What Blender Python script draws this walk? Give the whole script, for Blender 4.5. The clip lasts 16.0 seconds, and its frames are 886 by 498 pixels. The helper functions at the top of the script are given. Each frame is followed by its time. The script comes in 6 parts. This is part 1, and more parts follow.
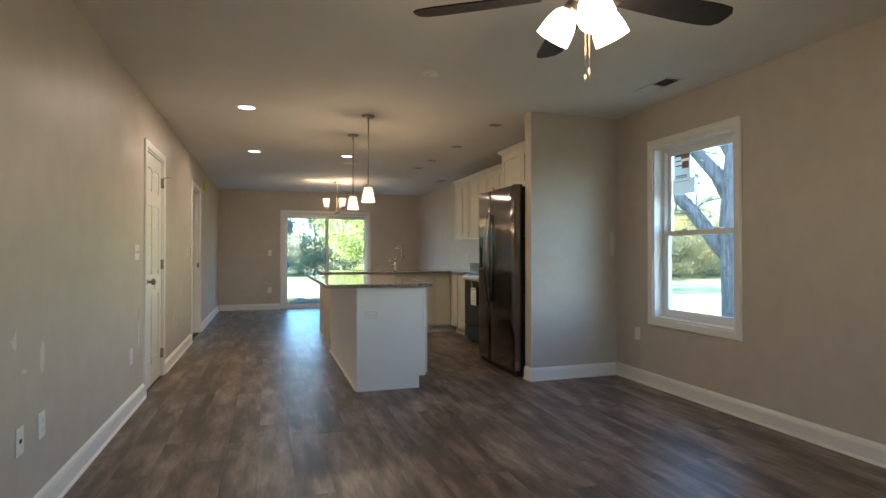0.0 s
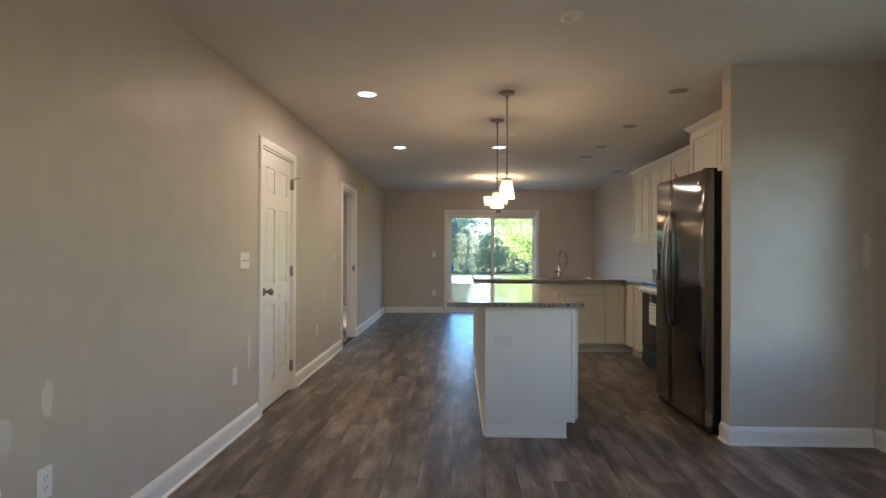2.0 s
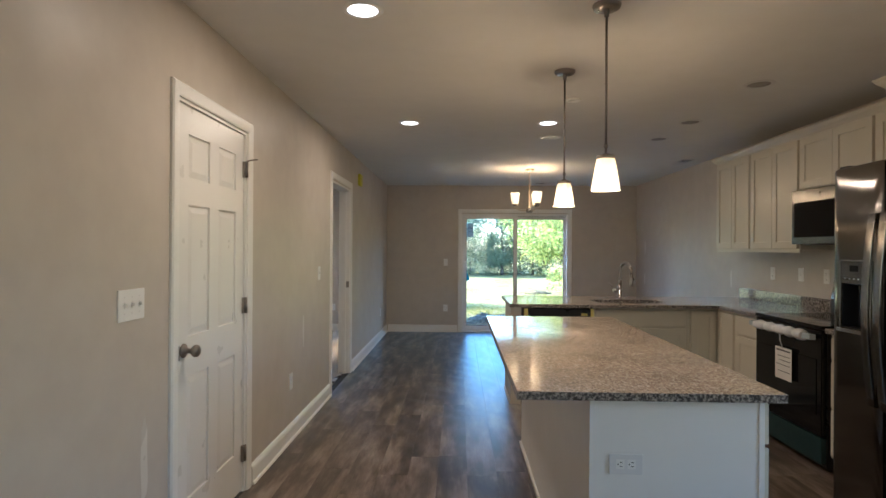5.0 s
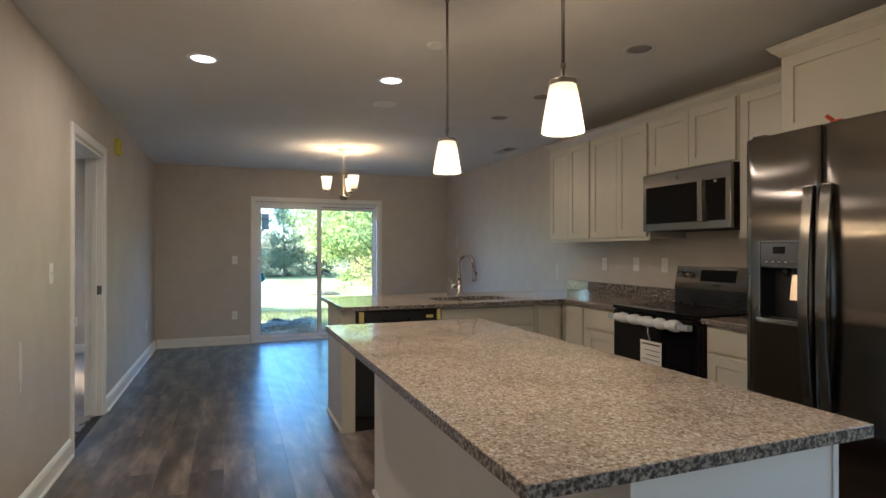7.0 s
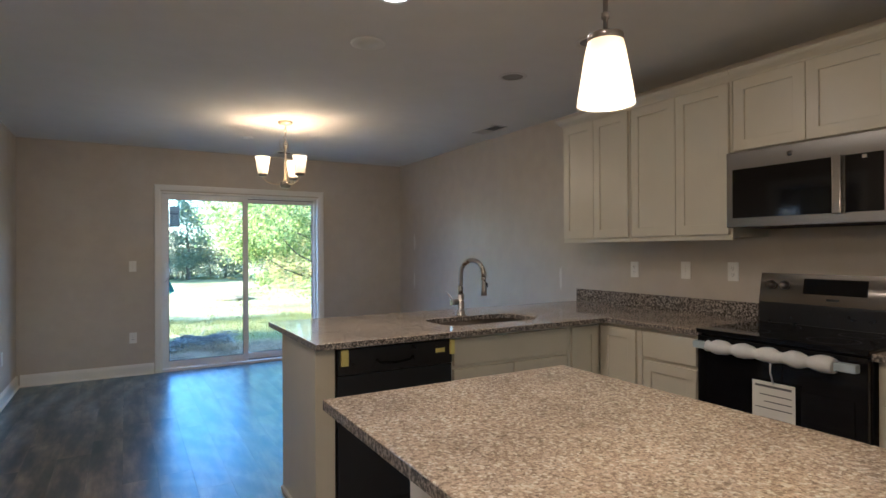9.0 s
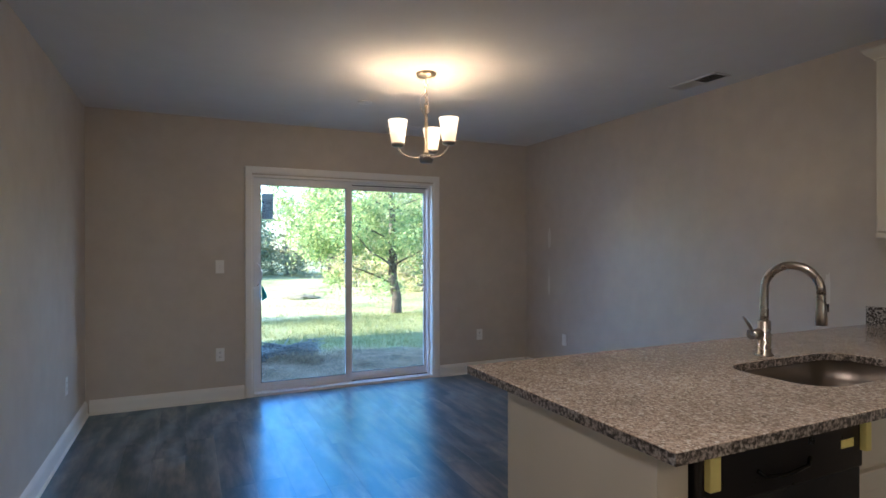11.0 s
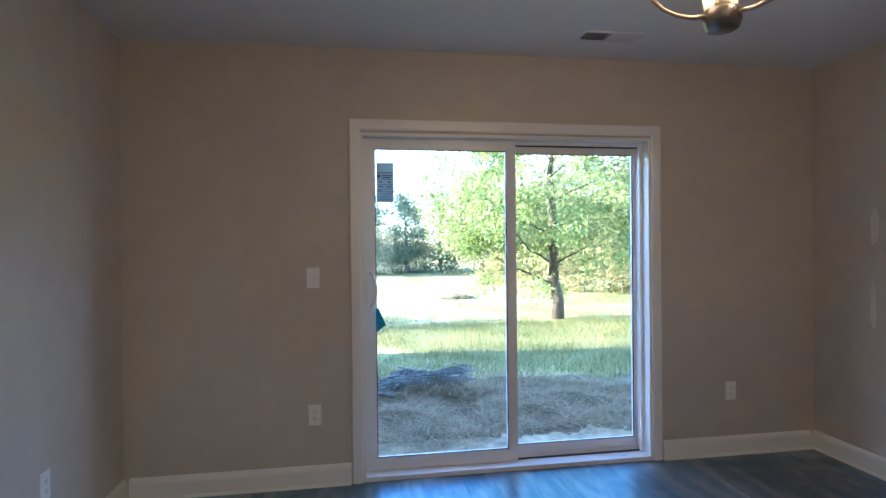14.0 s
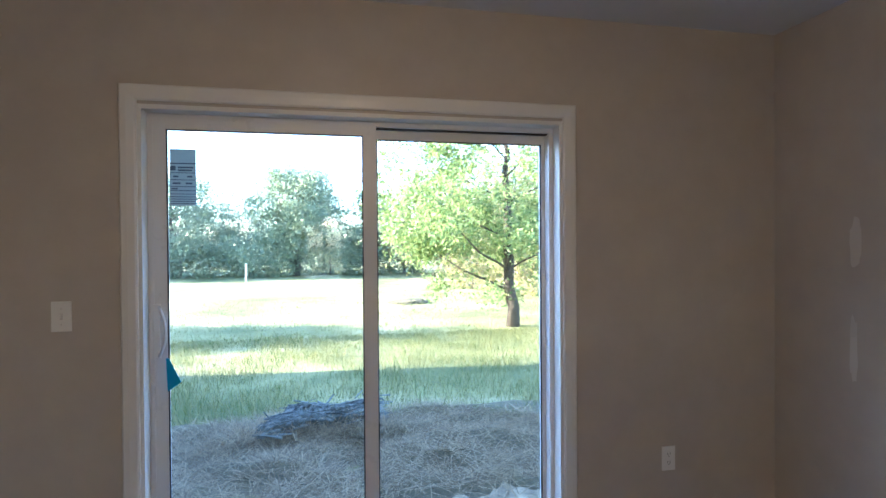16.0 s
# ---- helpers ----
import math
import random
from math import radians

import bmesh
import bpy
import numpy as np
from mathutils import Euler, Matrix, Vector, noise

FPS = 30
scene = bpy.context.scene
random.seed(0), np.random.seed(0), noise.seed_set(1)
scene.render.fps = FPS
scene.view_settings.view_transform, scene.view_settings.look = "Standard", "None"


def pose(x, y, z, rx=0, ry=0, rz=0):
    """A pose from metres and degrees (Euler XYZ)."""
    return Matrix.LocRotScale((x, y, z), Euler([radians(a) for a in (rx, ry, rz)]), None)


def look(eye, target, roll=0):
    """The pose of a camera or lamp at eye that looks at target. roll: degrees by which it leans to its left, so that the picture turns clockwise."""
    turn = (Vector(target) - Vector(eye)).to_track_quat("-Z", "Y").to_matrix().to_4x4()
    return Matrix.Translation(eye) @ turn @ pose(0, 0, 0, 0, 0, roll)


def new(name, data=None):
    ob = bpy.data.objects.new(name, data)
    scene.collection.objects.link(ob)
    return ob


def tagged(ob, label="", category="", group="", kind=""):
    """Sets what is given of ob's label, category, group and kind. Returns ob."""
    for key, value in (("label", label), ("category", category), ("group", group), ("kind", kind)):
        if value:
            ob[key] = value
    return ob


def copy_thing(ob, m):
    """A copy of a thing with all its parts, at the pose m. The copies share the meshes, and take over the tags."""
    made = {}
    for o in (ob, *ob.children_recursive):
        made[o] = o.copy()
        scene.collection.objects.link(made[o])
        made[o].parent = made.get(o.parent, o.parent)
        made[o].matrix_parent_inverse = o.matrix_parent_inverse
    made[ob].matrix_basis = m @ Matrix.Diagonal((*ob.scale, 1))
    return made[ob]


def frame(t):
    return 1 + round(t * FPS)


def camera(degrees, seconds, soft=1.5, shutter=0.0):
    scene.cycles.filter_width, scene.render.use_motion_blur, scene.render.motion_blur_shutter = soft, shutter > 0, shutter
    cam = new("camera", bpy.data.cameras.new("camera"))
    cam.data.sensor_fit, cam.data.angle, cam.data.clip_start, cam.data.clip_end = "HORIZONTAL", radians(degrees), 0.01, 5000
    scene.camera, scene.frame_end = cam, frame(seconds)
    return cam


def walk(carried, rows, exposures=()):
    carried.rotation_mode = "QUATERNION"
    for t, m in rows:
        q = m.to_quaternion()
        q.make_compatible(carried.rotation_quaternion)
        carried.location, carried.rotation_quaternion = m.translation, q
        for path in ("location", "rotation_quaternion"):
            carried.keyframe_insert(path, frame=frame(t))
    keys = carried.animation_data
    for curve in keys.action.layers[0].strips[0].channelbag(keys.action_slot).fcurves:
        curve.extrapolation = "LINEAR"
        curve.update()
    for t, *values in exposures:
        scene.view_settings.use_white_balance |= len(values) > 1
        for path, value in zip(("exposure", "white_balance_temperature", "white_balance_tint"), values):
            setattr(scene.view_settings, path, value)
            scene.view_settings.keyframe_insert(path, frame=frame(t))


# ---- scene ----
cam = camera(77.9, 16.0)
SKY = 0.15
WARM = (1.0, 0.64, 0.30)
EXPOSURES = [(0.0, 3.55, 5280, 11), (3.0, 3.48, 5200, 14), (6.0, 3.38, 4980, 12), (8.0, 3.48, 4920, 12), (10.5, 3.34, 4800, 15), (12.5, 3.08, 4800, 17), (14.5, 3.45, 4980, 18), (16.0, 3.34, 5000, 17)]
PATH = [
    (0, (0.337, 0.164, 1.166), (0.946, 2.069, 1.181), 0.0),
    (0.5, (0.5, 0.339, 1.173), (0.939, 2.29, 1.185), -0.0),
    (1, (0.697, 0.547, 1.185), (0.95, 2.531, 1.197), -0.0),
    (1.5, (0.828, 0.772, 1.204), (0.892, 2.771, 1.213), 0.1),
    (2, (0.87, 1.091, 1.247), (0.813, 3.09, 1.253), 0.2),
    (2.5, (0.896, 1.367, 1.278), (0.764, 3.362, 1.284), 0.4),
    (3, (0.88, 1.68, 1.358), (0.718, 3.673, 1.362), 0.3),
    (3.2, (0.869, 1.794, 1.384), (0.698, 3.787, 1.39), 0.3),
    (5.3, (0.563, 3.023, 1.383), (0.569, 5.023, 1.385), 0.3),
    (5.5, (0.55, 3.12, 1.365), (0.617, 5.119, 1.371), 0.1),
    (6, (0.501, 3.364, 1.309), (0.786, 5.344, 1.318), -0.0),
    (6.5, (0.418, 3.627, 1.283), (0.932, 5.56, 1.291), -0.0),
    (7, (0.33, 3.921, 1.301), (1.051, 5.787, 1.307), -0.0),
    (7.5, (0.308, 4.221, 1.323), (1.194, 6.014, 1.328), -0.1),
    (8, (0.303, 4.56, 1.345), (1.29, 6.299, 1.339), -0.1),
    (8.2, (0.314, 4.696, 1.327), (1.319, 6.425, 1.329), -0.3),
    (10.5, (0.226, 6.581, 1.336), (1.177, 8.341, 1.33), -0.1),
    (11, (0.135, 6.921, 1.331), (0.975, 8.736, 1.327), -0.1),
    (11.5, (0.036, 7.246, 1.289), (0.764, 9.108, 1.29), -0.4),
    (12, (0.012, 7.597, 1.287), (0.656, 9.491, 1.284), -0.2),
    (12.5, (0.108, 7.956, 1.262), (0.676, 9.873, 1.257), -0.4),
    (13, (0.201, 8.312, 1.229), (0.679, 10.253, 1.239), -0.5),
    (13.5, (0.377, 8.65, 1.305), (0.744, 10.615, 1.296), -0.5),
    (14, (0.616, 8.937, 1.35), (0.929, 10.913, 1.333), -0.6),
    (14.5, (0.832, 9.19, 1.387), (1.12, 11.17, 1.373), -0.6),
    (15, (1.019, 9.465, 1.439), (1.297, 11.445, 1.415), -0.4),
    (15.5, (1.207, 9.628, 1.435), (1.504, 11.606, 1.416), -0.3),
    (16, (1.362, 9.746, 1.435), (1.777, 11.703, 1.417), -0.4),
]

walk(cam, [(t, look(eye, target, roll)) for t, eye, target, roll in PATH], EXPOSURES)

# ---- world, sun, lamps ----
world = bpy.data.worlds.new("world")
scene.world = world
world.use_nodes = True
wn = world.node_tree.nodes
sky = wn.new("ShaderNodeTexSky")
sky.sky_type = "NISHITA"
sky.sun_disc = False
SUN_EL, SUN_AZ = 17.0, 278.0   # degrees; azimuth clockwise from +y
sky.sun_elevation = radians(SUN_EL)
sky.sun_rotation = radians(SUN_AZ)
sky.air_density, sky.dust_density, sky.ozone_density = 1.0, 0.4, 0.7
wn["Background"].inputs["Strength"].default_value = SKY
world.node_tree.links.new(sky.outputs[0], wn["Background"].inputs[0])
sun = new("sun", bpy.data.lights.new("sun", "SUN"))
sun.data.energy, sun.data.angle, sun.data.color = 5.0, radians(0.6), (1.0, 0.76, 0.46)
az, el = radians(SUN_AZ), radians(SUN_EL)
to_sun = Vector((math.sin(az) * math.cos(el), math.cos(az) * math.cos(el), math.sin(el)))
sun.matrix_world = look(to_sun * 50, (0, 0, 0))


def bulb(name, x, y, z, watts, radius, color=WARM):
    data = bpy.data.lights.new(name, "POINT")
    data.energy, data.shadow_soft_size, data.color = watts, radius, color
    ob = new(name, data)
    ob.location = (x, y, z)
    return ob


def portal(name, x, y, z, w, h, rz):
    """Sky light gathered at an opening."""
    data = bpy.data.lights.new(name, "AREA")
    data.shape, data.size, data.size_y = "RECTANGLE", w, h
    data.cycles.is_portal = True
    ob = new(name, data)
    ob.matrix_world = pose(x, y, z, 90, 0, rz)
    return ob


# ---- plan ----
LW, RW, FW, BW, CEIL = -0.62, 3.55, 12.08, -1.9, 2.462
D1 = (5.19, 5.97)       # closet door opening in the wall along the hall
D2 = (8.06, 8.95)       # open doorway
DOOR_H = 2.045
SL = (0.64, 2.42, 0.0, 1.99)   # sliding door opening
W1 = (3.285, 4.175, 0.595, 2.09)  # window opening
W2 = (0.75, 1.85, 0.60, 2.09)  # unseen window added in the wall behind the start
GRD = -0.32
ISL = (0.795, 1.70, 4.735, 6.85)
PEN = (1.05, 7.75, 8.69)
TOP = 0.905


# ---- materials ----
def mat(name):
    m = bpy.data.materials.new(name)
    m.use_nodes = True
    return m, m.node_tree.nodes, m.node_tree.links, m.node_tree.nodes["Principled BSDF"]


def coords(N, L, scale=(1, 1, 1), rand=0.0):
    tc = N.new("ShaderNodeTexCoord")
    mp = N.new("ShaderNodeMapping")
    mp.inputs["Scale"].default_value = scale
    L.new(tc.outputs["Object"], mp.inputs[0])
    if rand:
        oi = N.new("ShaderNodeObjectInfo")
        cmb = N.new("ShaderNodeCombineXYZ")
        mul = N.new("ShaderNodeMath")
        mul.operation = "MULTIPLY"
        mul.inputs[1].default_value = rand
        L.new(oi.outputs["Random"], mul.inputs[0])
        for k in (0, 1, 2):
            L.new(mul.outputs[0], cmb.inputs[k])
        L.new(cmb.outputs[0], mp.inputs["Location"])
    return mp.outputs[0]


def ntex(N, L, vec, scale, detail=4, rough=0.55):
    n = N.new("ShaderNodeTexNoise")
    n.inputs["Scale"].default_value, n.inputs["Detail"].default_value, n.inputs["Roughness"].default_value = scale, detail, rough
    L.new(vec, n.inputs["Vector"])
    return n.outputs[0]


def ramp(N, L, fac, stops):
    r = N.new("ShaderNodeValToRGB")
    e = r.color_ramp.elements
    while len(e) < len(stops):
        e.new(0.5)
    for k, (p, c) in enumerate(stops):
        e[k].position = p
        e[k].color = (*c, 1) if isinstance(c, tuple) else (c, c, c, 1)
    L.new(fac, r.inputs[0])
    return r.outputs[0]


def bump(N, L, P, height, strength, dist=0.01):
    b = N.new("ShaderNodeBump")
    b.inputs["Strength"].default_value, b.inputs["Distance"].default_value = strength, dist
    L.new(height, b.inputs["Height"])
    L.new(b.outputs[0], P.inputs["Normal"])


def mix(N, L, fac, a, b, mode="MIX"):
    m = N.new("ShaderNodeMix")
    m.data_type, m.blend_type = "RGBA", mode
    for sock, v in ((m.inputs["Factor"], fac), (m.inputs["A"], a), (m.inputs["B"], b)):
        if isinstance(v, (int, float)):
            sock.default_value = v
        elif isinstance(v, tuple):
            sock.default_value = (*v, 1)
        else:
            L.new(v, sock)
    return m.outputs["Result"]


def simple(name, color, rough=0.5, metal=0.0, var=0.06, scale=6.0, bumps=0.0, bscale=200.0, coat=0.0):
    m, N, L, P = mat(name)
    v = coords(N, L)
    lo = tuple(c * (1 - var) for c in color)
    hi = tuple(min(1, c * (1 + var)) for c in color)
    L.new(ramp(N, L, ntex(N, L, v, scale), [(0.3, lo), (0.7, hi)]), P.inputs["Base Color"])
    L.new(ramp(N, L, ntex(N, L, v, scale * 3), [(0.3, max(0, rough * 0.88)), (0.7, min(1, rough * 1.12))]), P.inputs["Roughness"])
    P.inputs["Metallic"].default_value = metal
    P.inputs["Coat Weight"].default_value = coat
    if bumps:
        bump(N, L, P, ntex(N, L, v, bscale), bumps, 0.002)
    return m


def wall_paint(name, color, rough=0.42):
    m, N, L, P = mat(name)
    v = coords(N, L)
    big = ntex(N, L, v, 0.9, 3)
    c1 = ramp(N, L, big, [(0.35, tuple(c * 0.965 for c in color)), (0.65, tuple(c * 1.02 for c in color))])
    fine = ntex(N, L, v, 7, 5)
    c2 = mix(N, L, 0.12, c1, ramp(N, L, fine, [(0.35, 0.35), (0.65, 0.65)]), "OVERLAY")
    L.new(c2, P.inputs["Base Color"])
    L.new(ramp(N, L, ntex(N, L, v, 2.5, 5), [(0.3, rough * 0.85), (0.7, rough * 1.2)]), P.inputs["Roughness"])
    bump(N, L, P, ntex(N, L, v, 260, 3), 0.25, 0.0015)
    return m


WALL = wall_paint("greige_wall_paint", (0.54, 0.483, 0.41))
# paler, glossier wall colour that stands in for flecks of reflected sunlight
FLECK = wall_paint("light_fleck_paint", (0.67, 0.63, 0.56), 0.28)
CEILP = wall_paint("ceiling_paint", (0.74, 0.725, 0.69), 0.9)
TRIM = simple("white_trim_paint", (0.80, 0.785, 0.74), 0.32, var=0.02, scale=2)
DOORP = simple("white_door_paint", (0.78, 0.765, 0.72), 0.3, var=0.02, scale=2)
CAB = simple("cream_cabinet_paint", (0.63, 0.595, 0.495), 0.34, var=0.03, scale=3)
ISLP = simple("island_panel_paint", (0.81, 0.79, 0.75), 0.4, var=0.025, scale=3)
VINYL = simple("white_vinyl", (0.80, 0.80, 0.79), 0.3, var=0.015, scale=3)
PLATED = simple("greyer_plate_plastic", (0.73, 0.72, 0.70), 0.4, var=0.02)
PLATE = simple("plate_plastic", (0.82, 0.81, 0.77), 0.35, var=0.02)
CHROME = simple("polished_steel", (0.62, 0.60, 0.57), 0.16, 1.0, var=0.02, scale=3)
SLOT = simple("dark_slot", (0.02, 0.02, 0.02), 0.6, var=0.1)
NICKEL = simple("brushed_nickel", (0.42, 0.385, 0.34), 0.28, 1.0, var=0.03, scale=3)
NICKELD = simple("aged_nickel", (0.30, 0.27, 0.24), 0.3, 1.0, var=0.03, scale=3)
BLADE = simple("dark_walnut_blade", (0.008, 0.005, 0.004), 0.5, var=0.3, scale=12)
BLACKG = simple("black_glass", (0.006, 0.006, 0.007), 0.06, var=0.1)
BLACKG.node_tree.nodes["Principled BSDF"].inputs["Specular IOR Level"].default_value = 0.3
BLACKD = simple("black_door_enamel", (0.012, 0.014, 0.018), 0.38, var=0.15)
BLACKP = simple("black_enamel", (0.012, 0.012, 0.013), 0.3, var=0.15)
FOAM = simple("foam_wrap", (0.72, 0.73, 0.74), 0.5, var=0.06, scale=20, bumps=0.6, bscale=60)
TAPE = simple("clear_blue_tape", (0.45, 0.53, 0.58), 0.25, var=0.05)
YELLOW = simple("yellow_foam_block", (0.75, 0.68, 0.22), 0.6, var=0.05)
YTAPE = simple("yellow_cover", (0.62, 0.58, 0.03), 0.5, var=0.05)
def sheet(name, color):
    """Thin paper that lets some light through."""
    m, N, L, P = mat(name)
    P.inputs["Base Color"].default_value = (*color, 1)
    P.inputs["Roughness"].default_value = 0.7
    tl, mx = N.new("ShaderNodeBsdfTranslucent"), N.new("ShaderNodeMixShader")
    tl.inputs[0].default_value = (*color, 1)
    mx.inputs[0].default_value = 0.6
    L.new(P.outputs[0], mx.inputs[1])
    L.new(tl.outputs[0], mx.inputs[2])
    L.new(mx.outputs[0], N["Material Output"].inputs[0])
    return m


PAPER = sheet("paper", (0.72, 0.71, 0.67))
INK = simple("grey_print", (0.12, 0.12, 0.13), 0.7, var=0.05)
INKR = simple("brown_print", (0.35, 0.2, 0.14), 0.7, var=0.05)
STICK = sheet("sticker_grey", (0.50, 0.55, 0.55))
STICKD = simple("sticker_ink", (0.10, 0.12, 0.16), 0.6, var=0.04)
BLUE = simple("blue_tag", (0.02, 0.40, 0.75), 0.5, var=0.05)
RED = simple("red_plastic", (0.55, 0.06, 0.03), 0.4, var=0.05)
BIN = simple("green_plastic", (0.015, 0.045, 0.05), 0.4, var=0.1)
VENTM = simple("vent_enamel", (0.66, 0.64, 0.61), 0.45, var=0.03)
VDARK = simple("duct_dark", (0.035, 0.033, 0.03), 0.8, var=0.2)
GASKET = simple("black_gasket", (0.02, 0.02, 0.022), 0.6, var=0.1)
CARPET = simple("beige_carpet", (0.42, 0.38, 0.33), 0.95, var=0.3, scale=90, bumps=0.8, bscale=300)
BRASSY = simple("satin_brass_nickel", (0.60, 0.50, 0.36), 0.3, 1.0, var=0.03, scale=3)
CONC = simple("concrete", (0.36, 0.31, 0.21), 0.95, var=0.4, scale=9, bumps=0.4, bscale=90)
SIDING = simple("exterior_siding", (0.5, 0.5, 0.5), 0.7, var=0.05)


def steel(name, base=(0.42, 0.41, 0.40), rough=0.24, stretch=(2, 2, 40)):
    m, N, L, P = mat(name)
    v = coords(N, L, stretch)
    n = ntex(N, L, v, 8, 6)
    L.new(ramp(N, L, n, [(0.3, tuple(c * 0.97 for c in base)), (0.7, tuple(c * 1.03 for c in base))]), P.inputs["Base Color"])
    L.new(ramp(N, L, n, [(0.3, rough * 0.94), (0.7, rough * 1.06)]), P.inputs["Roughness"])
    P.inputs["Metallic"].default_value = 1.0
    P.inputs["Anisotropic"].default_value = 0.92
    P.inputs["Anisotropic Rotation"].default_value = 0.0
    tan = N.new("ShaderNodeTangent")
    tan.direction_type, tan.axis = "RADIAL", "Z"
    L.new(tan.outputs[0], P.inputs["Tangent"])
    bump(N, L, P, ntex(N, L, coords(N, L, (0.6, 0.6, 2.2)), 1.5, 1), 0.12, 0.02)
    return m


STEEL = steel("brushed_dark_steel", (0.205, 0.188, 0.165), 0.17)
STEELL = steel("brushed_light_steel", (0.27, 0.26, 0.245), 0.24)
STEELS = steel("sink_steel", (0.20, 0.175, 0.15), 0.3, (30, 2, 2))


def granite(name):
    m, N, L, P = mat(name)
    v = coords(N, L)
    n1 = ntex(N, L, v, 170, 5, 0.65)
    n2 = ntex(N, L, v, 100, 4, 0.65)
    n3 = ntex(N, L, v, 4, 3)
    c1 = ramp(N, L, n1, [(0.36, (0.12, 0.09, 0.07)), (0.45, (0.32, 0.255, 0.20)), (0.54, (0.47, 0.39, 0.31)), (0.68, (0.63, 0.55, 0.455))])
    c2 = ramp(N, L, n2, [(0.38, (0.17, 0.135, 0.11)), (0.50, (0.42, 0.345, 0.28)), (0.64, (0.62, 0.54, 0.45))])
    c = mix(N, L, 0.5, c1, c2)
    vo = N.new("ShaderNodeTexVoronoi")
    vo.inputs["Scale"].default_value = 145
    L.new(v, vo.inputs["Vector"])
    sep = N.new("ShaderNodeSeparateColor")
    L.new(vo.outputs["Color"], sep.inputs[0])
    c = mix(N, L, ramp(N, L, sep.outputs[0], [(0.82, 0.0), (0.88, 0.52)]), c, (0.13, 0.10, 0.075))
    c = mix(N, L, ramp(N, L, sep.outputs[1], [(0.84, 0.0), (0.90, 0.6)]), c, (0.72, 0.68, 0.60))
    c = mix(N, L, 0.6, c, ramp(N, L, n3, [(0.3, 0.38), (0.7, 0.62)]), "OVERLAY")
    L.new(c, P.inputs["Base Color"])
    L.new(ramp(N, L, n1, [(0.3, 0.05), (0.7, 0.10)]), P.inputs["Roughness"])
    return m


GRANITE = granite("speckled_granite")


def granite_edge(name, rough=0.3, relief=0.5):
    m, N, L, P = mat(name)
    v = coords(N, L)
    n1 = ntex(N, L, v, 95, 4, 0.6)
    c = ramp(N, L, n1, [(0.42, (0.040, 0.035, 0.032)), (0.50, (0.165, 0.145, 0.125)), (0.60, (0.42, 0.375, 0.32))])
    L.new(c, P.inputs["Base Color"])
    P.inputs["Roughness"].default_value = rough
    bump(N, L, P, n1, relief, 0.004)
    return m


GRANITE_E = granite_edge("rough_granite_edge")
GRANITE_P = granite_edge("polished_granite_strip", 0.04, 0.0)


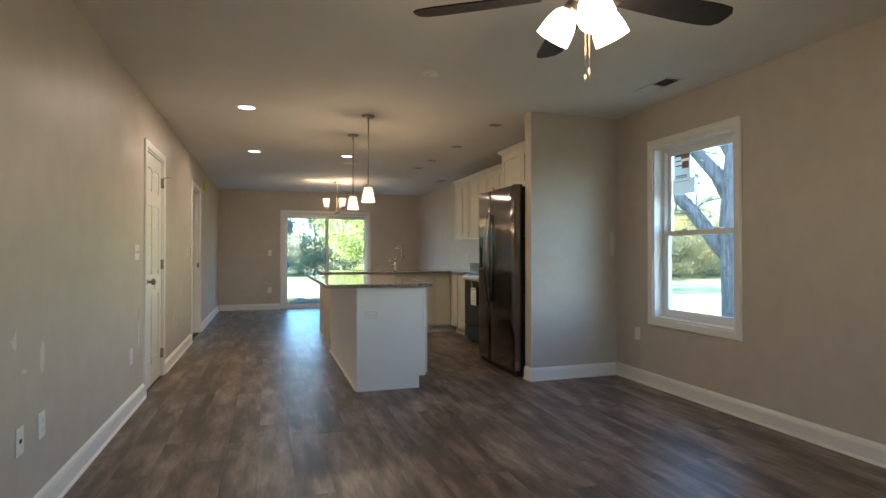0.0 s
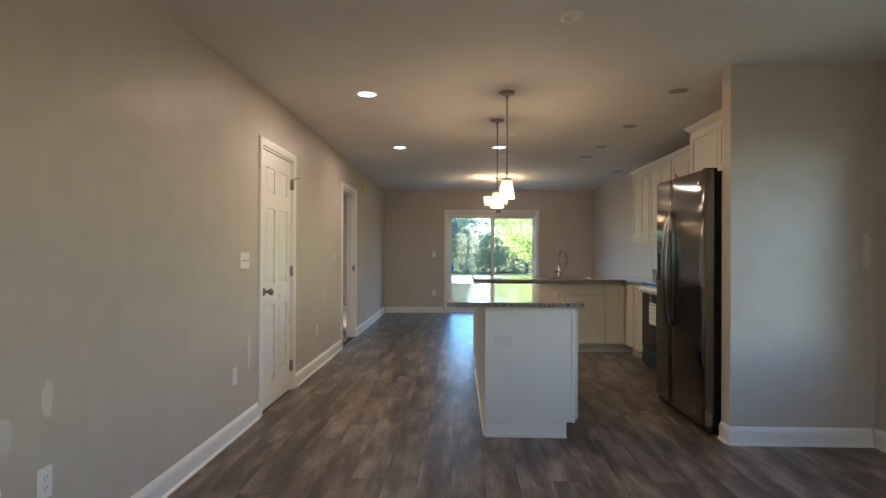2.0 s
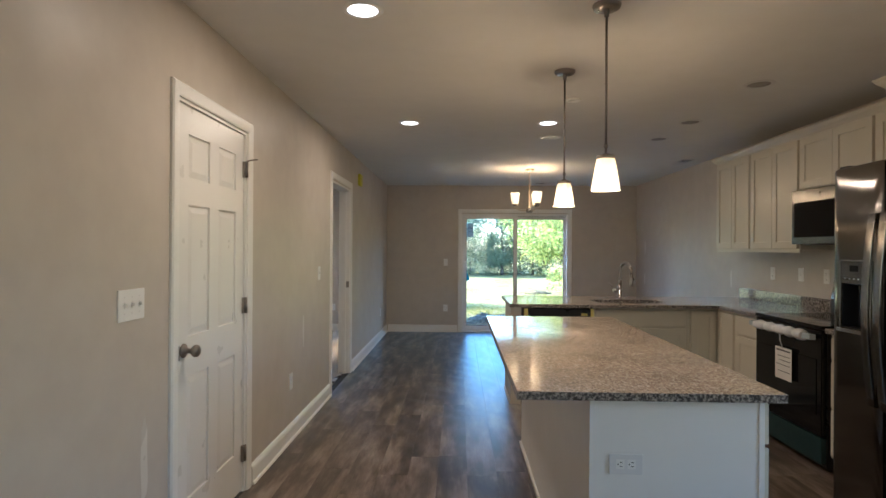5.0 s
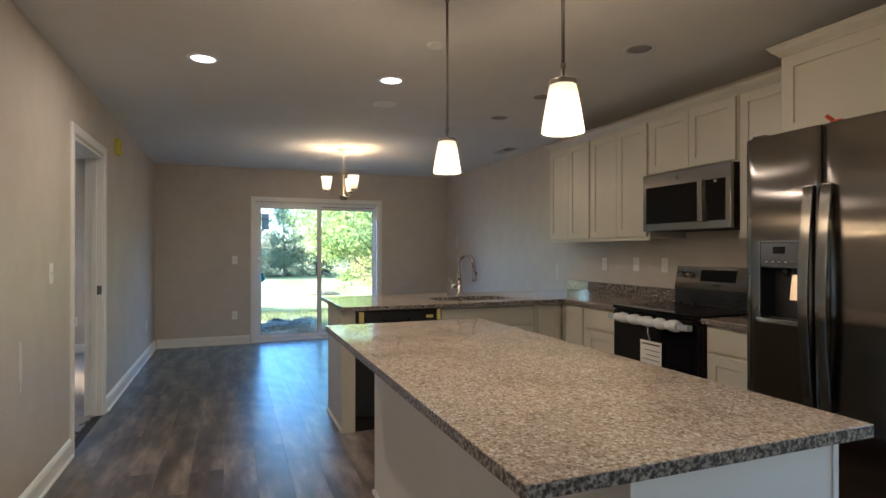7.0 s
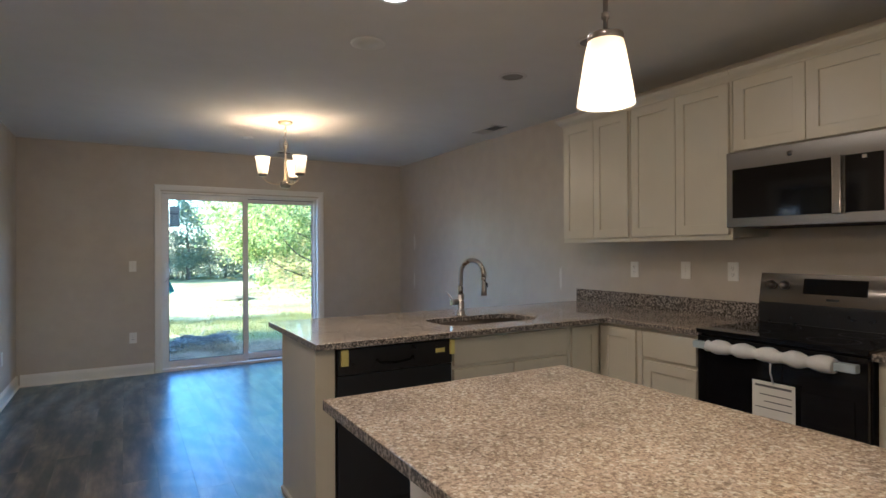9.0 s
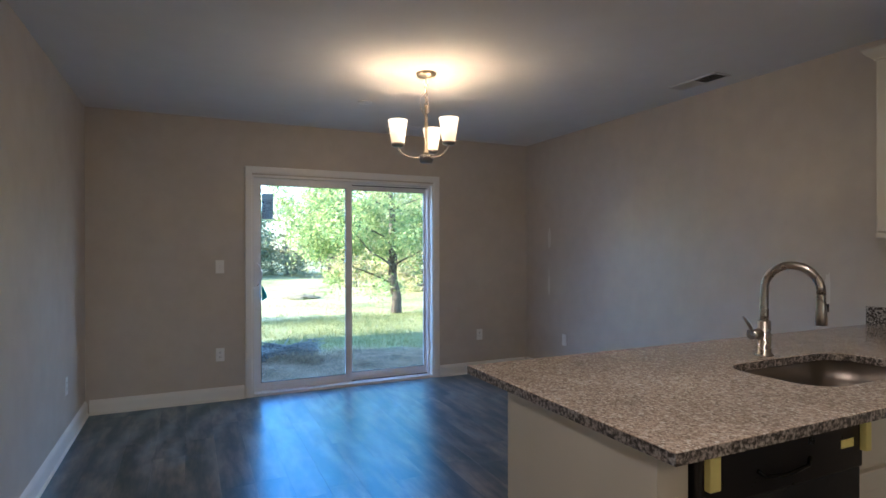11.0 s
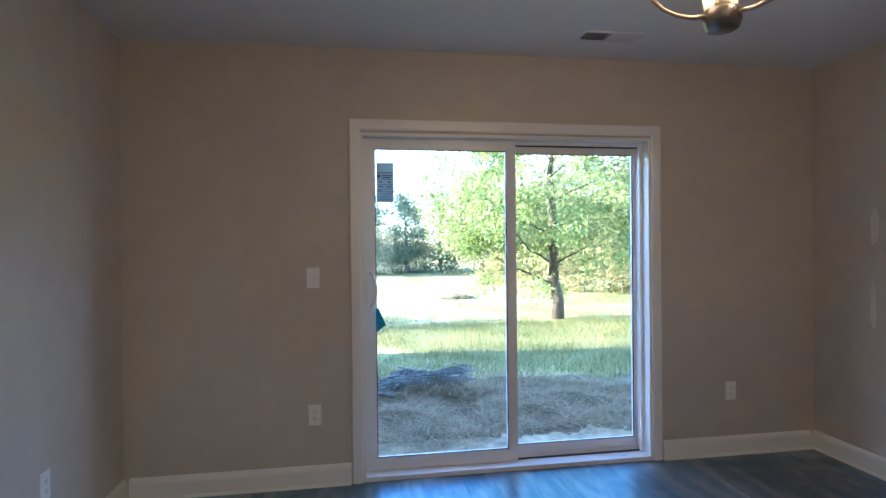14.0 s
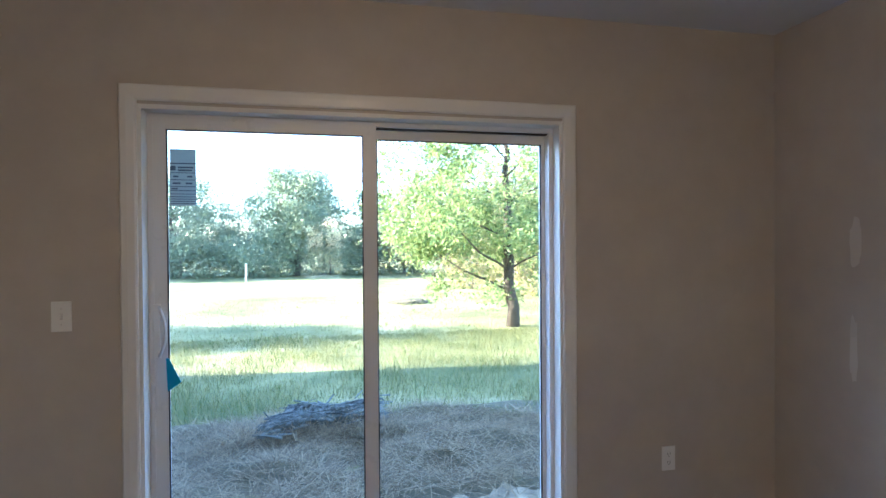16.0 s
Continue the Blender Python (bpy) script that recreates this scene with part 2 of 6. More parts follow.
def planks():
    m, N, L, P = mat("grey_brown_vinyl_plank")
    v = coords(N, L, (3.6, 0.75, 1), 37.0)
    g = ntex(N, L, v, 2.4, 7, 0.6)
    fine = ntex(N, L, coords(N, L, (60, 3, 1), 11.0), 3, 4)
    oi = N.new("ShaderNodeObjectInfo")
    base = ramp(N, L, g, [(0.32, (0.055, 0.040, 0.030)), (0.46, (0.112, 0.083, 0.064)), (0.57, (0.205, 0.162, 0.128)), (0.68, (0.32, 0.263, 0.213))])
    c = mix(N, L, 0.25, base, ramp(N, L, fine, [(0.3, 0.3), (0.7, 0.7)]), "OVERLAY")
    c = mix(N, L, 0.5, c, ramp(N, L, oi.outputs["Random"], [(0.0, 0.42), (1.0, 0.58)]), "OVERLAY")
    geo = N.new("ShaderNodeNewGeometry")
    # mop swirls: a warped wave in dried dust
    mp = N.new("ShaderNodeMapping")
    mp.inputs["Scale"].default_value = (0.8, 0.55, 1)
    L.new(geo.outputs["Position"], mp.inputs[0])
    w = N.new("ShaderNodeTexNoise")
    w.inputs["Scale"].default_value, w.inputs["Detail"].default_value, w.inputs["Distortion"].default_value = 1.1, 3, 1.6
    L.new(mp.outputs[0], w.inputs["Vector"])
    mw_ = N.new("ShaderNodeMapping")
    mw_.inputs["Location"].default_value = (-2.9, -10.7, 0)
    L.new(geo.outputs["Position"], mw_.inputs[0])
    wave = N.new("ShaderNodeTexWave")
    wave.wave_type, wave.rings_direction = "RINGS", "Z"
    wave.inputs["Scale"].default_value, wave.inputs["Distortion"].default_value = 1.5, 7.0
    wave.inputs["Detail"].default_value, wave.inputs["Detail Scale"].default_value = 4.0, 0.8
    L.new(mw_.outputs[0], wave.inputs["Vector"])
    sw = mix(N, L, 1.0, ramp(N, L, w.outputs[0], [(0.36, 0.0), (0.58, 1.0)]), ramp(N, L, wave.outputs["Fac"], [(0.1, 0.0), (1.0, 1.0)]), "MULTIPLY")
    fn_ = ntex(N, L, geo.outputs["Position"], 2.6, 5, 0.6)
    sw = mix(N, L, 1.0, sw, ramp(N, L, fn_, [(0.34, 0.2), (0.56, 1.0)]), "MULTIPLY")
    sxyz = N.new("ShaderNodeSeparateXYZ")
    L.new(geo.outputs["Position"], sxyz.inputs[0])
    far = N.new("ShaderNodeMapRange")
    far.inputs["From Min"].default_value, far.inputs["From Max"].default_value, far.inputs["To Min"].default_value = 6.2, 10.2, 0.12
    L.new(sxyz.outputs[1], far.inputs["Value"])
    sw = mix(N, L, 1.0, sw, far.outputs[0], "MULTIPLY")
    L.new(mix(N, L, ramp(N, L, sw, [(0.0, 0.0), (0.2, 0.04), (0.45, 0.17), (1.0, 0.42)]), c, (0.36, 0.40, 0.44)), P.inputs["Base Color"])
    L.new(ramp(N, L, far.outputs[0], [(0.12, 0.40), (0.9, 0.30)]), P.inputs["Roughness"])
    # door glare put into the material: stronger, bluer reflection towards the sliding door
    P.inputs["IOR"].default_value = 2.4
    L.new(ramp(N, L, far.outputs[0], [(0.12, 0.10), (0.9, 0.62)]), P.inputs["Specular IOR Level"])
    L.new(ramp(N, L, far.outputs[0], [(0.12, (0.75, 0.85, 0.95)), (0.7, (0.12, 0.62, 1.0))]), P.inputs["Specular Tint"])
    bump(N, L, P, g, 0.12, 0.002)
    return m


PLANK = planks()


def glass(name, tint=(0.93, 0.97, 0.98)):
    m, N, L, P = mat(name)
    N.remove(P)
    out = N["Material Output"]
    tr, gl, mx, fr = N.new("ShaderNodeBsdfTransparent"), N.new("ShaderNodeBsdfGlossy"), N.new("ShaderNodeMixShader"), N.new("ShaderNodeLayerWeight")
    tr.inputs[0].default_value = (*tint, 1)
    gl.inputs["Roughness"].default_value = 0.0
    fr.inputs["Blend"].default_value = 0.5
    pw, ml = N.new("ShaderNodeMath"), N.new("ShaderNodeMath")
    pw.operation, pw.inputs[1].default_value = "POWER", 5.0
    ml.operation, ml.inputs[1].default_value, ml.inputs[2].default_value = "MULTIPLY_ADD", 0.9, 0.035
    L.new(fr.outputs["Facing"], pw.inputs[0])
    L.new(pw.outputs[0], ml.inputs[0])
    L.new(ml.outputs[0], mx.inputs[0])
    L.new(tr.outputs[0], mx.inputs[1])
    L.new(gl.outputs[0], mx.inputs[2])
    L.new(mx.outputs[0], out.inputs[0])
    return m


GLASS = glass("window_glass")


def lit(name, color, strength, base=(0.9, 0.88, 0.82)):
    m, N, L, P = mat(name)
    P.inputs["Base Color"].default_value = (*base, 1)
    P.inputs["Roughness"].default_value = 0.35
    P.inputs["Emission Color"].default_value = (*color, 1)
    P.inputs["Emission Strength"].default_value = strength
    return m


def shade_glass(name, strength, near, far_end):
    """Frosted glass lit from inside by its bulb, dimmer and yellower at the socket; near, far_end: heights where the socket and the open end are."""
    m = lit(name, (1.0, 0.68, 0.34), strength)
    N, L = m.node_tree.nodes, m.node_tree.links
    sep, mr = N.new("ShaderNodeSeparateXYZ"), N.new("ShaderNodeMapRange")
    L.new(N.new("ShaderNodeNewGeometry").outputs["Position"], sep.inputs[0])
    mr.inputs["From Min"].default_value, mr.inputs["From Max"].default_value = near, far_end
    L.new(sep.outputs[2], mr.inputs["Value"])
    L.new(ramp(N, L, mr.outputs[0], [(0.0, (1.0, 0.58, 0.20)), (0.8, (1.0, 0.72, 0.40))]), N["Principled BSDF"].inputs["Emission Color"])
    L.new(ramp(N, L, mr.outputs[0], [(0.0, strength * 0.45), (0.8, strength)]), N["Principled BSDF"].inputs["Emission Strength"])
    tl, mx = N.new("ShaderNodeBsdfTranslucent"), N.new("ShaderNodeMixShader")
    tl.inputs[0].default_value = (0.85, 0.80, 0.70, 1)
    mx.inputs[0].default_value = 0.05
    L.new(N["Principled BSDF"].outputs[0], mx.inputs[1])
    L.new(tl.outputs[0], mx.inputs[2])
    L.new(mx.outputs[0], N["Material Output"].inputs[0])
    return m


SHADE = shade_glass("frosted_glass_shade_lit", 0.10, 1.79, 1.65)
SHADE_UP = shade_glass("upturned_glass_shade_lit", 0.10, 1.99, 2.14)
SHADE_F = lit("fan_shade_lit", (1.0, 0.80, 0.52), 0.55)
DISC = lit("recessed_diffuser_lit", (1.0, 0.88, 0.72), 0.6)


def bark(name, c=(0.16, 0.14, 0.12)):
    m, N, L, P = mat(name)
    v = coords(N, L, (6, 6, 1.5))
    n = ntex(N, L, v, 4, 6)
    L.new(ramp(N, L, n, [(0.35, tuple(x * 0.5 for x in c)), (0.65, tuple(x * 1.4 for x in c))]), P.inputs["Base Color"])
    P.inputs["Roughness"].default_value = 0.9
    bump(N, L, P, n, 0.9, 0.03)
    return m


BARK = bark("grey_bark", (0.19, 0.175, 0.16))


def leaf(name, a, b, c):
    m, N, L, P = mat(name)
    geo = N.new("ShaderNodeNewGeometry")
    col = ramp(N, L, geo.outputs["Random Per Island"], [(0.0, a), (0.5, b), (1.0, c)])
    L.new(col, P.inputs["Base Color"])
    P.inputs["Roughness"].default_value = 0.6
    tl, mx = N.new("ShaderNodeBsdfTranslucent"), N.new("ShaderNodeMixShader")
    L.new(col, tl.inputs[0])
    mx.inputs[0].default_value = 0.5
    L.new(P.outputs[0], mx.inputs[1])
    L.new(tl.outputs[0], mx.inputs[2])
    L.new(mx.outputs[0], N["Material Output"].inputs[0])
    return m


LEAF = leaf("green_leaves", (0.11, 0.18, 0.06), (0.23, 0.32, 0.11), (0.44, 0.47, 0.19))
LEAF_Y = leaf("yellowing_leaves", (0.20, 0.22, 0.09), (0.36, 0.35, 0.15), (0.46, 0.35, 0.20))
# far foliage: distance haze put into the leaf colours as a paler tone
LEAF_HAZE = leaf("hazed_far_leaves", (0.19, 0.26, 0.18), (0.29, 0.36, 0.24), (0.44, 0.46, 0.28))
GRASSM = leaf("grass_blades", (0.08, 0.12, 0.03), (0.17, 0.20, 0.06), (0.42, 0.37, 0.18))
STRAWM = leaf("dry_straw", (0.15, 0.115, 0.07), (0.36, 0.29, 0.18), (0.64, 0.53, 0.35))


def ground_mat():
    m, N, L, P = mat("lawn_ground")
    geo = N.new("ShaderNodeNewGeometry")
    n1 = ntex(N, L, geo.outputs["Position"], 0.35, 5)
    n2 = ntex(N, L, geo.outputs["Position"], 14, 5)
    c = ramp(N, L, n1, [(0.35, (0.16, 0.18, 0.06)), (0.55, (0.33, 0.32, 0.13)), (0.7, (0.48, 0.43, 0.24))])
    c = mix(N, L, 0.5, c, ramp(N, L, n2, [(0.3, 0.3), (0.7, 0.7)]), "OVERLAY")
    L.new(c, P.inputs["Base Color"])
    P.inputs["Roughness"].default_value = 0.95
    bump(N, L, P, n2, 0.6, 0.05)
    return m


GROUND = ground_mat()
BARK_D = bark("brown_bark", (0.085, 0.07, 0.055))
STRAWG = simple("straw_mat", (0.15, 0.13, 0.075), 0.95, var=0.35, scale=20, bumps=0.8, bscale=60)


# ---- mesh helpers ----
def bm_box(bm, x0, x1, y0, y1, z0, z1, mi=0, bev=0.0):
    x0, x1 = min(x0, x1), max(x0, x1)
    y0, y1 = min(y0, y1), max(y0, y1)
    z0, z1 = min(z0, z1), max(z0, z1)
    vs = [bm.verts.new((x, y, z)) for z in (z0, z1) for x, y in ((x0, y0), (x1, y0), (x1, y1), (x0, y1))]
    fs = [(3, 2, 1, 0), (4, 5, 6, 7), (0, 1, 5, 4), (1, 2, 6, 5), (2, 3, 7, 6), (3, 0, 4, 7)]
    faces = [bm.faces.new([vs[i] for i in f]) for f in fs]
    for f in faces:
        f.material_index = mi
    if bev:
        edges = list({e for f in faces for e in f.edges})
        bmesh.ops.bevel(bm, geom=edges, offset=bev, segments=2, profile=0.6, affect="EDGES", clamp_overlap=True)
    return faces


def box_bm(*a, bev=0.0):
    bm = bmesh.new()
    bm_box(bm, *a, bev=bev)
    return bm


def lathe(bm, profile, center=(0, 0, 0), n=28, close=False, mi=0, axis=None):
    """Turn a profile of (radius, height) about a vertical axis, or about the matrix given."""
    rings = []
    M = axis or Matrix.Translation(center)
    for r, h in profile:
        if r < 1e-5:
            rings.append([bm.verts.new(M @ Vector((0, 0, h)))])
        else:
            rings.append([bm.verts.new(M @ Vector((r * math.cos(2 * math.pi * k / n), r * math.sin(2 * math.pi * k / n), h))) for k in range(n)])
    for a, b in zip(rings, rings[1:]):
        for k in range(n):
            q = [a[k % len(a)], a[(k + 1) % len(a)], b[(k + 1) % len(b)], b[k % len(b)]]
            q = list(dict.fromkeys(q))
            if len(q) > 2:
                f = bm.faces.new(q)
                f.smooth, f.material_index = True, mi


def tube(bm, pts, r, n=10, caps=True, mi=0):
    """A round tube along points; r a number or a list."""
    pts = [Vector(p) for p in pts]
    rs = r if isinstance(r, (list, tuple)) else [r] * len(pts)
    rings, up = [], None
    for k, p in enumerate(pts):
        d = (pts[min(k + 1, len(pts) - 1)] - pts[max(k - 1, 0)]).normalized()
        if up is None:
            up = d.orthogonal().normalized()
        up = (up - d * up.dot(d)).normalized()
        side = d.cross(up)
        rings.append([bm.verts.new(p + (up * math.cos(2 * math.pi * j / n) + side * math.sin(2 * math.pi * j / n)) * rs[k]) for j in range(n)])
    for a, b in zip(rings, rings[1:]):
        for j in range(n):
            f = bm.faces.new((a[j], a[(j + 1) % n], b[(j + 1) % n], b[j]))
            f.smooth, f.material_index = True, mi
    if caps:
        for ring in (rings[0][::-1], rings[-1]):
            bm.faces.new(ring).material_index = mi


def part(name, bm, material, parent=None, label="", smooth=False):
    me = bpy.data.meshes.new(name)
    bmesh.ops.recalc_face_normals(bm, faces=bm.faces)
    bm.to_mesh(me)
    bm.free()
    for m in material if isinstance(material, (list, tuple)) else [material]:
        me.materials.append(m)
    ob = new(name, me)
    if parent is not None:
        ob.parent = parent
        w = parent
        off = Vector((0, 0, 0))
        while w is not None:
            off += w.location
            w = w.parent
        me.transform(Matrix.Translation(-off))
    if label:
        tagged(ob, label)
    return ob


def empty(name, x, y, z):
    ob = new(name)
    ob.empty_display_size = 0.1
    ob.location = (x, y, z)
    return ob


def extrude_profile(bm, prof, a, b, fn, mi=0):
    """Sweep a closed profile of (u, v) from station a to b; fn(station, u, v) gives the place."""
    ra = [bm.verts.new(fn(a, u, v)) for u, v in prof]
    rb = [bm.verts.new(fn(b, u, v)) for u, v in prof]
    n = len(prof)
    for k in range(n):
        bm.faces.new((ra[k], ra[(k + 1) % n], rb[(k + 1) % n], rb[k])).material_index = mi
    bm.faces.new(ra[::-1]).material_index = mi
    bm.faces.new(rb).material_index = mi


def wall_mesh(name, fn, us, vs, depth, holes, material=WALL, label=""):
    """A thick wall in one mesh: fn(u, v, w) gives places; holes are (u0, u1, v0, v1)."""
    us = sorted(set(us) | {h[0] for h in holes} | {h[1] for h in holes})
    vs = sorted(set(vs) | {h[2] for h in holes} | {h[3] for h in holes})
    solid = lambda i, j: 0 <= i < len(us) - 1 and 0 <= j < len(vs) - 1 and not any(
        h[0] <= (us[i] + us[i + 1]) / 2 <= h[1] and h[2] <= (vs[j] + vs[j + 1]) / 2 <= h[3] for h in holes)
    bm = bmesh.new()
    q = lambda *p: bm.faces.new([bm.verts.new(fn(*c)) for c in p])
    for i in range(len(us) - 1):
        for j in range(len(vs) - 1):
            if not solid(i, j):
                continue
            a, b, c, d = us[i], us[i + 1], vs[j], vs[j + 1]
            q((a, c, 0), (b, c, 0), (b, d, 0), (a, d, 0))
            q((a, c, depth), (a, d, depth), (b, d, depth), (b, c, depth))
            if not solid(i - 1, j):
                q((a, c, 0), (a, d, 0), (a, d, depth), (a, c, depth))
            if not solid(i + 1, j):
                q((b, c, 0), (b, c, depth), (b, d, depth), (b, d, 0))
            if not solid(i, j - 1):
                q((a, c, 0), (a, c, depth), (b, c, depth), (b, c, 0))
            if not solid(i, j + 1):
                q((a, d, 0), (b, d, 0), (b, d, depth), (a, d, depth))
    bmesh.ops.remove_doubles(bm, verts=bm.verts, dist=1e-5)
    return tagged(part(name, bm, material), label, "wall", kind="structure")


# ---- walls, floor, ceiling ----
wall_mesh("wall_west", lambda u, v, w: (LW - w, u, v), [BW - 0.15, FW], [0, CEIL], 0.12,
          [(D1[0], D1[1], 0, DOOR_H), (D2[0], D2[1], 0, DOOR_H)], label="long greige painted drywall wall with two doorways")
wall_mesh("wall_east", lambda u, v, w: (RW + w, u, v), [BW - 0.15, FW], [0, CEIL], 0.15,
          [W1], label="greige painted drywall wall with a window and the kitchen on it")
# the hole west of the sliding door is unseen, added for bedroom daylight
wall_mesh("wall_north", lambda u, v, w: (u, FW + w, v), [-4.2, RW + 0.15], [0, CEIL], 0.15,
          [(SL[0], SL[1], SL[2], SL[3]), (-4.0, -1.9, 0.3, 2.15)], label="greige painted drywall wall around the sliding glass door")
wall_mesh("wall_south", lambda u, v, w: (u, BW - w, v), [LW, RW], [0, CEIL], 0.15, [W2], label="plain greige wall behind the living room with an added window")
wall_mesh("wall_pantry", lambda u, v, w: (u, 4.69 + w, v), [2.63, RW], [0, CEIL], 0.12, [], label="short greige painted drywall wing wall beside the refrigerator")
part_ceil = wall_mesh("ceiling", lambda u, v, w: (u, v, CEIL + w), [-4.2, RW + 0.15], [BW - 0.15, FW + 0.15], 0.2, [], CEILP, "flat painted ceiling")
part_ceil["category"] = "ceiling"
# the room beyond the open doorway, and the closet behind the closed door
# the opening in this wall is unseen, added to brighten the bedroom
wall_mesh("wall_bedroom_west", lambda u, v, w: (-4.2 - w, u, v), [6.4, FW + 0.15], [0, CEIL], 0.12, [(10.5, 11.4, 1.25, 2.05)], label="greige wall of the next room")
wall_mesh("wall_bedroom_south", lambda u, v, w: (u, 6.4 - w, v), [-4.2, LW - 0.12], [0, CEIL], 0.12, [], label="greige wall of the next room")
floor2 = tagged(part("floor_bedroom", box_bm(-4.2, LW - 0.06, 6.4, FW, -0.2, 0.004), CARPET), "beige carpeted floor", "floor", kind="structure")
tagged(part("wall_closet", box_bm(LW - 0.9, LW - 0.8, 5.0, 6.2, 0, CEIL), WALL), "plain closet wall", "wall", kind="structure")
floor = tagged(part("floor", box_bm(LW - 0.06, RW, BW, FW, -0.2, -0.006), SLOT), "wood-look grey-brown vinyl plank floor with dusty swirls", "floor", kind="structure")

BASE = [(0, 0), (0.016, 0), (0.016, 0.085), (0.012, 0.10), (0.005, 0.112), (0, 0.118)]


def baseboard(fn, a, b):
    bm = bmesh.new()
    extrude_profile(bm, BASE, a, b, fn)
    extrude_profile(bm, [(0.0165, 0), (0.028, 0), (0.026, 0.009), (0.0165, 0.016)], a, b, fn)
    return tagged(part("baseboard", bm, TRIM), "white painted baseboard with shoe moulding", "baseboard", kind="structure")


CW = 0.062   # casing width
for a, b in ((BW, D1[0] - CW - 0.012), (D1[1] + CW + 0.012, D2[0] - CW), (D2[1] + CW, FW)):
    baseboard(lambda s, u, v: (LW + u, s, v), a, b)
for a, b in ((BW, 4.69), (8.66, FW)):
    baseboard(lambda s, u, v: (RW - u, s, v), a, b)
for a, b in ((LW + 0.028, SL[0] - CW - 0.002), (SL[1] + CW + 0.002, RW - 0.028)):
    baseboard(lambda s, u, v: (s, FW - u, v), a, b)
baseboard(lambda s, u, v: (s, BW + u, v), LW + 0.028, RW - 0.028)
baseboard(lambda s, u, v: (s, 4.69 - u, v), 2.614, RW - 0.028)
baseboard(lambda s, u, v: (2.63 - u, s, v), 4.69, 4.81)
baseboard(lambda s, u, v: (-4.2 + u, s, v), 6.4, FW)
baseboard(lambda s, u, v: (s, FW - u, v), -4.17, LW - 0.12)

CASE = [(0, 0.0), (0.010, 0.0), (0.014, 0.008), (0.017, 0.035), (0.017, 0.055), (0.010, CW), (0, CW)]


def casing(parent, fn, u0, u1, v0, v1, sill=False, material=TRIM):
    """Mitred casing round an opening: fn(u, v, w), w out of the wall."""
    corners = [(u0, v0, -1, -1), (u0, v1, -1, 1), (u1, v1, 1, 1), (u1, v0, 1, -1)]
    runs = [(0, 1), (1, 2), (2, 3)] + ([(3, 0)] if sill else [])
    for a, b in runs:
        bm = bmesh.new()
        ends = []
        for c in (a, b):
            u, v, su, sv = corners[c]
            flat = (not sill) and c in (0, 3)
            ends.append([bm.verts.new(fn(u + su * k, v + (0 if flat else sv * k), w)) for w, k in CASE])
        n = len(CASE)
        for k in range(n):
            bm.faces.new((ends[0][k], ends[0][(k + 1) % n], ends[1][(k + 1) % n], ends[1][k]))
        bm.faces.new(ends[0][::-1])
        bm.faces.new(ends[1])
        part("casing", bm, material, parent)


# ---- lamps ----
for x, y in ((0.155, 5.325), (0.17, 7.525), (1.345, 7.53)):
    down = bpy.data.lights.new("recessed_lamp", "AREA")
    down.shape, down.size, down.energy, down.color = "DISK", 0.13, 0.95, (1.0, 0.72, 0.44)
    new("recessed_lamp", down).matrix_world = pose(x, y, CEIL - 0.008)
for x, y in ((1.237, 5.292), (1.226, 6.188)):
    bulb("pendant_lamp", x, y, 1.70, 0.68, 0.03)
for k in (0, 1, 2):
    a = radians(-90 + 120 * k)
    bulb("fan_lamp", 1.455 + 0.13 * math.cos(a), 1.92 + 0.13 * math.sin(a), 1.90, 0.36, 0.05)
for deg in (175, 55, -65):
    a = radians(deg)
    bulb("chandelier_lamp", 1.53 + 0.185 * math.cos(a), 10.19 + 0.185 * math.sin(a), 2.085, 0.42, 0.025)
portal("portal_slider", (SL[0] + SL[1]) / 2, FW + 0.22, 1.0, 1.9, 2.1, 180)
portal("portal_window", RW + 0.22, (W1[0] + W1[1]) / 2, 1.34, 0.95, 1.6, 90)
portal("portal_south", (W2[0] + W2[1]) / 2, BW - 0.22, 1.34, 1.2, 1.6, 0)
portal("portal_bedroom", -3.0, FW + 0.22, 1.25, 2.2, 1.95, 180)


# ---- doors and windows ----
def jamb(parent, fn, u0, u1, v0, v1, w0, w1, bottom=False, material=TRIM):
    t = 0.018
    runs = [(u0, u0 + t, v0, v1), (u1 - t, u1, v0, v1), (u0 + t, u1 - t, v1 - t, v1)] + ([(u0 + t, u1 - t, v0, v0 + t)] if bottom else [])
    for a, b, c, d in runs:
        bm = bmesh.new()
        p, q = fn(a, c, w0), fn(b, d, w1)
        bm_box(bm, p[0], q[0], p[1], q[1], p[2], q[2])
        part("jamb", bm, material, parent)


west = lambda u, v, w: (LW + w, u, v)
door_1 = tagged(empty("door_1", LW, sum(D1) / 2, 0), "closed white six-panel closet door with a satin nickel knob", "door", kind="structure")
casing(door_1, west, D1[0] + 0.004, D1[1] - 0.004, 0, DOOR_H - 0.004)
jamb(door_1, west, D1[0], D1[1], 0, DOOR_H, -0.12, 0.0)
# leaf: stiles and rails with raised panels
y0, y1, z0, z1 = D1[0] + 0.021, D1[1] - 0.021, 0.012, DOOR_H - 0.021
xf = LW - 0.012
w = y1 - y0
st, mid = 0.105, 0.10
pw = (w - 2 * st - mid) / 2
cols = [(y0 + st, y0 + st + pw), (y1 - st - pw, y1 - st)]
rows = [(0.24, 0.80), (0.98, 1.58), (1.70, 1.90)]
leaf_ob = part("door_leaf", box_bm(xf - 0.035, xf - 0.010, y0, y1, z0, z1), DOORP, door_1)
bm = bmesh.new()
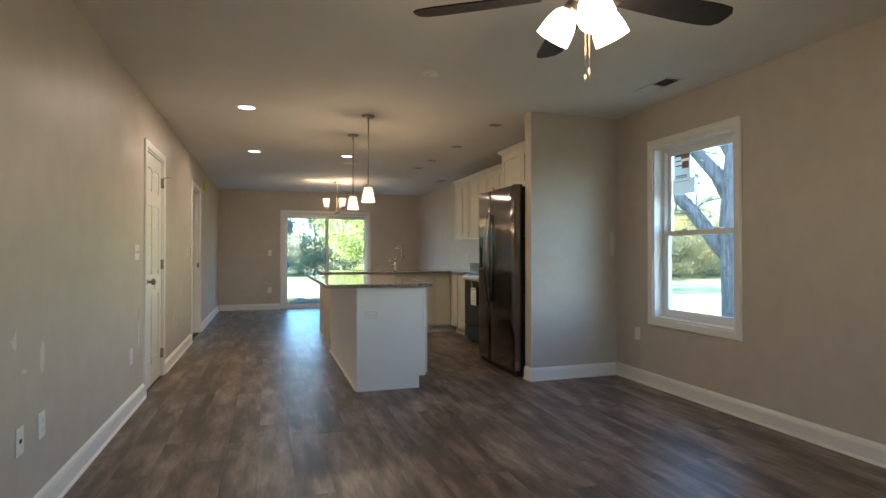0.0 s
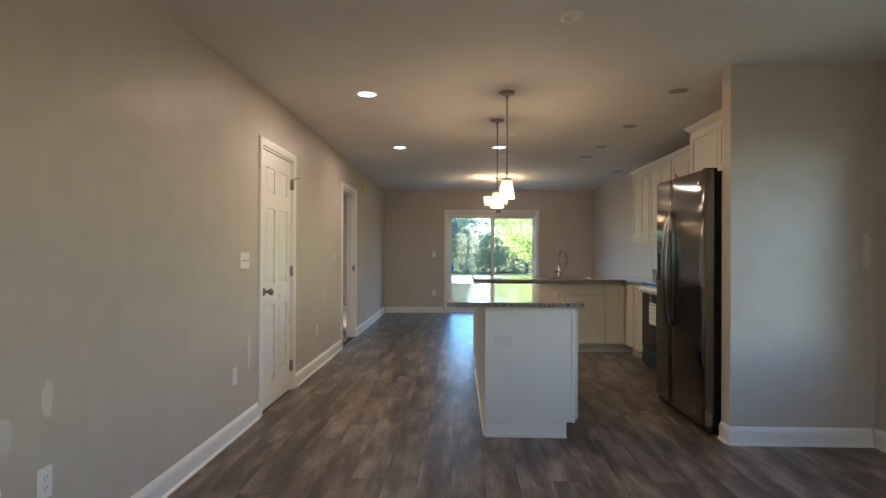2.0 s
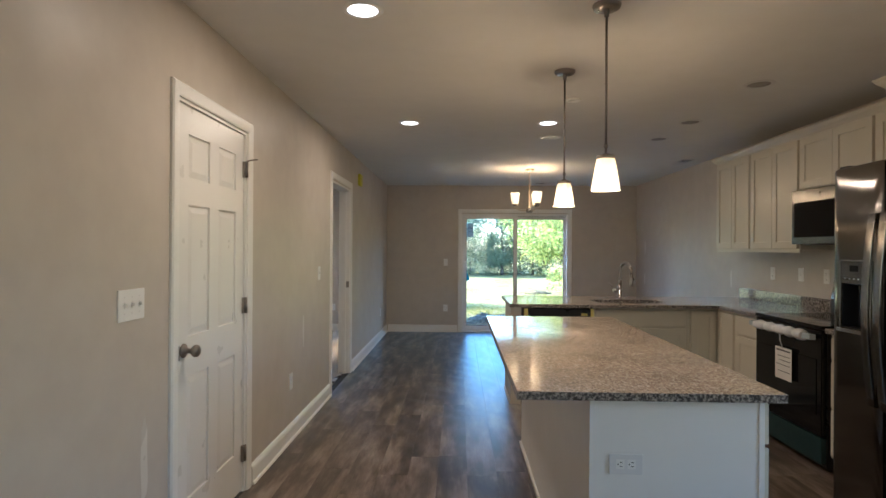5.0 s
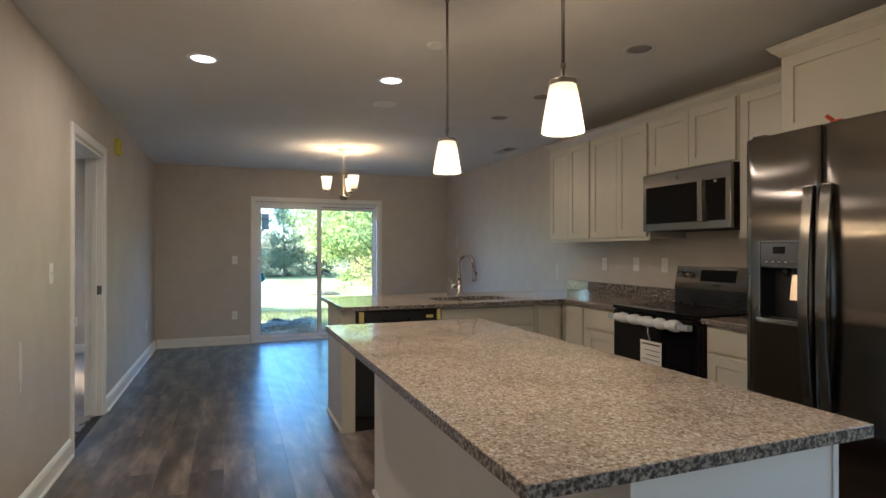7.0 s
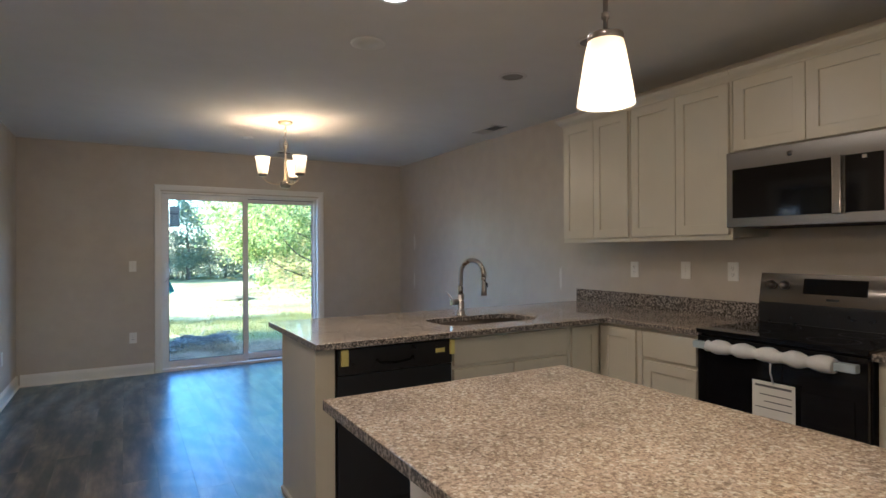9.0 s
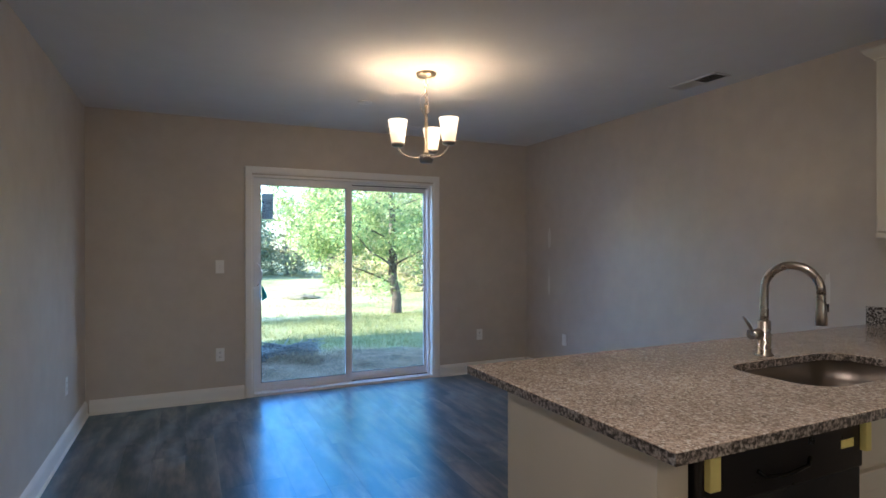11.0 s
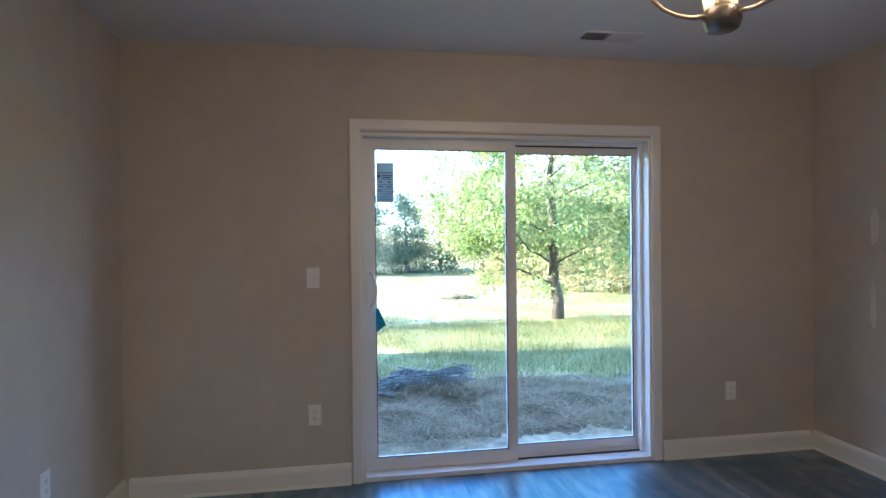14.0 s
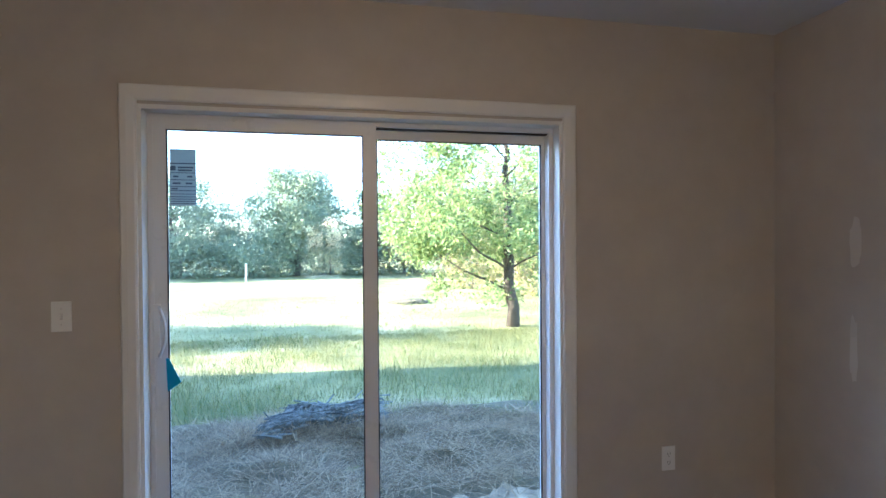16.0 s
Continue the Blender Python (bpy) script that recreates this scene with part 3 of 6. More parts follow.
for a, b in ((y0, y0 + st), (cols[0][1], cols[1][0]), (y1 - st, y1)):
    bm_box(bm, xf - 0.010, xf, a, b, z0, z1)
zs = [z0] + [v for r in rows for v in r] + [z1]
for k in range(0, len(zs), 2):
    for a, b in cols:
        bm_box(bm, xf - 0.010, xf, a, b, zs[k], zs[k + 1])
part("door_face", bm, DOORP, leaf_ob)
for a, b in cols:
    for c, d in rows:
        bm = bmesh.new()
        i1, i2 = 0.006, 0.035
        outer = [(a + i1, c + i1), (b - i1, c + i1), (b - i1, d - i1), (a + i1, d - i1)]
        inner = [(a + i2, c + i2), (b - i2, c + i2), (b - i2, d - i2), (a + i2, d - i2)]
        vo = [bm.verts.new((xf - 0.0098, y, z)) for y, z in outer]
        vi = [bm.verts.new((xf - 0.002, y, z)) for y, z in inner]
        bm.faces.new(vi)
        for k in range(4):
            bm.faces.new((vo[k], vo[(k + 1) % 4], vi[(k + 1) % 4], vi[k]))
        part("raised_panel", bm, DOORP, leaf_ob)
ky, kz = D1[0] + 0.085, 0.925
bm = bmesh.new()
lathe(bm, [(0, 0), (0.032, 0.001), (0.032, 0.006), (0.024, 0.012), (0.012, 0.016), (0.011, 0.035), (0.018, 0.042), (0.027, 0.052), (0.027, 0.066), (0.018, 0.074), (0, 0.076)],
      axis=pose(xf, ky, kz, 0, 90, 0), n=24)
part("knob", bm, NICKELD, leaf_ob, "satin nickel door knob")
part("strike_plate", box_bm(LW - 0.011, LW + 0.007, D1[0] + 0.0045, D1[0] + 0.0205, kz - 0.032, kz + 0.032), NICKELD, door_1)
for hz in (0.22, 1.06, 1.83):
    bm = bmesh.new()
    tube(bm, [(LW + 0.006, D1[1] - 0.017, hz - 0.045), (LW + 0.006, D1[1] - 0.017, hz + 0.045)], 0.007, 8)
    bm_box(bm, LW - 0.012, LW + 0.003, D1[1] - 0.038, D1[1] - 0.002, hz - 0.045, hz + 0.045)
    hinge = part("hinge", bm, NICKELD, door_1)
bm = bmesh.new()
tube(bm, [(LW + 0.008, D1[1] - 0.017, 1.88), (LW + 0.05, D1[1] - 0.03, 1.885), (LW + 0.075, D1[1] - 0.035, 1.885)], 0.004, 8)
part("hinge_stop", bm, NICKELD, door_1)
door_2 = tagged(empty("door_2", LW, sum(D2) / 2, 0), "open doorway with white casing into a carpeted bedroom", "doorway", kind="structure")
casing(door_2, west, D2[0] + 0.004, D2[1] - 0.004, 0, DOOR_H + 0.016)
jamb(door_2, west, D2[0], D2[1], 0, DOOR_H, -0.12, 0.0)
part("door_stop", box_bm(LW - 0.075, LW - 0.04, D2[1] - 0.030, D2[1] - 0.018, 0, DOOR_H - 0.018), TRIM, door_2)
part("strike_plate", box_bm(LW - 0.036, LW - 0.004, D2[1] - 0.0205, D2[1] - 0.018, 0.955, 1.025), NICKELD, door_2, "nickel strike plate")
part("threshold", box_bm(LW - 0.10, LW - 0.06, D2[0] + 0.018, D2[1] - 0.018, -0.004, 0.012), NICKEL, door_2)

# sliding glass door
north = lambda u, v, w: (u, FW - w, v)
door_3 = tagged(empty("door_3", (SL[0] + SL[1]) / 2, FW, 0), "closed white vinyl sliding glass patio door", "door", kind="structure")
casing(door_3, north, SL[0] + 0.004, SL[1] - 0.004, 0, SL[3] + 0.012)
jamb(door_3, north, SL[0], SL[1], 0.0, SL[3], -0.075, 0.0)
a, b, t = SL[0] + 0.018, SL[1] - 0.018, SL[3] - 0.018
yf = FW + 0.075
bm = bmesh.new()
for q in ((a, a + 0.020, 0.0, t), (b - 0.020, b, 0.0, t), (a + 0.020, b - 0.020, t - 0.022, t)):
    bm_box(bm, q[0], q[1], yf, yf + 0.10, q[2], q[3])
part("door_frame", bm, VINYL, door_3)
bm = bmesh.new()
bm_box(bm, a + 0.0002, b - 0.0002, FW - 0.004, yf - 0.0002, -0.002, 0.026)
bm_box(bm, a + 0.0202, b - 0.0202, yf - 0.0002, yf + 0.10, -0.002, 0.028)
bm_box(bm, a + 0.0202, b - 0.0202, yf + 0.030, yf + 0.036, 0.028, 0.045)
bm_box(bm, a + 0.0202, b - 0.0202, yf + 0.070, yf + 0.076, 0.028, 0.045)
part("door_sill", bm, VINYL, door_3)


def sash(name, x0, x1, z0, z1, yb, rail=0.062, bot=0.07, top=0.062, material=VINYL, lw=None, rw=None):
    s = empty(name, 0, 0, 0)
    s.parent = door_3
    s.location = -door_3.location
    lw, rw = lw or rail, rw or rail
    bm = bmesh.new()
    bm_box(bm, x0, x0 + lw, yb, yb + 0.035, z0, z1)
    bm_box(bm, x1 - rw, x1, yb, yb + 0.035, z0, z1)
    bm_box(bm, x0 + lw, x1 - rw, yb, yb + 0.035, z0, z0 + bot)
    bm_box(bm, x0 + lw, x1 - rw, yb, yb + 0.035, z1 - top, z1)
    part("sash_frame", bm, material, s)
    bm = bmesh.new()
    g = 0.005
    for q in ((x0 + lw, x0 + lw + g, z0 + bot, z1 - top), (x1 - rw - g, x1 - rw, z0 + bot, z1 - top), (x0 + lw + g, x1 - rw - g, z0 + bot, z0 + bot + g), (x0 + lw + g, x1 - rw - g, z1 - top - g, z1 - top)):
        bm_box(bm, q[0], q[1], yb + 0.004, yb + 0.010, q[2], q[3])
    part("gasket", bm, GASKET, s)
    pane = part("pane", box_bm(x0 + lw - 0.004, x1 - rw + 0.004, yb + 0.015, yb + 0.019, z0 + bot - 0.004, z1 - top + 0.004), GLASS, s)
    pane.visible_shadow = False
    return s


sash("sliding_sash", a + 0.008, 1.577, 0.03, t - 0.020, yf + 0.002, lw=0.060, rw=0.057, top=0.042)
sash("fixed_sash", 1.530, b - 0.006, 0.032, t - 0.026, yf + 0.052, rw=0.031, lw=0.053, top=0.041)
part("track_gap", box_bm(1.579, b - 0.0205, yf + 0.02, yf + 0.045, t - 0.0268, t - 0.0222), GASKET, door_3)
part("track_gap", box_bm(1.579, b - 0.0205, yf + 0.012, yf + 0.029, 0.028, 0.032), GASKET, door_3)
bm = bmesh.new()
hx = a + 0.030
bm_box(bm, hx - 0.016, hx + 0.014, yf - 0.006, yf + 0.002, 0.98, 1.20, bev=0.003)
part("handle_plate", bm, VINYL, door_3)
bm = bmesh.new()
tube(bm, [(hx + 0.008, yf - 0.004, 1.19), (hx + 0.022, yf - 0.028, 1.17), (hx + 0.038, yf - 0.040, 1.13), (hx + 0.042, yf - 0.042, 1.09), (hx + 0.038, yf - 0.040, 1.05), (hx + 0.022, yf - 0.028, 1.01), (hx + 0.008, yf - 0.004, 0.99)], 0.006, 10)
part("door_handle", bm, VINYL, door_3, "white curved pull handle")
bm = bmesh.new()
v4 = [bm.verts.new(p) for p in ((hx + 0.040, yf - 0.036, 0.985), (hx + 0.052, yf - 0.036, 0.985), (hx + 0.094, yf - 0.030, 0.885), (hx + 0.044, yf - 0.030, 0.850))]
v5 = [bm.verts.new(v.co + Vector((0, 0.002, 0))) for v in v4]
bm.faces.new(v4)
bm.faces.new(v5[::-1])
for k in range(4):
    bm.faces.new((v4[k], v5[k], v5[(k + 1) % 4], v4[(k + 1) % 4]))
tagged(part("hanging_tag", bm, BLUE), "small blue card tag hanging from the sliding door handle", "tag")


def sheet_sticker(name, fn, u0, u1, v0, v1, base, ink, label, lines, darktop=False):
    """A paper on glass with bars for its print; fn(u, v, w)."""
    s = tagged(empty(name, *fn((u0 + u1) / 2, v0, 0)), label, "sticker")
    def bx(nm, a, b, c, d, w0, w1, m):
        bm = bmesh.new()
        p, q = fn(a, c, w0), fn(b, d, w1)
        bm_box(bm, p[0], q[0], p[1], q[1], p[2], q[2])
        part(nm, bm, m, s)
    bx("paper", u0, u1, v0, v1, 0, 0.0006, base)
    W, H = u1 - u0, v1 - v0
    for (a, b, c, d, m) in lines:
        bx("print", u0 + a * W, u0 + b * W, v0 + c * H, v0 + d * H, 0.0008, 0.0012, m or ink)
    return s


ln = [(0.0, 1.0, 0.735, 0.755, None), (0.02, 0.22, 0.62, 0.70, None), (0.30, 0.9, 0.66, 0.69, STICKD), (0.30, 0.85, 0.61, 0.64, None)]
ln += [(0.02, 0.98, h, h + 0.012, None) for h in (0.575, 0.45, 0.33, 0.26, 0.20, 0.15, 0.11, 0.07, 0.03)]
ln += [(0.12, 0.32, 0.50, 0.53, None), (0.65, 0.85, 0.50, 0.53, None), (0.1, 0.4, 0.38, 0.41, None), (0.6, 0.85, 0.38, 0.41, None), (0.05, 0.3, 0.285, 0.31, None)]
sheet_sticker("energy_sticker", lambda u, v, w: (u, yf + 0.0145 - w, v), 0.738, 0.838, 1.60, 1.832, STICK, STICKD, "grey-blue printed rating sticker stuck on the sliding door glass", ln)

# side window
east = lambda u, v, w: (RW - w, u, v)
window_1 = tagged(empty("window_1", RW, sum(W1[:2]) / 2, W1[2]), "white double-hung window with deep painted jambs", "window", kind="structure")
casing(window_1, east, W1[0] + 0.004, W1[1] - 0.004, W1[2] + 0.004, W1[3] - 0.004, sill=True)
jamb(window_1, east, W1[0], W1[1], W1[2], W1[3], -0.09, 0.0, bottom=True)
wy0, wy1, wz0, wz1 = W1[0] + 0.018, W1[1] - 0.018, W1[2] + 0.018, W1[3] - 0.018
xf2 = RW + 0.085
bm = bmesh.new()
for q in ((wy0, wy0 + 0.03, wz0, wz1), (wy1 - 0.03, wy1, wz0, wz1), (wy0 + 0.03, wy1 - 0.03, wz0, wz0 + 0.03), (wy0 + 0.03, wy1 - 0.03, wz1 - 0.03, wz1)):
    bm_box(bm, xf2, xf2 + 0.07, q[0], q[1], q[2], q[3])
part("window_frame", bm, VINYL, window_1)
zm = 1.335
for nm, c, d, xo in (("lower_sash", wz0 + 0.03, zm + 0.02, 0.004), ("upper_sash", zm - 0.02, wz1 - 0.03, 0.036)):
    s = empty(nm, 0, 0, 0)
    s.parent = window_1
    s.location = -window_1.location
    x = xf2 + xo
    bm = bmesh.new()
    r = 0.038
    a2, b2 = wy0 + 0.03, wy1 - 0.03
    for q in ((a2, a2 + r, c, d), (b2 - r, b2, c, d), (a2 + r, b2 - r, c, c + r), (a2 + r, b2 - r, d - r, d)):
        bm_box(bm, x, x + 0.03, q[0], q[1], q[2], q[3])
    part("sash_frame", bm, VINYL, s)
    pn = part("pane", box_bm(x + 0.013, x + 0.017, a2 + r - 0.004, b2 - r + 0.004, c + r - 0.004, d - r + 0.004), GLASS, s)
    pn.visible_shadow = False
    if nm == "lower_sash":
        for yy in (3.55, 3.9):
            part("sash_lock", box_bm(x + 0.004, x + 0.024, yy - 0.03, yy + 0.03, d, d + 0.012, bev=0.002), VINYL, window_1)
xg = xf2 + 0.036 + 0.0125
sheet_sticker("window_paper", lambda u, v, w: (xg - w, u, v), 3.875, 4.065, 1.80, 2.035, PAPER, INK, "printed product paper taped to the window glass",
              [(0.55, 0.92, 0.80, 0.92, None), (0.05, 0.55, 0.70, 0.97, INKR), (0.1, 0.5, 0.35, 0.60, INKR), (0.55, 0.9, 0.62, 0.66, None), (0.5, 0.9, 0.45, 0.49, None), (0.2, 0.9, 0.08, 0.12, None), (0.2, 0.9, 0.02, 0.05, None)])
sheet_sticker("torn_paper", lambda u, v, w: (xg - w, u, v), 3.82, 4.085, 1.665, 1.80, PAPER, INK, "torn blank lower part of the paper on the window glass", [(0.3, 0.9, 0.8, 0.83, None)])

# unseen window behind the start, added to bring daylight onto the island end
south = lambda u, v, w: (u, BW + w, v)
window_2 = tagged(empty("window_2", sum(W2[:2]) / 2, BW, W2[2]), "unseen double window added in the end wall for daylight", "window", kind="structure")
casing(window_2, south, W2[0] + 0.004, W2[1] - 0.004, W2[2] + 0.004, W2[3] - 0.004, sill=True)
jamb(window_2, south, W2[0], W2[1], W2[2], W2[3], -0.09, 0.0, bottom=True)
bm = bmesh.new()
for q in ((W2[0], W2[0] + 0.06, W2[2], W2[3]), (W2[1] - 0.06, W2[1], W2[2], W2[3]), (W2[0] + 0.06, W2[1] - 0.06, W2[2], W2[2] + 0.06), (W2[0] + 0.06, W2[1] - 0.06, W2[3] - 0.06, W2[3]),
          (1.26, 1.34, W2[2] + 0.06, W2[3] - 0.06), (W2[0] + 0.06, 1.26, 1.32, 1.36), (1.34, W2[1] - 0.06, 1.32, 1.36)):
    bm_box(bm, q[0], q[1], BW - 0.14, BW - 0.10, q[2], q[3])
part("window_frame", bm, VINYL, window_2)


# ---- kitchen ----
def thing(name, x, y, z, label, cat, group=""):
    return tagged(empty(name, x, y, z), label, cat, group)


def shaker(parent, fn, u0, u1, v0, v1, name="door", material=CAB, rail=0.057, slab=False):
    """A cabinet front in one piece on fn(u, v, w), w out of the front, with a sunk flat panel unless it is a slab."""
    bm = bmesh.new()
    ring = lambda i, w: [bm.verts.new(fn(u, v, w)) for u, v in ((u0 + i, v0 + i), (u1 - i, v0 + i), (u1 - i, v1 - i), (u0 + i, v1 - i))]
    loops = [ring(0, 0.0005), ring(0, 0.017), ring(0.002, 0.019)]
    if not slab:
        loops += [ring(rail - 0.001, 0.019), ring(rail + 0.0005, 0.018), ring(rail + 0.001, 0.010)]
    for a, b in zip(loops, loops[1:]):
        for k in range(4):
            bm.faces.new((a[k], a[(k + 1) % 4], b[(k + 1) % 4], b[k]))
    bm.faces.new(loops[0][::-1])
    bm.faces.new(loops[-1])
    return part(name, bm, material, parent)


CROWN = [(0, 0), (0.006, 0), (0.009, 0.008), (0.018, 0.016), (0.030, 0.027), (0.038, 0.038), (0.041, 0.046), (0.046, 0.049), (0.046, 0.056), (0, 0.056)]


def upper(y0, y1, z0, z1, xf, fronts, label, ends=(False, False), light_rail=True):
    c = thing("wall_cabinet", RW, (y0 + y1) / 2, z0, label, "cabinet", "kitchen wall cabinets")
    part("cabinet_body", box_bm(xf, RW - 0.002, y0 + 0.001, y1 - 0.001, z0, z1), CAB, c)
    fn = lambda u, v, w: (xf - w, u, v)
    for a, b in fronts:
        shaker(c, fn, a, b, z0 + 0.012, z1 - 0.02)
    bm = bmesh.new()
    # crown: mitred where an end is free
    n = len(CROWN)
    ra = [bm.verts.new((xf - u, y0 - (u if ends[0] else 0), z1 + v - 0.012)) for u, v in CROWN]
    rb = [bm.verts.new((xf - u, y1 + (u if ends[1] else 0), z1 + v - 0.012)) for u, v in CROWN]
    loops = [ra, rb]
    if ends[0]:
        loops = [[bm.verts.new((RW - 0.003, y0 - u, z1 + v - 0.012)) for u, v in CROWN]] + loops
    if ends[1]:
        loops = loops + [[bm.verts.new((RW - 0.003, y1 + u, z1 + v - 0.012)) for u, v in CROWN]]
    for p, q in zip(loops, loops[1:]):
        for k in range(n):
            bm.faces.new((p[k], p[(k + 1) % n], q[(k + 1) % n], q[k]))
    bm.faces.new(loops[0][::-1])
    bm.faces.new(loops[-1])
    part("crown_moulding", bm, CAB, c)
    if light_rail:
        part("light_rail", box_bm(xf - 0.004, xf + 0.016, y0 + 0.001, y1 - 0.001, z0 - 0.018, z0), CAB, c)
    return c


UX = 3.205
upper(7.84, 8.475, 1.395, 2.262, UX, [(7.852, 8.156), (8.159, 8.462)], "cream shaker wall cabinet with two narrow doors, end of run", (False, True))
upper(7.135, 7.838, 1.395, 2.262, UX, [(7.15, 7.485), (7.488, 7.822)], "cream painted shaker wall cabinet with two tall doors")
upper(6.372, 7.133, 1.845, 2.262, UX, [(6.386, 6.751), (6.754, 7.118)], "short cream painted shaker wall cabinet over the microwave", light_rail=False)
upper(5.84, 6.37, 1.395, 2.262, UX, [(5.856, 6.355)], "cream painted shaker wall cabinet between microwave and refrigerator")
upper(4.815, 5.838, 1.845, 2.262, 2.86, [(4.83, 5.325), (5.328, 5.822)], "deep cream painted cabinet over the refrigerator", (False, True), light_rail=False)
part("filler_panel", box_bm(2.861, UX, 5.8385, 5.8395, 1.845, 2.25), CAB, None)
bpy.data.objects["filler_panel"]["label"] = "thin cream side panel of the refrigerator cabinet"
bpy.data.objects["filler_panel"]["category"] = "panel"

CB = 0.875   # underside of the stone
TK = 0.10


def base_cab(name, axis, u0, u1, front, back, fronts, label, group="kitchen base cabinets", sgn=-1, material=CAB):
    """axis 'x': the run lies along y and faces -x (sgn -1) or +x; axis 'y': along x, faces -y."""
    if axis == "x":
        fn = lambda u, v, w: (front + sgn * w, u, v)
        body = lambda w0, w1, z0, z1: (min(front - sgn * w0, back if w1 is None else front - sgn * w1), max(front - sgn * w0, back if w1 is None else front - sgn * w1), u0 + 0.001, u1 - 0.001, z0, z1)
        c = thing(name, (front + back) / 2, (u0 + u1) / 2, 0, label, "cabinet", group)
    else:
        fn = lambda u, v, w: (u, front + sgn * w, v)
        body = lambda w0, w1, z0, z1: (u0 + 0.001, u1 - 0.001, front - sgn * w0, back, z0, z1)
        c = thing(name, (u0 + u1) / 2, (front + back) / 2, 0, label, "cabinet", group)
    if name == "sink_cabinet":
        part("cabinet_body", box_bm(*body(0, None, TK, 0.655)), material, c)
        part("face_rail", box_bm(u0 + 0.001, u1 - 0.001, front, front + 0.019, 0.6551, CB), material, c)
        part("back_rail", box_bm(u0 + 0.001, u1 - 0.001, back - 0.019, back, 0.6551, CB), material, c)
    else:
        part("cabinet_body", box_bm(*body(0, None, TK, CB)), material, c)
    part("toe_kick", box_bm(*body(0.075, None, 0.0, TK)), material, c)
    for kind, a, b, z0, z1 in fronts:
        shaker(c, fn, a, b, z0, z1, "drawer" if kind != "door" else "door", material, slab=(kind == "slab"))
    return c


BX = 2.925
base_cab("base_cabinet", "x", 7.52, 7.852, BX, RW - 0.002, [("door", 7.555, 7.825, 0.12, 0.85)], "narrow cream painted shaker base cabinet beside the corner")
base_cab("base_cabinet", "x", 7.135, 7.518, BX, RW - 0.002, [("slab", 7.155, 7.50, 0.705, 0.85), ("door", 7.155, 7.50, 0.12, 0.685)], "cream base cabinet, one drawer over one door, beside the range")
base_cab("base_cabinet", "x", 5.80, 6.355, BX, RW - 0.002, [("slab", 5.82, 6.335, 0.72, 0.85), ("door", 5.82, 6.335, 0.42, 0.70), ("door", 5.82, 6.335, 0.12, 0.40)], "cream painted three-drawer base cabinet between range and refrigerator")
PF = 7.855
base_cab("sink_cabinet", "y", 1.798, 2.655, PF, 8.43, [("slab", 1.83, 2.63, 0.705, 0.85), ("door", 1.83, 2.228, 0.12, 0.685), ("door", 2.232, 2.63, 0.12, 0.685)], "cream sink cabinet with false drawer front over two doors")
base_cab("corner_cabinet", "y", 2.657, RW, PF + 0.002, 8.43, [("door", 2.68, 2.90, 0.12, 0.85)], "cream painted corner base cabinet with one shaker door")
pe = thing("end_panel", 1.108, 8.125, 0, "cream painted end panel of the sink peninsula", "panel")
part("panel_body", box_bm(1.07, 1.160, 7.815, 8.43, 0, CB), CAB, pe)
part("corner_strip", box_bm(1.066, 1.0698, 7.815, 7.85, 0.0, CB), CAB, pe)
part("shoe_strip", box_bm(1.056, 1.0698, 7.83, 8.43, 0, 0.02), TRIM, pe)
part("back_panel", box_bm(1.07, RW, 8.431, 8.443, 0, CB), CAB, pe)
for k in range(3):
    part("back_strip", box_bm(1.075 + k * 0.8, 1.125 + k * 0.8, 8.4432, 8.449, 0.0, CB), CAB, pe)


def slab_bm(poly, z0, z1, hole=None, r=0.012):
    """A stone slab over a polygon (counter-clockwise), with an optional rounded hole; material 0 top, 1 edge."""
    bm = bmesh.new()
    top = [bm.verts.new((x, y, z1)) for x, y in poly]
    edges = [bm.edges.new((top[k], top[(k + 1) % len(top)])) for k in range(len(top))]
    if hole:
        hv = [bm.verts.new((x, y, z1)) for x, y in hole]
        edges += [bm.edges.new((hv[k], hv[(k + 1) % len(hv)])) for k in range(len(hv))]
    bmesh.ops.triangle_fill(bm, use_beauty=True, edges=edges)
    if hole:
        xs, ys = [p[0] for p in hole], [p[1] for p in hole]
        bad = [f for f in bm.faces if all(v in hv for v in f.verts)]
        bmesh.ops.delete(bm, geom=bad, context="FACES_ONLY")
    for f in bm.faces:
        if f.normal.z < 0:
            f.normal_flip()
    topf = list(bm.faces)
    ex = bmesh.ops.extrude_face_region(bm, geom=topf)
    low = [v for v in ex["geom"] if isinstance(v, bmesh.types.BMVert)]
    for v in low:
        v.co.z = z0
    for f in bm.faces:
        f.normal_update()
        f.material_index = 0 if abs(f.normal.z) > 0.7 else 1
    rim = [e for e in bm.edges if all(abs(v.co.z - z1) < 1e-6 for v in e.verts) and any(abs(f.normal.z) < 0.3 for f in e.link_faces)]
    bmesh.ops.bevel(bm, geom=rim, offset=0.003, segments=2, profile=0.5, affect="EDGES")
    return bm


def round_rect(x0, x1, y0, y1, r, n=6):
    out = []
    for cx, cy, a0 in ((x1 - r, y0 + r, -90), (x1 - r, y1 - r, 0), (x0 + r, y1 - r, 90), (x0 + r, y0 + r, 180)):
        for k in range(n + 1):
            a = radians(a0 + 90 * k / n)
            out.append((cx + r * math.cos(a), cy + r * math.sin(a)))
    return out


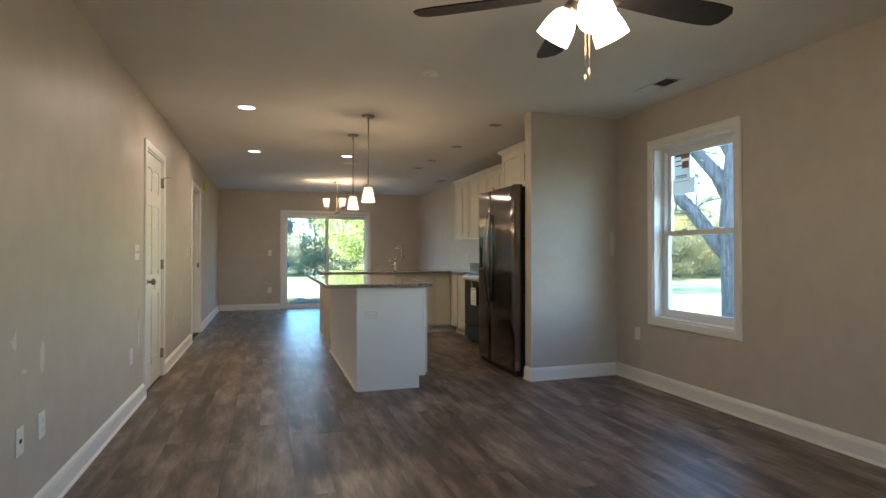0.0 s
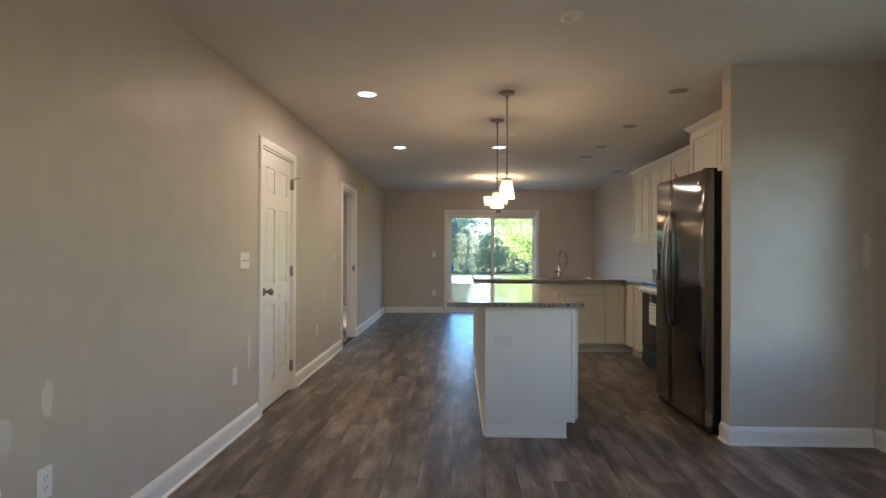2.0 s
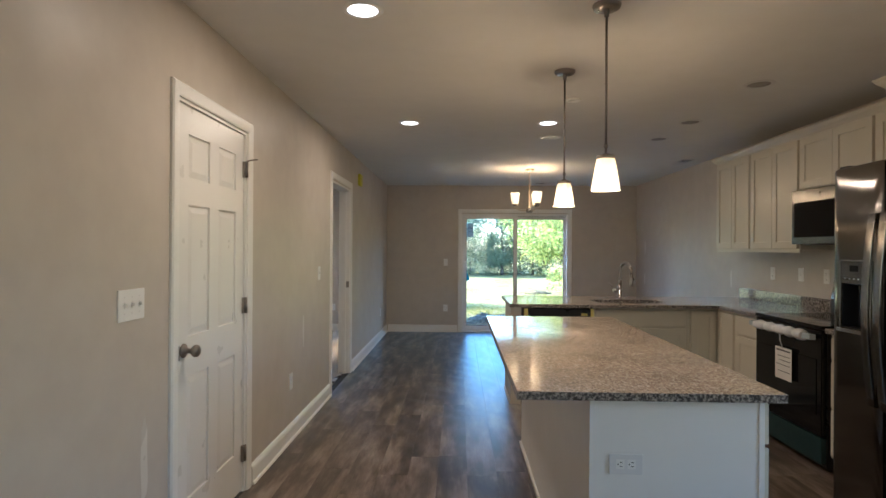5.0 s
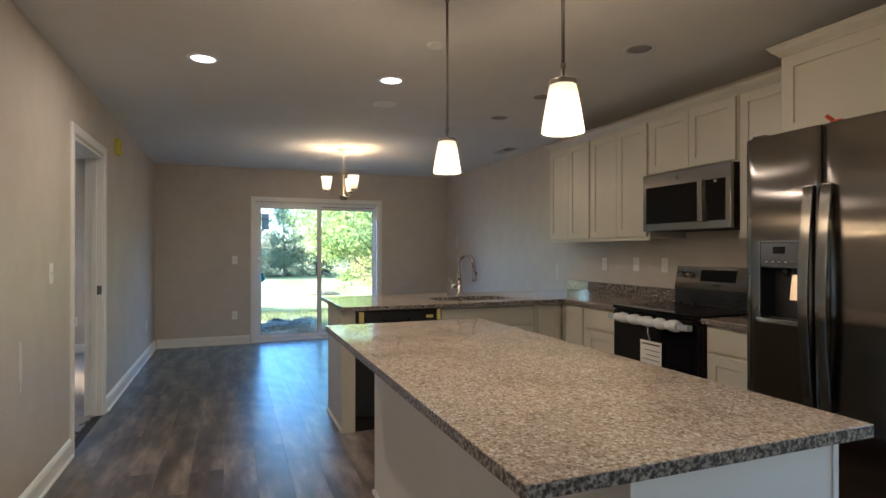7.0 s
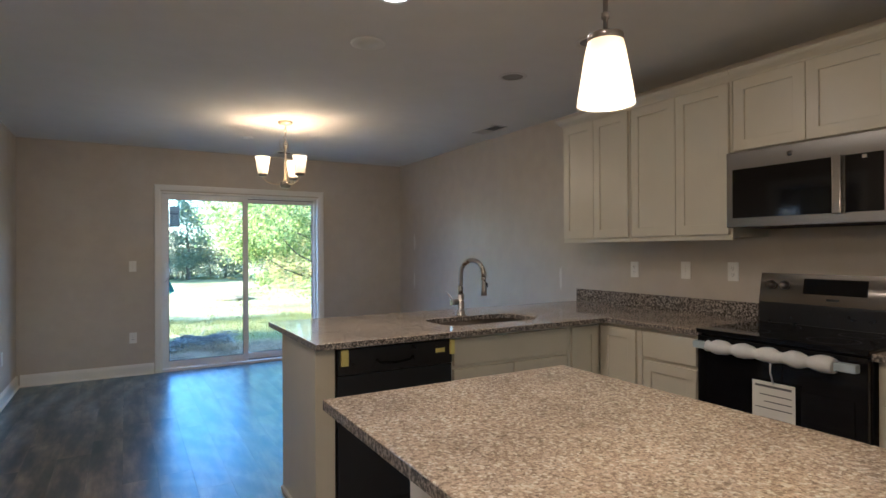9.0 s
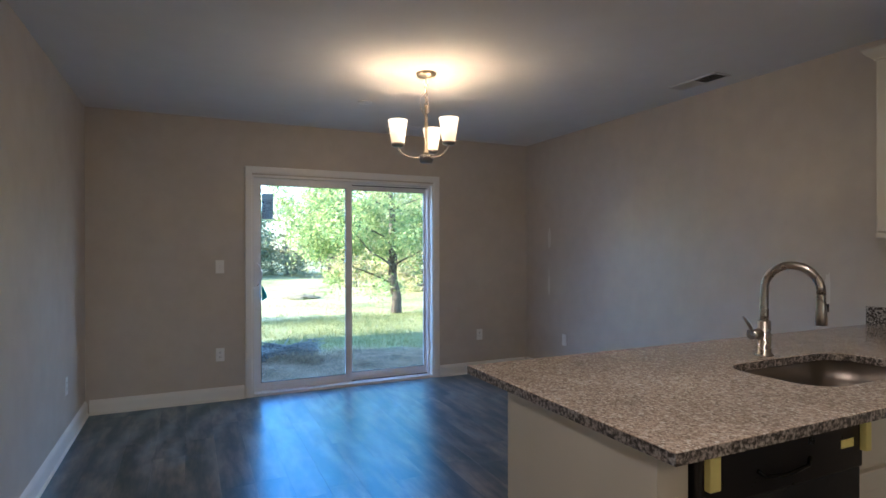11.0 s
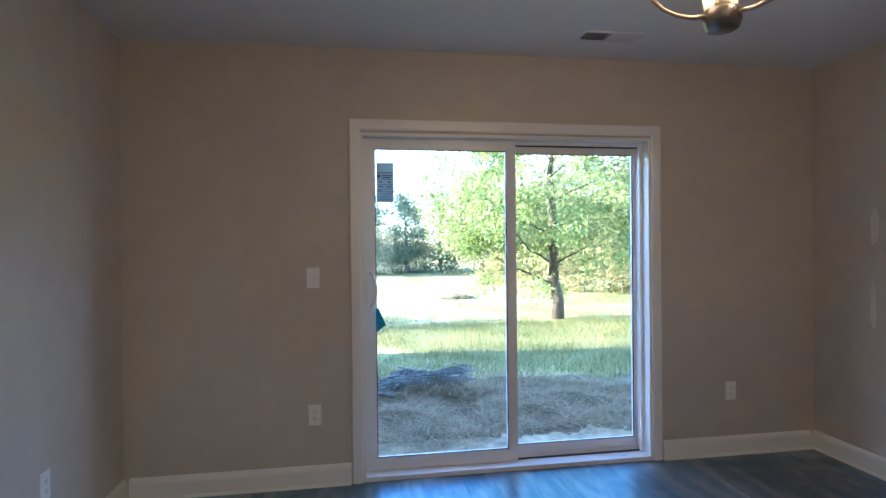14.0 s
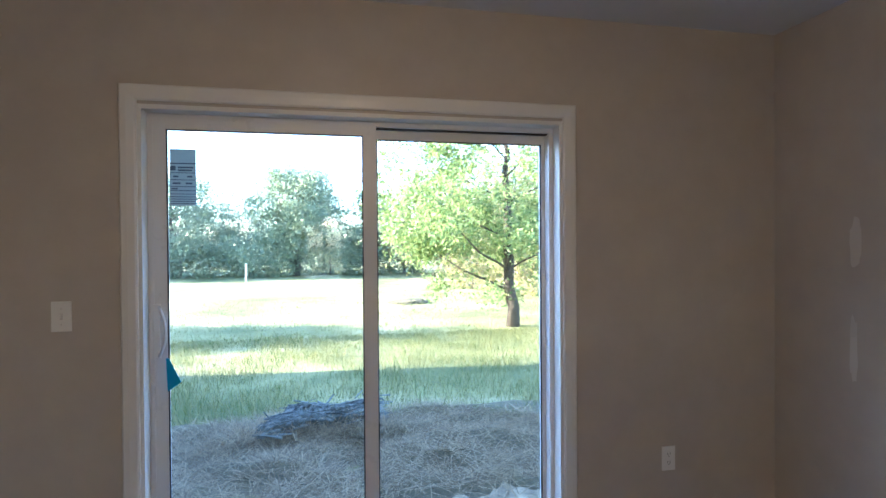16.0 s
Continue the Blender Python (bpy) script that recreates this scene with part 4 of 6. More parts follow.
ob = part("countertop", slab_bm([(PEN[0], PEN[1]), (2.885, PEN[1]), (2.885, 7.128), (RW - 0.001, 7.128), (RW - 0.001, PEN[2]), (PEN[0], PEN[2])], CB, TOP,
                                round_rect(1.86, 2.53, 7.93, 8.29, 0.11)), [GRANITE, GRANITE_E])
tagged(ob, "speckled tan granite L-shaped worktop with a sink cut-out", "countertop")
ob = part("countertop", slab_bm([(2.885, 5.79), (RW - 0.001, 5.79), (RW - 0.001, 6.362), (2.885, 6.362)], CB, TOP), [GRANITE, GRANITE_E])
tagged(ob, "short speckled granite worktop between range and refrigerator", "countertop")
for a, b, lab in ((7.19, 8.70, "speckled granite backsplash strip behind the corner worktop"), (5.79, 6.362, "short speckled granite backsplash strip beside the range")):
    ob = part("backsplash", box_bm(RW - 0.021, RW - 0.001, a, min(b, PEN[2]), TOP + 0.0005, TOP + 0.10, bev=0.002), [GRANITE_P], None)
    tagged(ob, lab, "backsplash")

# sink
sk = thing("sink", 2.195, 8.11, 0.70, "undermounted stainless steel kitchen sink with rounded corners", "sink")
bm = bmesh.new()
prev = None
for inset, z, r in ((-0.012, CB - 0.001, 0.12), (0.0, CB - 0.004, 0.11), (0.008, CB - 0.15, 0.10), (0.03, CB - 0.20, 0.08), (0.10, CB - 0.21, 0.03)):
    ring = [bm.verts.new((x, y, z)) for x, y in round_rect(1.86 + inset, 2.53 - inset, 7.93 + inset, 8.29 - inset, r)]
    if prev:
        for k in range(len(ring)):
            bm.faces.new((prev[k], prev[(k + 1) % len(ring)], ring[(k + 1) % len(ring)], ring[k])).smooth = True
    prev = ring
bm.faces.new(prev)
part("basin", bm, STEELS, sk)
bm = bmesh.new()
lathe(bm, [(0, 0.001), (0.02, 0.001), (0.028, 0.004), (0.042, 0.005), (0.045, 0.0)], (2.19, 8.12, CB - 0.209))
part("drain", bm, NICKEL, sk)

# faucet
fx, fy = 2.195, 8.352
fc = thing("faucet", fx, fy, TOP, "brushed nickel pull-down gooseneck kitchen faucet", "faucet")
bm = bmesh.new()
lathe(bm, [(0, 0), (0.034, 0), (0.034, 0.006), (0.025, 0.010), (0.0235, 0.135), (0.018, 0.140), (0, 0.140)], (fx, fy, TOP))
part("faucet_base", bm, NICKEL, fc)
bm = bmesh.new()
d = Vector((0.30, -0.95, 0)).normalized()
R = 0.095
pts = [Vector((fx, fy, TOP + 0.13 + 0.03 * k)) for k in range(5)]
zc = TOP + 0.262
pts += [Vector((fx, fy, zc)) + d * (R - R * math.cos(radians(a))) + Vector((0, 0, R * math.sin(radians(a)))) for a in range(10, 171, 10)]
pts.append(Vector((fx, fy, zc - 0.01)) + d * 2 * R)
tube(bm, pts, 0.0155, 16)
spout = part("spout", bm, NICKEL, fc)
bm = bmesh.new()
q = Vector((fx, fy, 0)) + d * 2 * R
lathe(bm, [(0, 0.0), (0.019, 0.0), (0.0195, 0.03), (0.0165, 0.075), (0.0145, 0.11), (0.0145, 0.125), (0, 0.125)], (q.x, q.y, zc - 0.125))
part("spray_head", bm, NICKEL, spout)
part("spray_button", box_bm(q.x + 0.012, q.x + 0.021, q.y - 0.016, q.y - 0.004, zc - 0.075, zc - 0.045, bev=0.002), SLOT, spout)
bm = bmesh.new()
tube(bm, [(fx - 0.02, fy + 0.004, TOP + 0.085), (fx - 0.066, fy + 0.010, TOP + 0.085)], 0.021, 14)
part("handle_hub", bm, NICKEL, fc)
bm = bmesh.new()
tube(bm, [(fx - 0.055, fy + 0.009, TOP + 0.095), (fx - 0.075, fy + 0.013, TOP + 0.125), (fx - 0.10, fy + 0.018, TOP + 0.155)], [0.006, 0.0065, 0.005], 10)
part("lever", bm, NICKEL, fc)

# dishwasher
dw = thing("dishwasher", 1.46, 8.1, 0, "black built-in dishwasher with yellow foam corner blocks still on it", "dishwasher")
part("tub", box_bm(1.164, 1.795, 7.83, 8.40, 0.0, CB - 0.01), BLACKP, dw)
part("door_panel", box_bm(1.170, 1.790, 7.797, 7.829, 0.11, 0.735, bev=0.004), BLACKD, dw, "black door panel with a faint blue sheen")
dw_panel = part("control_panel", box_bm(1.170, 1.790, 7.790, 7.829, 0.738, 0.862, bev=0.006), BLACKP, dw)
bm = bmesh.new()
tube(bm, [(1.36, 7.789, 0.80), (1.38, 7.780, 0.785), (1.46, 7.778, 0.778), (1.54, 7.780, 0.785), (1.56, 7.789, 0.80)], 0.005, 8)
part("latch_grip", bm, BLACKG, dw_panel)
part("toe_panel", box_bm(1.170, 1.790, 7.865, 7.875, 0.0, 0.10), BLACKP, dw)
part("control_label", box_bm(1.690, 1.745, 7.7885, 7.7898, 0.800, 0.822), YELLOW, dw_panel)
for a, b in ((1.180, 1.215), (1.772, 1.797)):
    part("foam_block", box_bm(a, b, 7.772, 7.7895, 0.785, 0.862, bev=0.003), YELLOW, dw, "yellow foam packing block")

# range
rg = thing("range", 3.2, 6.745, 0, "black and stainless electric range with foam-wrapped oven handle", "stove")
ry0, ry1 = 6.365, 7.125
part("range_body", box_bm(2.905, 3.50, ry0, ry1, 0.02, 0.895), BLACKP, rg)
part("cooktop", box_bm(2.865, 3.43, ry0 - 0.001, ry1 + 0.001, 0.896, 0.918, bev=0.004), BLACKG, rg)
oven_door = part("oven_door", box_bm(2.870, 2.904, ry0 + 0.004, ry1 - 0.004, 0.22, 0.885, bev=0.004), BLACKG, rg)
part("drawer_front", box_bm(2.872, 2.904, ry0 + 0.004, ry1 - 0.004, 0.05, 0.212, bev=0.004), BIN, rg, "drawer front under dark teal film")
bm = bmesh.new()
bm_box(bm, 2.866, 2.872, ry0 + 0.05, ry1 - 0.05, 0.35, 0.70)
part("oven_window", bm, BLACKG, oven_door)
bm = bmesh.new()
tube(bm, [(2.825, ry0 + 0.03, 0.845), (2.825, ry1 - 0.03, 0.845)], 0.013, 12)
for yy in (ry0 + 0.05, ry1 - 0.05):
    tube(bm, [(2.825, yy, 0.845), (2.872, yy, 0.85)], 0.012, 10)
part("oven_handle", bm, STEELL, oven_door, "stainless oven handle")
bm = bmesh.new()
rnd = random.Random(5)
pts, rs = [], []
for k in range(34):
    pts.append((2.823 + 0.003 * math.sin(k * 1.3), ry0 + 0.10 + 0.0172 * k, 0.845 - 0.002 * math.cos(k)))
    rs.append(0.020 + 0.016 * abs(math.sin(k * 0.47 + 0.5)) ** 0.7 + rnd.uniform(-0.002, 0.002))
tube(bm, pts, rs, 12)
part("foam_wrap", bm, FOAM, oven_door, "crumpled white foam wrap on the handle")
part("tape_strip", box_bm(2.806, 2.846, ry0 + 0.02, ry0 + 0.10, 0.828, 0.862, bev=0.003), TAPE, oven_door)
part("tape_strip", box_bm(2.806, 2.846, ry1 - 0.10, ry1 - 0.02, 0.828, 0.862, bev=0.003), TAPE, oven_door)
bm = bmesh.new()
tube(bm, [(2.815, 6.72, 0.83), (2.82, 6.725, 0.77), (2.835, 6.72, 0.715)], 0.004, 6)
part("tag_loop", bm, FOAM, rg)
bm = bmesh.new()
bm_box(bm, 2.842, 2.844, 6.63, 6.82, 0.50, 0.72)
hang_tag = part("hang_tag", bm, PLATE, rg, "white printed hang tag")
for k, z in enumerate((0.70, 0.66, 0.63, 0.60, 0.555)):
    part("tag_print", box_bm(2.8405, 2.8417, 6.645, 6.805 - 0.02 * (k % 3), z - (0.006 if k == 0 else 0.002), z + (0.004 if k == 0 else 0.002)), INK, hang_tag)
# back guard, leaning slightly
bm = bmesh.new()
prof = [(3.43, 0.918), (3.50, 0.918), (3.50, 1.185), (3.462, 1.185), (3.43, 1.02)]
extrude_profile(bm, [(x, z) for x, z in prof], ry0, ry1, lambda s, u, v: (u, s, v))
for f in bm.faces:
    f.normal_update()
    f.material_index = 0
back_guard = part("back_guard", bm, BLACKP, rg)
bm = bmesh.new()
extrude_profile(bm, [(3.4255, 1.03), (3.431, 1.03), (3.463, 1.186), (3.458, 1.19)], ry0 + 0.002, ry1 - 0.002, lambda s, u, v: (u, s, v))
guard_panel = part("control_panel", bm, STEEL, back_guard, "stainless control panel")


def on_guard(y, z, off):
    t = (z - 1.03) / 0.156
    return Vector((3.4255 + 0.033 * t - off, y, z))


bm = bmesh.new()
c4 = [on_guard(6.60, 1.085, 0.001), on_guard(6.895, 1.085, 0.001), on_guard(6.895, 1.165, 0.001), on_guard(6.60, 1.165, 0.001)]
v1_ = [bm.verts.new(c) for c in c4]
v2_ = [bm.verts.new(c - Vector((0.0015, 0, 0))) for c in c4]
bm.faces.new(v2_)
for k in range(4):
    bm.faces.new((v1_[k], v1_[(k + 1) % 4], v2_[(k + 1) % 4], v2_[k]))
part("display", bm, BLACKG, back_guard)
for yy in (6.43, 6.50, 6.99, 7.06):
    c = on_guard(yy, 1.125, 0.0)
    bm = bmesh.new()
    lathe(bm, [(0, 0.0), (0.024, 0.0), (0.024, 0.010), (0.018, 0.014), (0.017, 0.030), (0, 0.030)], axis=pose(c.x, c.y, c.z, 0, -80, 0), n=20)
    part("control_knob", bm, NICKELD, back_guard)
for a, b, z in ((6.72, 6.78, 1.06),):
    c = on_guard(a, z, 0.002)
    part("badge", box_bm(c.x - 0.001, c.x + 0.002, a, b, z - 0.006, z + 0.006), SLOT, rg)
for yy, rr, xx in ((6.56, 0.10, 3.02), (6.93, 0.085, 3.02), (6.56, 0.085, 3.27), (6.93, 0.10, 3.27)):
    bm = bmesh.new()
    lathe(bm, [(rr, 0.0), (rr, 0.0004), (rr - 0.003, 0.0004), (rr - 0.003, 0.0)], (xx, yy, 0.9182), n=40)
    part("burner_ring", bm, GASKET, rg)

# microwave
mw = thing("microwave", 3.35, 6.75, 1.43, "stainless over-the-range microwave with a black door window", "microwave")
my0, my1, mz0, mz1, mx = 6.375, 7.128, 1.440, 1.842, 3.135
part("microwave_body", box_bm(mx + 0.03, RW - 0.003, my0 + 0.002, my1 - 0.002, mz0 + 0.004, mz1 - 0.001), BLACKP, mw)
bm = bmesh.new()
bm_box(bm, mx, mx + 0.029, my0, my1, mz0, mz1, bev=0.004)
part("face_frame", bm, STEELL, mw)
part("door_glass", box_bm(mx - 0.003, mx - 0.0002, my0 + 0.242, my1 - 0.035, mz0 + 0.050, mz1 - 0.093, bev=0.001), BLACKG, mw)
part("control_panel", box_bm(mx - 0.003, mx - 0.0002, my0 + 0.038, my0 + 0.185, mz0 + 0.050, mz1 - 0.093, bev=0.001), BLACKG, mw)
bm = bmesh.new()
bm_box(bm, mx - 0.028, mx - 0.014, my0 + 0.192, my0 + 0.230, mz0 + 0.045, mz1 - 0.088, bev=0.005)
bm_box(bm, mx - 0.015, mx, my0 + 0.201, my0 + 0.221, mz0 + 0.09, mz0 + 0.11)
bm_box(bm, mx - 0.015, mx, my0 + 0.201, my0 + 0.221, mz1 - 0.12, mz1 - 0.10)
part("handle", bm, STEELL, mw)
bm = bmesh.new()
lathe(bm, [(0, 0.0015), (0.013, 0.0015), (0.014, 0)], axis=pose(mx, 6.80, mz1 - 0.045, 0, -90, 0), n=20)
part("badge", bm, STEEL, mw)
part("control_mark", box_bm(mx - 0.0042, mx - 0.0032, my0 + 0.10, my0 + 0.118, mz1 - 0.115, mz1 - 0.10), PAPER, mw)
bm = bmesh.new()
for k in range(9):
    bm_box(bm, mx + 0.06 + k * 0.035, mx + 0.075 + k * 0.035, my0 + 0.05, my1 - 0.05, mz0 - 0.002, mz0 + 0.004)
part("bottom_grille", bm, SLOT, mw)

# refrigerator
fr = thing("refrigerator", 2.95, 5.32, 0, "stainless side-by-side refrigerator with a through-door dispenser", "refrigerator")
fy0, fy1, fx0, fh = 4.862, 5.770, 2.535, 1.808
split = 5.417
part("refrigerator_body", box_bm(fx0 + 0.075, 3.42, fy0 + 0.004, fy1 - 0.004, 0.03, fh - 0.012), BLACKP, fr)


def fridge_door(a, b, name, hole=None):
    """A curved door from y a to b; hole (y0, y1, z0, z1) is left open in its front."""
    bm = bmesh.new()
    ys_ = sorted({a + (b - a) * k / 14 for k in range(15)} | (set(hole[:2]) if hole else set()))
    cols_ = []
    for y in ys_:
        edge = min(y - a, b - y)
        bulge = 0.014 * math.sin(math.pi * (y - fy0) / (fy1 - fy0))
        cols_.append((fx0 - bulge + 0.010 * (1 - min(1, edge / 0.012)) ** 2, y))
    zs_ = sorted([(0.06, 0.006), (0.068, 0.0), (fh - 0.012, 0.0), (fh - 0.004, 0.004), (fh, 0.012)] + ([(z, 0.0) for z in hole[2:]] if hole else []))
    rows_ = [[bm.verts.new((x + dx, y, z)) for x, y in cols_] for z, dx in zs_]
    for i, (p, q) in enumerate(zip(rows_, rows_[1:])):
        for k in range(len(ys_) - 1):
            if hole and hole[0] <= (ys_[k] + ys_[k + 1]) / 2 <= hole[1] and hole[2] <= (zs_[i][0] + zs_[i + 1][0]) / 2 <= hole[3]:
                continue
            bm.faces.new((p[k], p[k + 1], q[k + 1], q[k])).smooth = True
    back = [[bm.verts.new((fx0 + 0.068, y, z)) for y in (a, b)] for z in (0.06, fh)]
    top_r, bot_r = rows_[-1], rows_[0]
    bm.faces.new(top_r + [back[1][1], back[1][0]])
    bm.faces.new([back[0][0], back[0][1]] + bot_r[::-1])
    bm.faces.new([r[0] for r in rows_] + [back[1][0], back[0][0]])
    bm.faces.new([r[-1] for r in rows_][::-1] + [back[0][1], back[1][1]])
    bm.faces.new((back[0][0], back[1][0], back[1][1], back[0][1]))
    return part(name, bm, STEEL, fr)


main_door = fridge_door(fy0, split - 0.003, "refrigerator_door")
dy0, dy1, dz0, dz1 = 5.492, 5.680, 1.002, 1.335
cold_door = fridge_door(split + 0.003, fy1, "freezer_door", (dy0, dy1, dz0, 1.228))
for yc in (split - 0.036, split + 0.036):
    bm = bmesh.new()
    N_, rings = 20, []
    for k in range(N_ + 1):
        t = k / N_
        z = 0.672 + (1.562 - 0.672) * t
        x = fx0 - 0.030 - 0.034 * math.sin(math.pi * t)
        rings.append([bm.verts.new((x + 0.008 * math.copysign(abs(math.cos(a)) ** 0.35, math.cos(a)), yc + 0.021 * math.copysign(abs(math.sin(a)) ** 0.35, math.sin(a)), z))
                      for a in (2 * math.pi * j / 16 for j in range(16))])
    for a_, b_ in zip(rings, rings[1:]):
        for j in range(16):
            bm.faces.new((a_[j], a_[(j + 1) % 16], b_[(j + 1) % 16], b_[j])).smooth = True
    bm.faces.new(rings[0][::-1])
    bm.faces.new(rings[-1])
    bm_box(bm, fx0 - 0.030, fx0 - 0.004, yc - 0.018, yc + 0.018, 0.668, 0.70)
    bm_box(bm, fx0 - 0.030, fx0 - 0.004, yc - 0.018, yc + 0.018, 1.535, 1.565)
    part("door_handle", bm, STEELL, main_door if yc < split else cold_door, "curved stainless bar handle")
# dispenser
bx = fx0 - 0.013
bm = bmesh.new()
for q in ((dy0 - 0.012, dy0, dz0 - 0.012, dz1 + 0.01), (dy1, dy1 + 0.012, dz0 - 0.012, dz1 + 0.01), (dy0, dy1, dz1, dz1 + 0.01), (dy0, dy1, dz0 - 0.016, dz0)):
    bm_box(bm, bx - 0.006, bx + 0.02, q[0], q[1], q[2], q[3], bev=0.003)
part("dispenser_frame", bm, STEELL, cold_door, "bright stainless surround")
part("dispenser_panel", box_bm(bx - 0.004, bx + 0.02, dy0 + 0.001, dy1 - 0.001, 1.229, dz1 - 0.001), STEEL, cold_door, "dark metallic dispenser control panel")
part("dispenser_display", box_bm(bx - 0.0055, bx - 0.0045, 5.565, 5.620, 1.288, 1.318), BLACKG, cold_door)
for k in range(5):
    part("dispenser_button", box_bm(bx - 0.0052, bx - 0.0045, 5.525 + k * 0.030, 5.536 + k * 0.030, 1.250, 1.255), PAPER, cold_door)
bm = bmesh.new()
fr_q = [(fx0 - 0.010, dy0, dz0), (fx0 - 0.010, dy1, dz0), (fx0 - 0.010, dy1, 1.228), (fx0 - 0.010, dy0, 1.228)]
bk_q = [(fx0 + 0.060, dy0 + 0.012, dz0 + 0.004), (fx0 + 0.060, dy1 - 0.012, dz0 + 0.004), (fx0 + 0.060, dy1 - 0.012, 1.215), (fx0 + 0.060, dy0 + 0.012, 1.215)]
f_, b_ = [bm.verts.new(c) for c in fr_q], [bm.verts.new(c) for c in bk_q]
bm.faces.new(b_)
for k in range(4):
    bm.faces.new((f_[k], f_[(k + 1) % 4], b_[(k + 1) % 4], b_[k]))
part("dispenser_cavity", bm, BLACKD, cold_door, "deep black dispenser recess")
bm = bmesh.new()
lathe(bm, [(0, 0), (0.013, 0), (0.016, 0.018), (0.018, 0.034), (0, 0.034)], (fx0 + 0.022, 5.586, 1.190), 16)
part("water_nozzle", bm, BLACKP, cold_door)
bm = bmesh.new()
pq = [(fx0 + 0.004, 5.507, 1.092), (fx0 + 0.004, 5.560, 1.092), (fx0 + 0.030, 5.568, 1.198), (fx0 + 0.030, 5.517, 1.198)]
lo, hi = [bm.verts.new(c) for c in pq], [bm.verts.new((x + 0.004, y, z)) for x, y, z in pq]
bm.faces.new(lo)
bm.faces.new(hi[::-1])
for k in range(4):
    bm.faces.new((lo[k], lo[(k + 1) % 4], hi[(k + 1) % 4], hi[k]))
part("dispenser_paddle", bm, BRASSY, cold_door, "shiny tilted dispenser paddle")
part("drip_tray", box_bm(bx - 0.006, fx0 + 0.045, dy0 + 0.004, dy1 - 0.004, dz0 + 0.0045, dz0 + 0.010, bev=0.002), BLACKP, cold_door)
bm = bmesh.new()
lathe(bm, [(0, 0.0015), (0.014, 0.0015), (0.016, 0)], axis=pose(fx0 - 0.0085, 4.935, 1.720, 0, -90, 0), n=24)
part("badge", bm, CHROME, main_door, "small round bright badge")
part("catch_lip", box_bm(bx - 0.022, bx - 0.0165, dy0 - 0.008, dy1 + 0.008, dz0 - 0.014, dz0 + 0.006, bev=0.002), CHROME, cold_door, "bright curved lip under the dispenser")
part("base_grille", box_bm(fx0 + 0.03, fx0 + 0.06, fy0 + 0.01, fy1 - 0.01, 0.012, 0.055), SLOT, fr)
for yy in (fy0 + 0.05, fy1 - 0.05):
    bm = bmesh.new()
    tube(bm, [(fx0 + 0.06, yy - 0.015, 0.018), (fx0 + 0.06, yy + 0.015, 0.018)], 0.018, 12)
    part("roller", bm, BLACKP, fr)
    part("hinge_cover", box_bm(fx0 + 0.02, fx0 + 0.10, yy - 0.03, yy + 0.03, fh - 0.0115, fh + 0.012, bev=0.003), BLACKP, fr)
bm = bmesh.new()
bm_box(bm, fx0 + 0.02, fx0 + 0.035, 5.36, 5.40, fh + 0.001, fh + 0.012, bev=0.002)
tube(bm, [(fx0 + 0.028, 5.395, fh + 0.012), (fx0 + 0.028, 5.42, fh + 0.035)], 0.008, 8)
tagged(part("plastic_clip", bm, RED), "small red plastic clip lying on the refrigerator", "clip")


# ---- island ----
isl = thing("island", 1.365, 5.79, 0, "white painted kitchen island under a granite slab, outlet in its end", "kitchen island")
ix0, ix1, iy0, iy1 = 1.055, 1.655, 4.78, 6.81
part("island_body", box_bm(ix0, ix1, iy0 + 0.013, iy1, TK, CB), ISLP, isl)
part("toe_kick", box_bm(ix0, ix1 - 0.06, iy0 + 0.013, iy1, 0, TK), ISLP, isl)
part("end_panel", box_bm(ix0 + 0.012, ix1 - 0.006, iy0 + 0.004, iy0 + 0.0125, TK + 0.001, CB), ISLP, isl)
part("end_panel_foot", box_bm(ix0 + 0.012, ix1 - 0.06, iy0 + 0.004, iy0 + 0.0125, 0.0, TK), ISLP, isl)
part("corner_strip", box_bm(ix0 - 0.004, ix0 + 0.012, iy0, iy0 + 0.013, 0, CB), ISLP, isl)
part("corner_strip", box_bm(ix1 - 0.024, ix1 - 0.006, iy0, iy0 + 0.004, TK, CB), ISLP, isl)
part("side_panel", box_bm(ix0 - 0.004, ix0 - 0.0002, iy0 + 0.0135, iy1, 0, CB), ISLP, isl)
part("shoe_strip", box_bm(ix0 - 0.018, ix0 - 0.0042, iy0 + 0.02, iy1, 0, 0.018), TRIM, isl)
part("shoe_strip", box_bm(ix0, ix1 - 0.062, iy0 - 0.012, iy0 - 0.0002, 0, 0.012), TRIM, isl)
ifn = lambda u, v, w: (ix1 + w, u, v)
for k in range(3):
    c0 = iy0 + 0.02 + k * 0.672
    shaker(isl, ifn, c0, c0 + 0.66, 0.715, 0.855, "drawer", CAB, slab=True)
    shaker(isl, ifn, c0, c0 + 0.328, 0.12, 0.70, "door", CAB)
    shaker(isl, ifn, c0 + 0.332, c0 + 0.66, 0.12, 0.70, "door", CAB)
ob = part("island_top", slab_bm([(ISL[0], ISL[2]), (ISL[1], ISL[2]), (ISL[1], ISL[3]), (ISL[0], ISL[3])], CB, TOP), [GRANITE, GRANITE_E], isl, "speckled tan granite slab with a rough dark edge")


